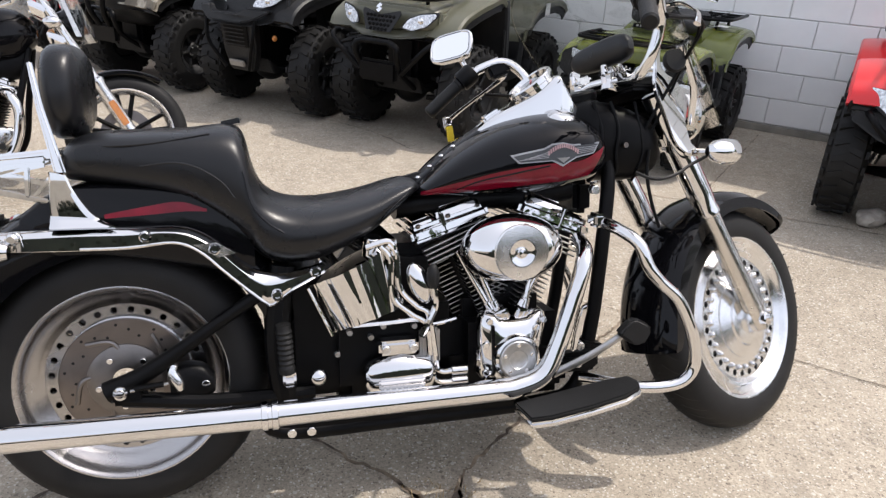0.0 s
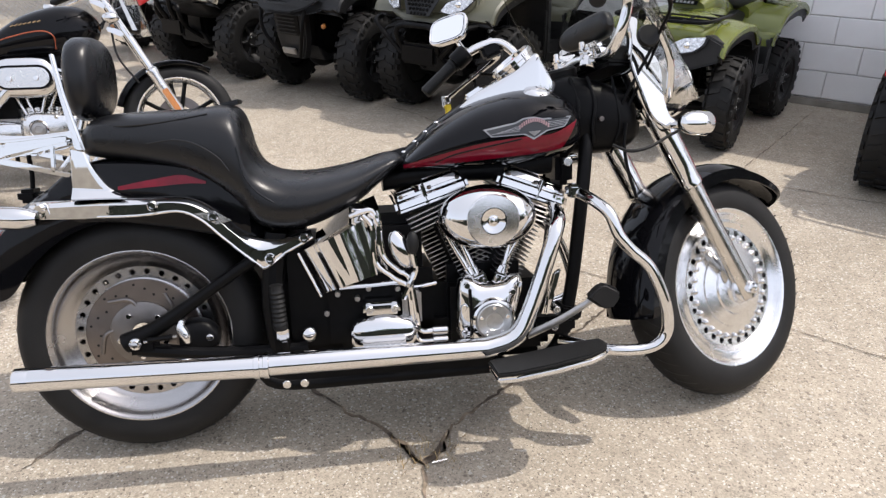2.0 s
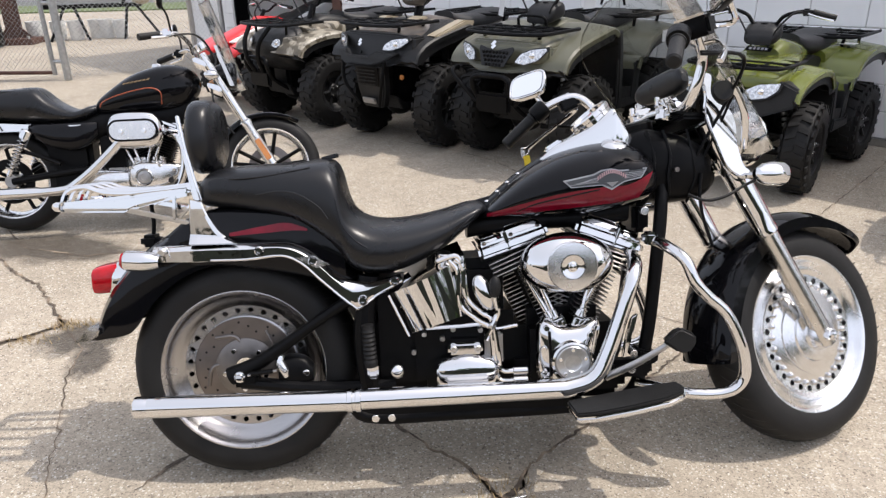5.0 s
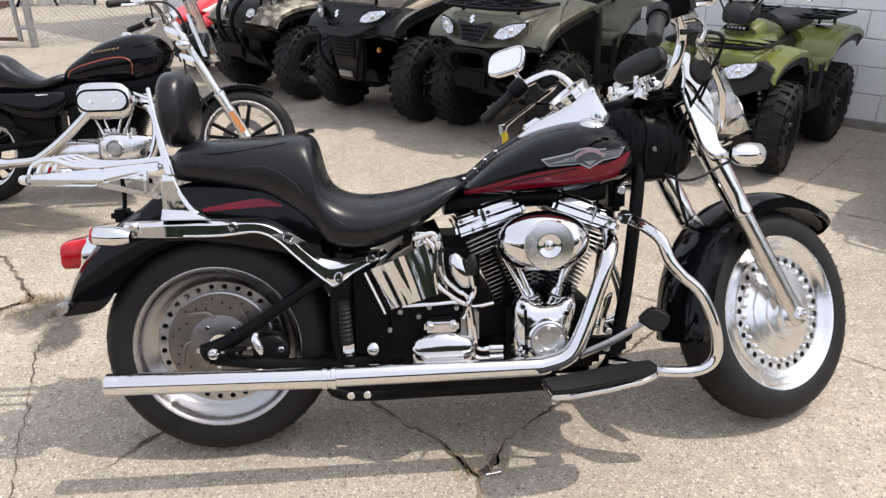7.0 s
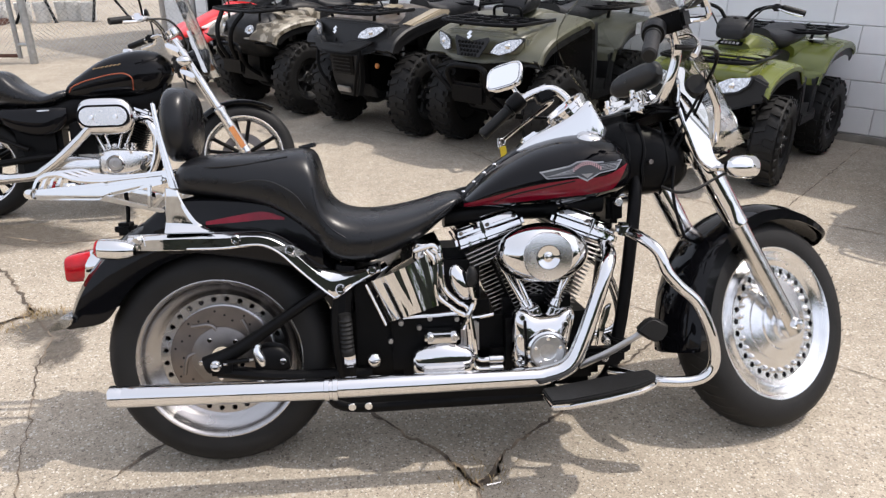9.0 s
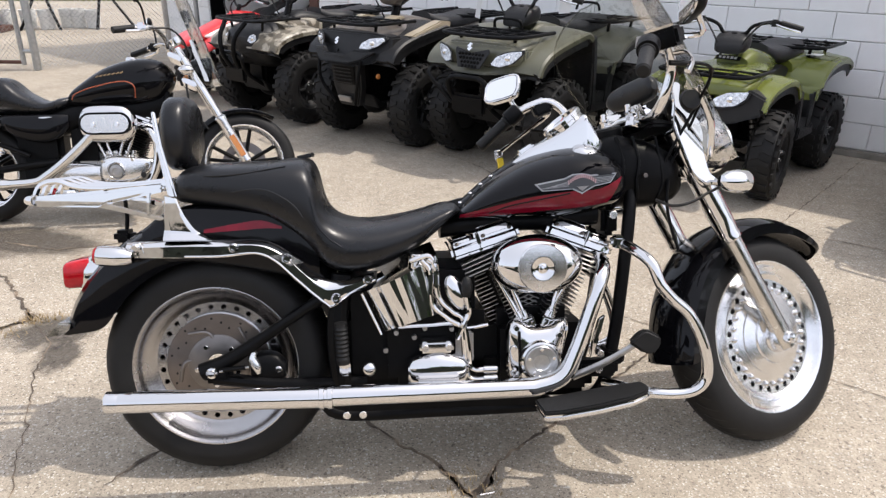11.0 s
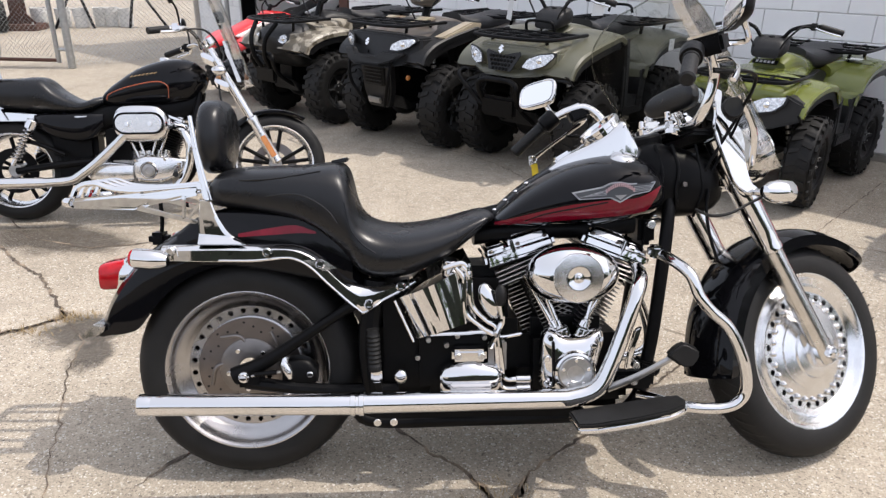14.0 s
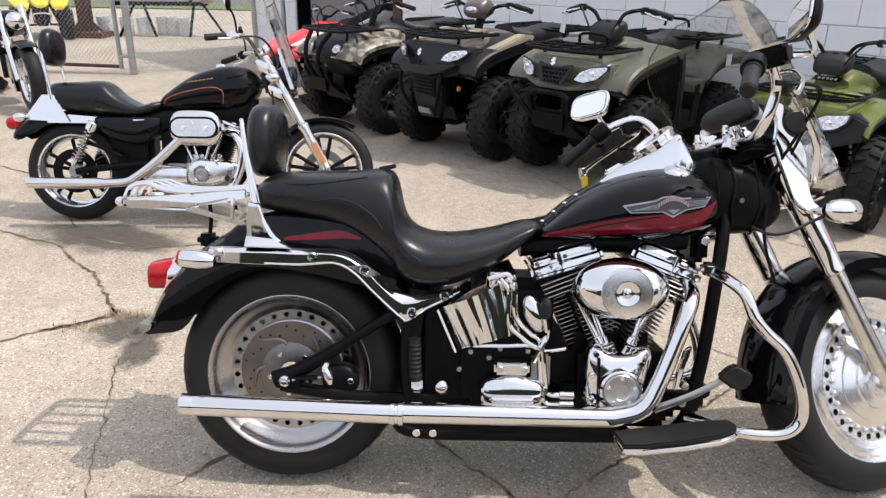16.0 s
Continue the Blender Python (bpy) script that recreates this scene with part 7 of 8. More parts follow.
    part("air_inset", plate(arc(0.68, 0.580, 0.052, 90, 270, 10) + arc(0.84, 0.580, 0.052, -90, 90, 10), -0.243, -0.232, 0.003), M["alu"], ac)
    for x in (0.695, 0.825):
        part("inset_bolt", cyl((x, -0.240, 0.575), (x, -0.252, 0.575), 0.014, 12), CH, ac)
    # exhausts
    for k, (yo, zo) in enumerate(((-0.20, 0.0),)):
        e = part("exhaust", tube([(0.76, -0.12, 0.55), (0.70, yo, 0.54), (0.62, yo, 0.468 + zo), (0.50, yo, 0.362 + zo), (0.40, yo, 0.288 + zo), (0.33, yo, 0.252 + zo), (0.18, yo, 0.242 + zo)], 0.028, 16), CH, b, "bent chrome exhaust pipe")
        part("muffler", revolve([(0.028, 0), (0.034, 0.04), (0.034, 0.45), (0.030, 0.455), (0.028, 0.35), (0, 0.35)], (0.20, yo, 0.242 + zo), (-1, 0, 0), 24), CH, e, "chrome muffler")
    part("exhaust", tube([(0.93, -0.10, 0.545), (0.985, -0.17, 0.535), (1.022, -0.20, 0.49), (1.032, -0.205, 0.43), (1.022, -0.205, 0.35), (0.995, -0.205, 0.275), (0.955, -0.205, 0.218), (0.88, -0.20, 0.185), (0.60, -0.20, 0.180)], 0.024, 16), CH, b, "bent chrome front exhaust pipe")
    # frame, swing arm, shocks
    part("torque_arm", tube([(0.06, -0.12, 0.492), (0.18, -0.125, 0.450), (0.29, -0.125, 0.400)], 0.013, 8), SB, b)
    for sd in (1, -1):
        part("swing_arm", tube([(0.0, sd * 0.11, 0.306), (0.24, sd * 0.12, 0.34), (0.46, sd * 0.10, 0.36)], 0.022, 10), SB, b)
        sh = part("shock", cyl((0.0, sd * 0.155, 0.345), (0.135, sd * 0.14, 0.60), 0.014, 12), CH, b, "chrome rear shock")
        for i in range(9):
            f = 0.16 + i * 0.075
            p = Vector((0.0, sd * 0.155, 0.345)).lerp(Vector((0.135, sd * 0.14, 0.60)), f)
            part("coil", revolve([(0.022, -0.006), (0.033, 0), (0.022, 0.006)], p, (0.135, 0, 0.255), 16), CH, sh)
        part("shock_cap", cyl((0.112, sd * 0.142, 0.555), (0.138, sd * 0.14, 0.605), 0.034, 16), CH, sh)
        part("fender_strut", plate([(-0.16, 0.60), (0.16, 0.60), (0.18, 0.635), (-0.14, 0.66)], sd * 0.095, sd * 0.108, 0.004), CH, b, "chrome fender rail")
        part("down_tube", tube([(1.08, sd * 0.04, 0.76), (1.02, sd * 0.10, 0.5), (0.96, sd * 0.12, 0.25), (0.80, sd * 0.12, 0.17), (0.40, sd * 0.12, 0.18)], 0.017, 10), SB, b)
        part("foot_peg", cyl((0.92, sd * 0.14, 0.27), (0.95, sd * 0.25, 0.28), 0.016, 12), M["grip"], b)
    part("kick_stand", tube([(0.55, 0.12, 0.18), (0.50, 0.22, 0.09), (0.47, 0.31, 0.076)], 0.013, 8), SB, b)
    part("belt_guard", plate([(0.02, 0.40), (0.40, 0.44), (0.40, 0.37), (0.02, 0.33)], 0.09, 0.12, 0.01), SB, b)
    part("tail_lamp", body([(-0.44, 0, 0.565, 0.625, 0.04, 3), (-0.42, 0, 0.555, 0.635, 0.048, 3), (-0.375, 0, 0.56, 0.64, 0.05, 3)]), M["red_lens"], b, "red tail lamp")
    for sd in (1, -1):
        part("rear_signal", ball((-0.30, sd * 0.14, 0.63), (0.04, 0.028, 0.028), 16), CH, b, "chrome turn signal")
    # front end
    a0, a1 = Vector((1.150, 0, 1.0)), Vector((1.510, 0, 0.330))
    d = (a1 - a0).normalized()
    for sd in (1, -1):
        y = Vector((0, sd * 0.095, 0))
        fk = part("fork_leg", cyl(a0 + y, a0 + y + d * 0.50, 0.0245, 18), CH, b, "chrome fork tube", xs)
        part("fork_slider", revolve([(0.026, 0), (0.038, 0.01), (0.038, 0.03), (0.033, 0.05), (0.033, 0.31), (0.0, 0.325)], a0 + y + d * 0.455, d, 18), M["alu"], fk, "", xs)
        part("reflector", rbox(a0 + y + d * 0.66 + Vector((0.0, sd * 0.034, 0)), (0.034, 0.008, 0.14), 0.003, pose(0, 0, 0, 0, -28.3, 0)), M["amber"], fk, "amber side reflector", xs)
        part("front_signal", ball((1.20, sd * 0.20, 0.86), (0.045, 0.03, 0.03), 16), M["amber"] if sd > 0 else CH, b, "round turn signal", xs)
    xs, xw = xs @ Matrix.Translation((-0.06, 0, 0)), xs
    for z, x in ((0.95, 1.20), (0.80, 1.27)):
        part("triple_clamp", rbox((x, 0, z), (0.09, 0.25, 0.03), 0.008, pose(0, 0, 0, 0, 25, 0)), CH, b, "", xs)
    part("headlight", revolve([(0, -0.10), (0.05, -0.085), (0.075, -0.04), (0.08, 0.03), (0.083, 0.04), (0.07, 0.05), (0, 0.055)], (1.35, 0, 0.88), (1, 0, -0.05), 28), BK, b, "black headlight bucket", xs)
    bar = [(1.16, 0.0, 1.01), (1.16, 0.08, 1.01), (1.15, 0.16, 1.05), (1.10, 0.26, 1.085), (0.99, 0.36, 1.06), (0.93, 0.40, 1.045)]
    hb = part("handlebar", tube(mirror_y(bar[::-1]) + bar[1:], 0.0125, 10), M["chrome_dull"], b, "low handlebar", xs)
    for sd in (1, -1):
        part("grip", tube([(0.91, sd * 0.41, 1.04), (1.01, sd * 0.345, 1.066)], 0.019, 12, 1, None, False), M["grip"], hb, "", xs)
        part("switch_housing", rbox((1.045, sd * 0.32, 1.075), (0.055, 0.05, 0.05), 0.012), CH if sd < 0 else SB, hb, "", xs)
        part("lever", tube([(1.08, sd * 0.30, 1.075), (1.06, sd * 0.37, 1.05), (0.98, sd * 0.44, 1.03)], 0.008, 8), CH, hb, "", xs)
        part("mirror_stem", tube([(1.07, sd * 0.30, 1.09), (1.06, sd * 0.34, 1.17), (1.04, sd * 0.38, 1.21)], 0.006, 8), SB, hb, "", xs)
        part("mirror", ball((1.03, sd * 0.39, 1.235), (0.018, 0.065, 0.04), 20), SB, hb, "black mirror shell", xs)
        part("mirror_glass", ball((1.022, sd * 0.39, 1.235), (0.014, 0.058, 0.034), 20), M["mirror"], hb, "", xs)
    part("gauge", revolve([(0, -0.03), (0.04, -0.025), (0.045, 0.01), (0.04, 0.014), (0, 0.012)], (1.20, 0, 1.06), (-0.5, 0, 0.86), 24), CH, b, "", xs)
    for ln in ([(1.06, -0.30, 1.07), (1.20, -0.24, 1.08), (1.27, -0.12, 0.98), (1.20, -0.07, 0.82)], [(1.06, 0.30, 1.07), (1.20, 0.24, 1.10), (1.28, 0.10, 0.98), (1.12, 0.08, 0.80)], [(1.25, -0.10, 0.80), (1.27, -0.13, 0.66), (1.36, -0.11, 0.52)]):
        part("cable", tube(ln, 0.006, 6), M["plastic"], b, "", xs)
    xs = xw
    bm = bmesh.new()
    rows = []
    for i in range(11):
        f = i / 10
        hw = 0.14 + 0.09 * math.sin(f * 1.9)
        rows.append([(1.40 - 0.19 * f - 0.07 * (2 * j / 12 - 1) ** 2, hw * (2 * j / 12 - 1), 0.80 + 0.56 * f) for j in range(13)])
    rings(bm, rows, closed=False)
    bmesh.ops.solidify(bm, geom=list(bm.faces), thickness=0.005)
    ws = part("windshield", bm, M["clear"], b, "clear windshield", xs)
    part("shield_edge", tube([r[0] for r in rows] + rows[-1][1:-1] + [r[-1] for r in rows][::-1], 0.005, 6, 1), M["clear"], ws, "", xs)
    for sd in (1, -1):
        part("shield_strip", plate([(1.30, 0.80), (1.325, 0.80), (1.25, 1.04), (1.225, 1.04)], sd * 0.15, sd * 0.158, 0.002), M["chrome_dull"], ws, "", xs)
    for sd in (1, -1):
        part("side_plate", plate([(-0.28, 0.618), (-0.27, 0.645), (-0.17, 0.767), (-0.095, 0.767), (-0.015, 0.605)], sd * 0.115, sd * 0.123, 0.003), CH, b, "chrome backrest side plate")
        part("upright", tube([(-0.11, sd * 0.118, 0.74), (-0.14, sd * 0.11, 0.90), (-0.16, sd * 0.10, 1.03)], 0.009, 8), CH, b, "chrome backrest upright")
    part("backrest_pad", body([(-0.19, 0, 0.98, 1.11, 0.07, 2.6), (-0.17, 0, 0.945, 1.155, 0.105, 2.6), (-0.14, 0, 0.94, 1.165, 0.115, 2.6), (-0.11, 0, 0.945, 1.15, 0.105, 2.6), (-0.095, 0, 0.98, 1.11, 0.07, 2.6)]), M["leather"], b, "padded black backrest")
    part("pedal_case", rbox((0.33, 0, 0.30), (0.24, 0.20, 0.18), 0.03), SB, b)
    part("frame_cover", body([(0.10, 0, 0.55, 0.66, 0.08, 3), (0.40, 0, 0.50, 0.67, 0.10, 3), (0.62, 0, 0.56, 0.71, 0.085, 3), (0.90, 0, 0.58, 0.72, 0.08, 3), (1.06, 0, 0.62, 0.78, 0.06, 3)]), SB, b)
    part("intake_cover", rbox((0.60, 0, 0.45), (0.18, 0.20, 0.26), 0.03), SB, b)
    part("battery_box", rbox((0.32, 0, 0.47), (0.28, 0.16, 0.22), 0.03), SB, b)
    return b


small_motorcycle()


def parked_tourer():
    """A third motorcycle, of which mostly the front wheel comes into view."""
    b = thing("motorcycle", Matrix.Translation((-4.59, 6.12, 0)) @ pose(0, 0, 0, 0, 0, -48), "black touring motorcycle with chrome forks and spoked wheels", "motorcycle", "motorcycles")
    CH, BK = M["chrome"], M["gloss_black"]
    w = part("wheel", tyre_bm((0, 0, 0.31), 0.31, 0.21, 0.07, 40), M["rubber"], b)
    part("rim", revolve([(0.215, -0.05), (0.20, -0.056), (0.185, -0.03), (0.18, 0), (0.185, 0.03), (0.20, 0.056), (0.215, 0.05)], (0, 0, 0.31), (0, 1, 0), 40), CH, w)
    for i in range(16):
        a = 2 * math.pi * i / 16
        part("spoke", tube([(0.04 * math.cos(a + 0.3), 0, 0.31 + 0.04 * math.sin(a + 0.3)), (0.19 * math.cos(a), 0, 0.31 + 0.19 * math.sin(a))], 0.003, 5, 1, None, False), CH, w)
    part("rear_fender", fender((0, 0, 0.31), [(175, 0.36, 0.30, 0.09), (140, 0.365, 0.30, 0.095), (90, 0.365, 0.30, 0.095), (40, 0.365, 0.30, 0.095)]), BK, b)
    part("backrest_pad", body([(0.06, 0, 0.80, 0.98, 0.09, 2.6), (0.09, 0, 0.76, 1.02, 0.12, 2.6), (0.13, 0, 0.76, 1.02, 0.12, 2.6), (0.15, 0, 0.80, 0.98, 0.09, 2.6)]), M["leather"], b, "padded black backrest")
    for sd in (1, -1):
        part("upright", tube([(0.08, sd * 0.12, 0.62), (0.09, sd * 0.11, 0.80), (0.08, sd * 0.09, 0.92)], 0.010, 8), CH, b)
        part("saddle_bag", rbox((0.0, sd * 0.22, 0.50), (0.42, 0.16, 0.22), 0.04), CH if sd > 0 else BK, b)
        part("swing_arm", tube([(0, sd * 0.09, 0.31), (0.5, sd * 0.1, 0.34)], 0.022, 8, 1, None, False), BK, b)
    part("seat", body([(0.16, 0, 0.66, 0.80, 0.12, 3), (0.4, 0, 0.62, 0.78, 0.16, 3), (0.6, 0, 0.60, 0.70, 0.15, 3), (0.8, 0, 0.64, 0.76, 0.10, 3)]), M["leather"], b)
    part("fuel_tank", body([(0.8, 0, 0.66, 0.74, 0.08, 2.4), (0.95, 0, 0.64, 0.86, 0.15, 2.4), (1.15, 0, 0.66, 0.90, 0.16, 2.4), (1.28, 0, 0.72, 0.84, 0.08, 2.4)]), BK, b)
    part("engine", rbox((0.9, 0, 0.38), (0.5, 0.26, 0.34), 0.06), CH, b)
    part("front_wheel", tyre_bm((1.6, 0, 0.31), 0.31, 0.21, 0.065, 40), M["rubber"], b)
    for sd in (1, -1):
        part("fork_leg", cyl((1.25, sd * 0.1, 0.95), (1.6, sd * 0.1, 0.31), 0.028, 14), CH, b)
    part("front_fender", fender((1.6, 0, 0.31), [(205, 0.37, 0.27, 0.085), (180, 0.365, 0.28, 0.09), (140, 0.36, 0.29, 0.09), (100, 0.355, 0.30, 0.088), (60, 0.36, 0.33, 0.07)]), BK, b, "black front fender")
    part("front_rim", revolve([(0.215, -0.05), (0.20, -0.056), (0.185, -0.03), (0.18, 0), (0.185, 0.03), (0.20, 0.056), (0.215, 0.05)], (1.6, 0, 0.31), (0, 1, 0), 40), CH, b)
    part("front_hub", cyl((1.6, -0.06, 0.31), (1.6, 0.06, 0.31), 0.04, 20), CH, b)
    for i in range(20):
        a = 2 * math.pi * i / 20
        part("front_spoke", tube([(1.6 + 0.04 * math.cos(a + 0.4), 0, 0.31 + 0.04 * math.sin(a + 0.4)), (1.6 + 0.19 * math.cos(a), 0, 0.31 + 0.19 * math.sin(a))], 0.003, 5, 1, None, False), CH, b)
    part("headlight", ball((1.42, 0, 0.82), (0.09, 0.08, 0.08), 20), CH, b)
    part("fork_bag", body([(1.10, -0.16, 0.70, 0.78, 0.05, 3), (1.16, -0.16, 0.66, 0.82, 0.07, 3), (1.27, -0.16, 0.66, 0.82, 0.07, 3), (1.32, -0.16, 0.70, 0.78, 0.05, 3)]), M["leather"], b)
    part("handlebar", tube([(0.98, -0.4, 1.02), (1.15, -0.25, 1.12), (1.22, 0, 1.02), (1.15, 0.25, 1.12), (0.98, 0.4, 1.02)], 0.013, 8), CH, b)
    part("kick_stand", tube([(0.7, 0.13, 0.25), (0.66, 0.25, 0.012)], 0.014, 8, 1, None, False), BK, b)


parked_tourer()


def sport_quad(m, paint, label, word=""):
    """A sport quad with plastic panels in one colour and white."""
    RED = M[paint]
    word = word or paint
    q = thing("quad_bike", m, label, "quad bike", "parked quad bikes")
    R = 0.27
    for sd in (1, -1):
        atv_wheel(q, 0, sd * 0.42, R, 0.18, sd, "alu_dirty")
        atv_wheel(q, -1.1, sd * 0.40, R, 0.24, sd, "alu_dirty")
        part("front_fender", body([(-0.34, sd * 0.30, 0.60, 0.66, 0.10, 3), (-0.15, sd * 0.32, 0.66, 0.73, 0.15, 3), (0.06, sd * 0.32, 0.66, 0.72, 0.16, 3), (0.24, sd * 0.30, 0.58, 0.66, 0.13, 3), (0.30, sd * 0.28, 0.54, 0.60, 0.08, 3)]), RED, q, word + " front fender")
        part("rear_fender", body([(-1.35, sd * 0.28, 0.66, 0.74, 0.12, 3), (-1.1, sd * 0.30, 0.68, 0.76, 0.16, 3), (-0.8, sd * 0.24, 0.58, 0.70, 0.12, 3)]), RED, q, word + " rear fender")
        part("shock_absorber", cyl((0, sd * 0.28, 0.28), (-0.05, sd * 0.16, 0.62), 0.032, 12), M["satin_black"], q)
        part("suspension_arm", tube([(0, sd * 0.1, 0.27), (0, sd * 0.36, 0.26)], 0.018, 8, 1, None, False), M["satin_black"], q)
        part("white_panel", plate([(0.20, 0.70), (-0.25, 0.86), (-0.42, 0.84), (-0.30, 0.74), (0.10, 0.66)], sd * 0.12, sd * 0.20, 0.012), M["white"], q, "white side panel")
    part("hood", body([(-0.5, 0, 0.72, 0.86, 0.10, 3), (-0.25, 0, 0.72, 0.89, 0.14, 3), (0.05, 0, 0.66, 0.80, 0.15, 3), (0.32, 0, 0.60, 0.68, 0.12, 3), (0.40, 0, 0.58, 0.63, 0.07, 3)]), RED, q, "coloured nose panel")
    part("tank_panel", body([(-0.62, 0, 0.74, 0.87, 0.10, 3), (-0.5, 0, 0.74, 0.91, 0.13, 3), (-0.3, 0, 0.80, 0.93, 0.12, 3), (-0.22, 0, 0.82, 0.89, 0.08, 3)]), RED, q)
    part("seat", body([(-1.3, 0, 0.76, 0.82, 0.08, 3), (-1.1, 0, 0.74, 0.84, 0.12, 3), (-0.7, 0, 0.72, 0.82, 0.11, 3), (-0.55, 0, 0.76, 0.86, 0.07, 3)]), M["seat_vinyl"], q)
    part("engine", rbox((-0.5, 0, 0.42), (0.5, 0.28, 0.4), 0.05), M["satin_black"], q)
    part("frame", tube([(0.30, 0, 0.40), (0.1, 0, 0.30), (-0.9, 0, 0.30)], 0.05, 8), M["satin_black"], q)
    part("bumper", tube([(0.25, -0.12, 0.36), (0.42, -0.12, 0.48), (0.42, 0.12, 0.48), (0.25, 0.12, 0.36)], 0.014, 8), M["alu"], q)
    bar = part("handlebar", tube([(-0.48, -0.38, 1.02), (-0.42, -0.2, 1.05), (-0.38, -0.08, 0.98), (-0.38, 0.08, 0.98), (-0.42, 0.2, 1.05), (-0.48, 0.38, 1.02)], 0.012, 8), M["satin_black"], q)
    for sd in (1, -1):
        part("grip", tube([(-0.485, sd * 0.40, 1.02), (-0.455, sd * 0.28, 1.035)], 0.019, 10, 1, None, False), M["grip"], bar)
        part("brake_lever", tube([(-0.43, sd * 0.22, 1.05), (-0.40, sd * 0.30, 1.04), (-0.43, sd * 0.39, 1.02)], 0.008, 6), M["alu"], bar)
        part("lever_perch", rbox((-0.44, sd * 0.235, 1.05), (0.05, 0.045, 0.05), 0.01), M["alu_dirty"], bar)
        part("cable", tube([(-0.42, sd * 0.21, 1.06), (-0.30, sd * 0.14, 1.10), (-0.22, sd * 0.06, 0.98), (-0.28, sd * 0.02, 0.84)], 0.008, 6), M["plastic"], bar)
    part("steering_column", cyl((-0.25, 0, 0.78), (-0.38, 0, 0.99), 0.022, 12), M["satin_black"], q)


sport_quad(pose(-1.12, 5.55, 0, 0, 0, -138) @ Matrix.Scale(0.88, 4), "red", "red and white sport quad bike with black tyres")
sport_quad(WALL @ pose(-6.55, 0.15, 0, 0, 0, -95) @ Matrix.Scale(0.92, 4), "plastic", "black and white sport quad bike standing in the open doorway", "black")
sport_quad(pose(-6.7, 11.0, 0, 0, 0, -60) @ Matrix.Scale(0.95, 4), "yellow", "yellow sport quad bike parked beyond the fence")


# ---- beyond the fence ----
def bucket(x, y, s=1.0):
    b = thing("bucket", pose(x, y, 0) @ Matrix.Scale(s, 4), "white plastic pail standing on the ground", "bucket", "pails beyond the fence")
    part("pail", revolve([(0, 0), (0.125, 0), (0.13, 0.01), (0.148, 0.34), (0.155, 0.345), (0.155, 0.36), (0.142, 0.36), (0.125, 0.02), (0, 0.02)], (0, 0, 0), (0, 0, 1), 28), M["bucket"], b)
    for z in (0.29, 0.31):
        part("rib", revolve([(0.146, z), (0.153, z + 0.004), (0.147, z + 0.008)], (0, 0, 0), (0, 0, 1), 28), M["bucket"], b)
    part("bail", tube([(-0.15, 0, 0.32), (-0.1, -0.14, 0.25), (0.0, -0.17, 0.22), (0.1, -0.14, 0.25), (0.15, 0, 0.32)], 0.004, 6), M["galv"], b, "wire bail")


for _x, _y, _s in ((-6.12, 12.05, 0.92), (-5.72, 12.1, 0.9), (-5.36, 12.0, 0.92), (-5.12, 12.3, 0.9), (-4.93, 12.28, 0.9), (-4.64, 12.2, 0.88)):
    bucket(_x, _y, _s)


def steel_column():
    b = thing("steel_column", pose(-6.25, 11.6, 0), "rusty brown steel column on a base plate", "column")
    bm = rbox((0, -0.09, 1.6), (0.20, 0.015, 3.2), 0.003)
    rbox((0, 0.09, 1.6), (0.20, 0.015, 3.2), 0.003, None, bm)
    rbox((0, 0, 1.6), (0.015, 0.18, 3.2), 0.003, None, bm)
    part("shaft", bm, M["rust"], b)
    part("base_plate", rbox((0, 0, 0.05), (0.75, 0.5, 0.10), 0.015), M["rust"], b)
    for sx in (1, -1):
        part("gusset", plate([(sx * 0.1, 0.1), (sx * 0.3, 0.1), (sx * 0.1, 0.3)], -0.01, 0.01), M["rust"], b)
        for sy in (1, -1):
            part("anchor_bolt", cyl((sx * 0.3, sy * 0.18, 0.10), (sx * 0.3, sy * 0.18, 0.14), 0.02, 8), M["galv"], b)


steel_column()


def work_table():
    b = thing("work_stand", pose(-5.0, 11.95, 0, 0, 0, 8), "dark steel work stand with splayed legs", "work stand")
    part("beam", rbox((0, 0, 0.58), (1.7, 0.12, 0.07), 0.008), M["satin_black"], b)
    part("upper_frame", tube([(-0.75, 0, 0.6), (-0.75, 0, 1.25), (0.55, 0, 1.25), (0.55, 0, 0.6)], 0.035, 6, 1, None, False), M["satin_black"], b)
    part("panel", rbox((-0.1, 0.02, 0.92), (1.25, 0.02, 0.58), 0.004), M["galv"], b, "grey sheet panel")
    for x0, x1 in ((-0.45, -0.75), (0.75, 1.1), (-0.3, -0.1), (0.6, 0.5)):
        part("leg", tube([(x0, 0, 0.58), (x1, -0.12 if x0 < 0.7 else 0.1, 0.0)], 0.026, 6, 1, None, False), M["satin_black"], b)
    part("rag", ball((0.85, -0.02, 0.66), (0.16, 0.12, 0.08), 14), M["tan"], b, "crumpled tan cloth")


work_table()


def stone():
    bm = bmesh.new()
    bmesh.ops.create_icosphere(bm, subdivisions=3, radius=1.0)
    for v in bm.verts:
        n = v.co.normalized()
        k = 1 + 0.22 * noise.noise(n * 1.7) + 0.12 * noise.noise(n * 4.3)
        v.co = Vector((n.x * 0.085 * k, n.y * 0.065 * k, n.z * 0.05 * k + 0.045))
    return single("stone", bm, M["stone"], "rough grey stone lying on the concrete", "stone", m=pose(3.37, 1.235, 0, 0, 0, 20))


stone()


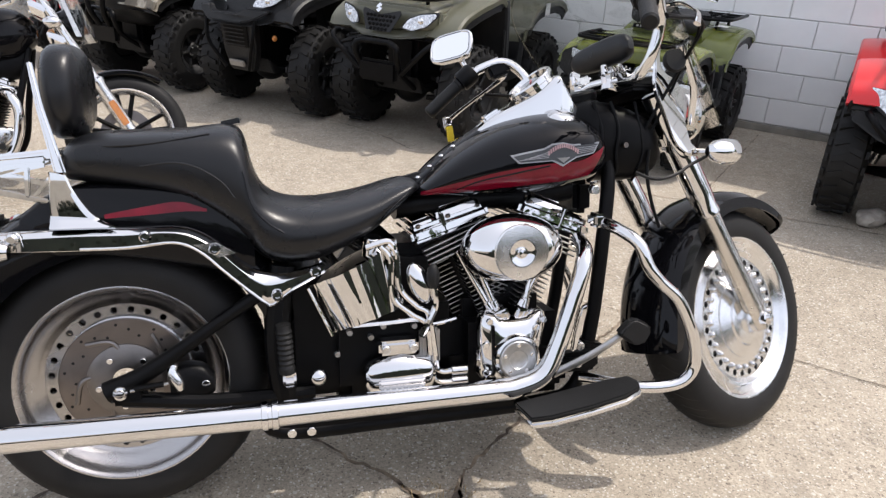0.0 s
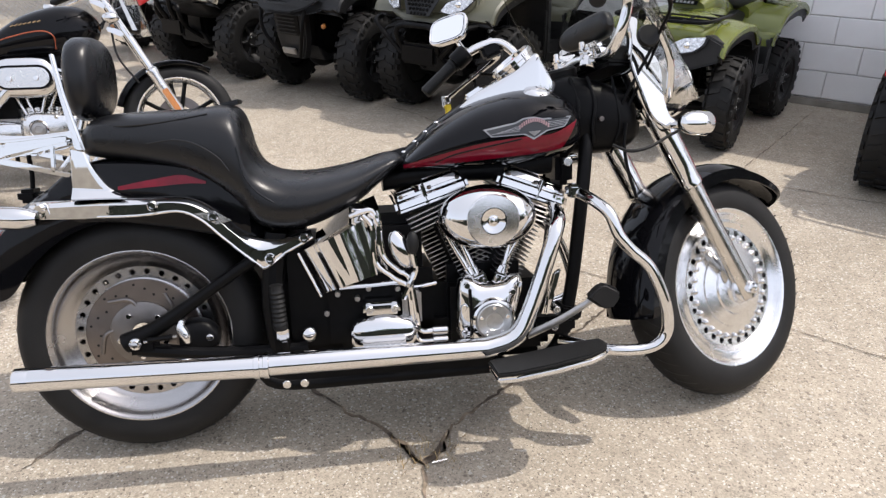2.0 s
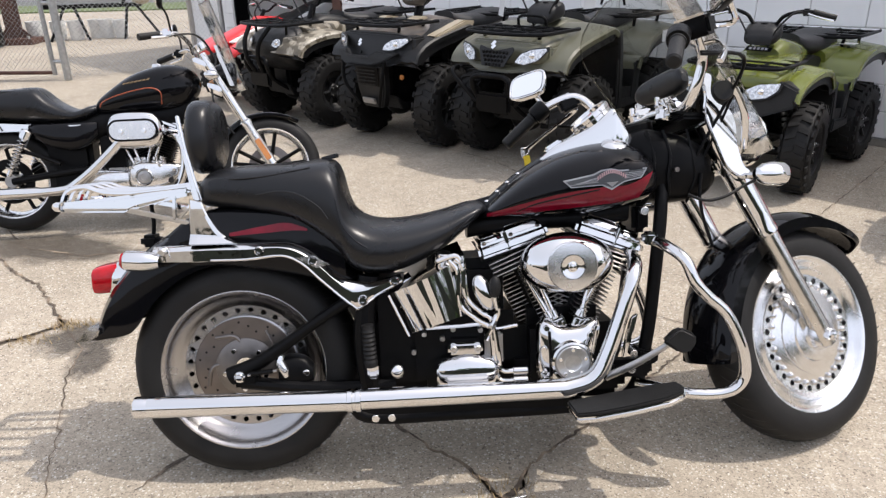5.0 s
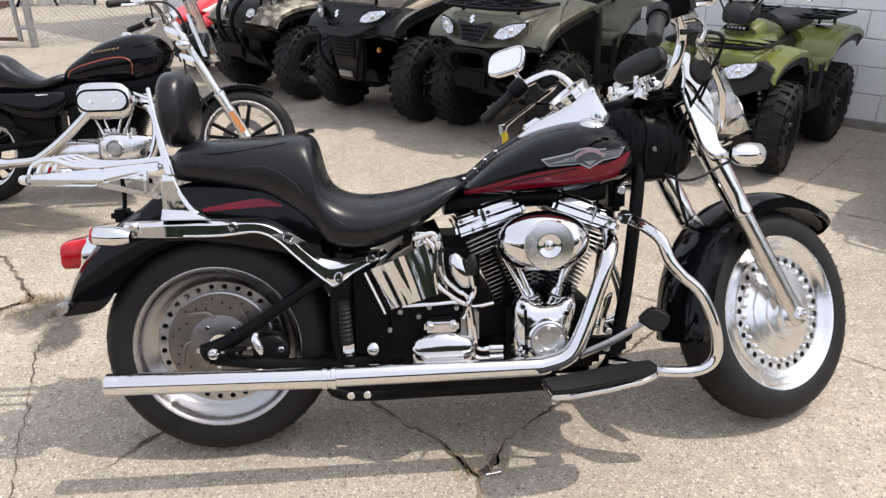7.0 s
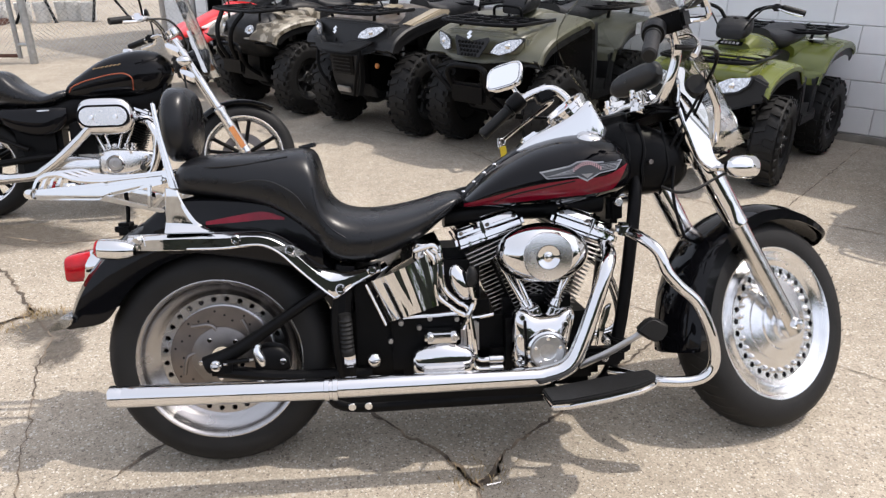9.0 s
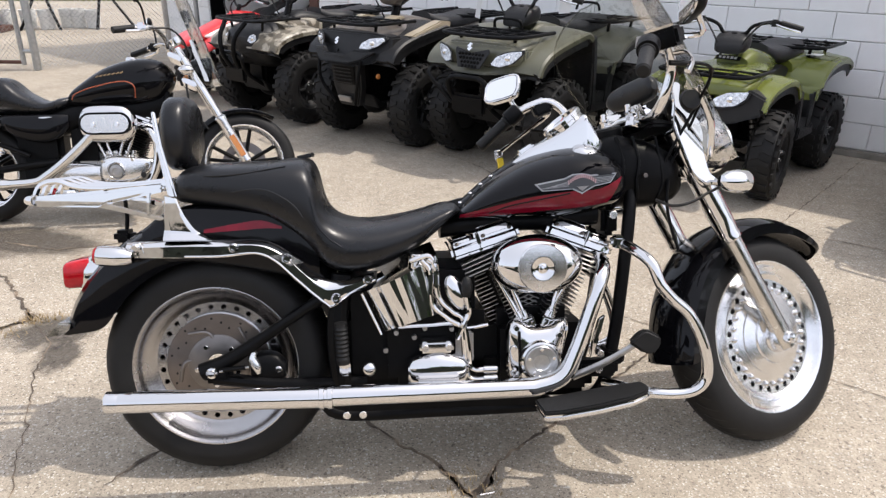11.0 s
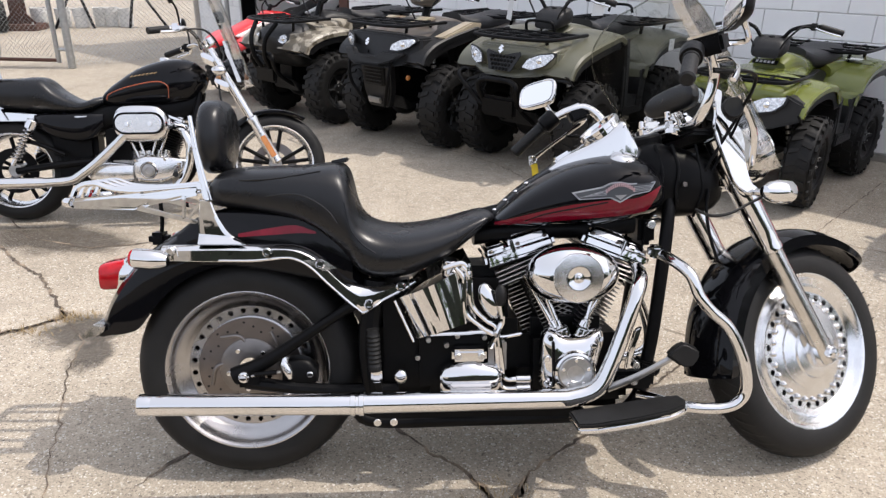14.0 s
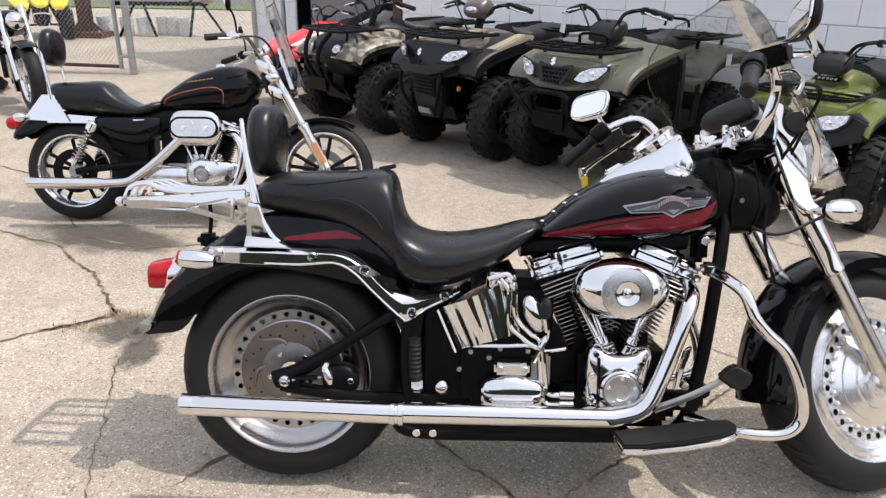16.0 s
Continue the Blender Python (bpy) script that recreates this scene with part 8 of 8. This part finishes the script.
def weeds(x, y, n, seed):
    rnd = random.Random(seed)
    bm = bmesh.new()
    for _ in range(n):
        px, py = x + rnd.gauss(0, 0.05), y + rnd.gauss(0, 0.025)
        h, a = rnd.uniform(0.008, 0.028), rnd.uniform(0, 6.28)
        d = Vector((math.cos(a), math.sin(a), 0))
        w = Vector((-d.y, d.x, 0)) * 0.0018
        p = Vector((px, py, 0.003))
        q = p + d * rnd.uniform(0.005, 0.022) + Vector((0, 0, h))
        bm.faces.new([bm.verts.new(v) for v in (p - w, p + w, q)])
    ob = single("weeds", bm, M["weed"], "dry tan weeds growing in the crack", "weeds", "stuff")


def metal_pin():
    return single("metal_pin", tube([(-0.022, 0, 0.006), (0.022, 0.004, 0.006)], 0.004, 8, 1, None, False), M["alu"], "small bare metal pin lying beside the crack", "metal pin", m=pose(0.747, -0.277, 0, 0, 0, 5))


metal_pin()
weeds(-0.93, 0.87, 160, 1)
weeds(-1.05, 0.76, 90, 2)
weeds(0.69, -0.26, 60, 3)
weeds(0.72, -0.20, 40, 4)


# ---- surroundings out of view ----
def street():
    bm = plate([(-60, 22), (60, 22), (60, 34), (-60, 34)], 0.0, 0.012, axes="xy")
    single("road", bm, M["asphalt"], "grey asphalt street beyond the yard", "road", "structure")
    bm = plate([(-60, 19), (60, 19), (60, 21.9), (-60, 21.9)], 0.0, 0.03, axes="xy")
    single("verge", bm, M["grass"], "mown grass verge", "verge", "structure")
    bm = plate([(-60, 34.1), (60, 34.1), (60, 60), (-60, 60)], 0.0, 0.03, axes="xy")
    single("lawn", bm, M["grass"], "mown lawn across the street", "lawn", "structure")


street()


def opposite_building():
    # out of view; set where the chrome's left parts mirror it as pale
    root = thing("wall_south", pose(-13.6, -13.0, 0, 0, 0, -14), "tan brick building behind the camera, unseen but mirrored in the chrome", "wall", kind="structure")
    bm = rbox((0, -3, 1.7), (21, 6, 3.4), 0.02)
    part("facade", bm, mat("dark brick", (0.52, 0.47, 0.39), 0.85, vary=0.2, scale=6), root)
    return root


opposite_building()


def hedge():
    """An unseen clipped hedge behind the camera, added to darken the chrome's reflections."""
    rnd = random.Random(5)
    # higher from x = -3.2 on, where the mirrored band should turn dark
    bm = rbox((-11.6, -10.6, 0.66), (16.8, 0.7, 1.32), 0.12)
    rbox((8.4, -10.6, 1.03), (23.2, 0.7, 2.06), 0.12, None, bm)
    for _ in range(30000):
        x, u = rnd.uniform(-20, 20), rnd.uniform(0, math.pi)
        h = 1.34 if x < -3.2 else 2.08
        p = Vector((x, -10.6 + 0.45 * math.cos(u) ** 3, min(h + 0.1, 0.1 + h * 1.15 * rnd.random() if abs(math.cos(u)) > 0.6 else h + rnd.gauss(0, 0.03))))
        d = Vector((rnd.gauss(0, 1), rnd.gauss(0, 1), rnd.gauss(0, 1))).normalized() * 0.05
        w = d.orthogonal() * 0.6
        bm.faces.new([bm.verts.new(q) for q in (p - d, p + w, p + d, p - w)])
    ob = single("hedge", bm, M["hedge"], "unseen dark green hedge added to darken the chrome's reflections", "hedge", "stuff")


hedge()


def tree(x, y, h, seed):
    # out of view; added to darken what chrome and black paint mirror
    rnd = random.Random(seed)
    t = thing("tree", pose(x, y, 0, 0, 0, rnd.uniform(0, 360)), "leafy broad tree with a brown trunk, unseen, added for dark reflections", "tree", "street trees")
    bm = tube([(0, 0, 0), (0.05, 0.02, h * 0.2), (0.0, 0.06, h * 0.45), (0.08, 0, h * 0.75)], [0.22, 0.17, 0.13, 0.04], 8)
    for i in range(7):
        a = 2 * math.pi * i / 7 + rnd.uniform(-0.3, 0.3)
        z = h * rnd.uniform(0.3, 0.6)
        L = h * rnd.uniform(0.2, 0.34)
        tube([(0, 0, z), (math.cos(a) * L * 0.5, math.sin(a) * L * 0.5, z + L * 0.35), (math.cos(a) * L, math.sin(a) * L, z + L * 0.7)], [0.08, 0.05, 0.015], 6, 3, bm)
    part("trunk", bm, M["bark"], t)
    bm = bmesh.new()
    cl = [(Vector((rnd.gauss(0, h * 0.17), rnd.gauss(0, h * 0.17), h * rnd.uniform(0.24, 0.96))), h * rnd.uniform(0.08, 0.14)) for _ in range(52)]
    for c, r in cl:
        for _ in range(90):
            d = Vector((rnd.gauss(0, 1), rnd.gauss(0, 1), rnd.gauss(0, 1))).normalized()
            p = c + d * r * rnd.uniform(0.5, 1.1)
            u = Vector((rnd.gauss(0, 1), rnd.gauss(0, 1), rnd.gauss(0, 1))).normalized()
            w = u.cross(d).normalized() if abs(u.dot(d)) < 0.95 else Vector((1, 0, 0))
            s = rnd.uniform(0.06, 0.12) * h / 4.4
            bm.faces.new([bm.verts.new(q) for q in (p - u * s, p + w * s * 0.6, p + u * s, p - w * s * 0.6)])
    part("crown", bm, M["leaf"], t, recalc=False)["kind"] = "stuff"
    return t


first = [tree(-0.6, -15.6, 4.1, 20), tree(1.6, -15.0, 4.4, 21), tree(3.8, -15.4, 3.9, 22)]
rnd_t = random.Random(7)
for _i, (_x, _y) in enumerate(((6, -14.9), (8.2, -14.4), (10.4, -13.6), (12.4, -12.2), (14.2, -10.2), (15.6, -7.8), (0.5, -17.5), (2.8, -17.2), (5, -17.4), (7.2, -16.8), (17, -3.5), (-27, -16), (-28, -9))):
    k = rnd_t.uniform(0.9, 1.15)
    copy_thing(first[_i % 3], pose(_x, _y, 0, 0, 0, rnd_t.uniform(0, 360)) @ Matrix.Scale(k, 4))


# ---- wall blocks, last ----
def blocks():
    bl, bh, j = 0.3845, 0.190, 0.007
    meshes = {}

    def block_mesh(w, h):
        key = (round(w, 3), round(h, 3))
        if key not in meshes:
            b = rbox((0, 0, 0), (w, 0.02, h), 0.0035, None, None, 1)
            me = bpy.data.meshes.new("block")
            b.to_mesh(me)
            b.free()
            me.materials.append(M["block"])
            meshes[key] = me
        return meshes[key]
    rest = bmesh.new()
    count = 0
    for r in range(19):
        z0 = 0.058 + r * bh
        z1 = min(z0 + bh, WH)
        off = 0.048 + (bl / 2 if r % 2 == 0 else 0)
        k0 = int((W0 - off) / bl) - 1
        x = off + k0 * bl
        while x < W1:
            a, b_ = max(x, W0), min(x + bl, W1)
            if z0 < DH and a < D1 and b_ > D0:
                a, b_ = (a, min(b_, D0)) if a < D0 else (max(a, D1), b_)
            if b_ - a > 0.02:
                w, h = b_ - a - j, z1 - z0 - j
                c = ((a + b_) / 2, 0.003, (z0 + z1) / 2)
                if r < 10 and a < 1.6 and count < 300:
                    ob = new("block", block_mesh(w, h))
                    ob.parent = wall
                    ob.location = c
                    count += 1
                else:
                    rbox(c, (w, 0.02, h), 0.0, None, rest)
            x += bl
    ob = part("upper_blocks", rest, M["block"], wall)
    ob["kind"] = "stuff"


blocks()
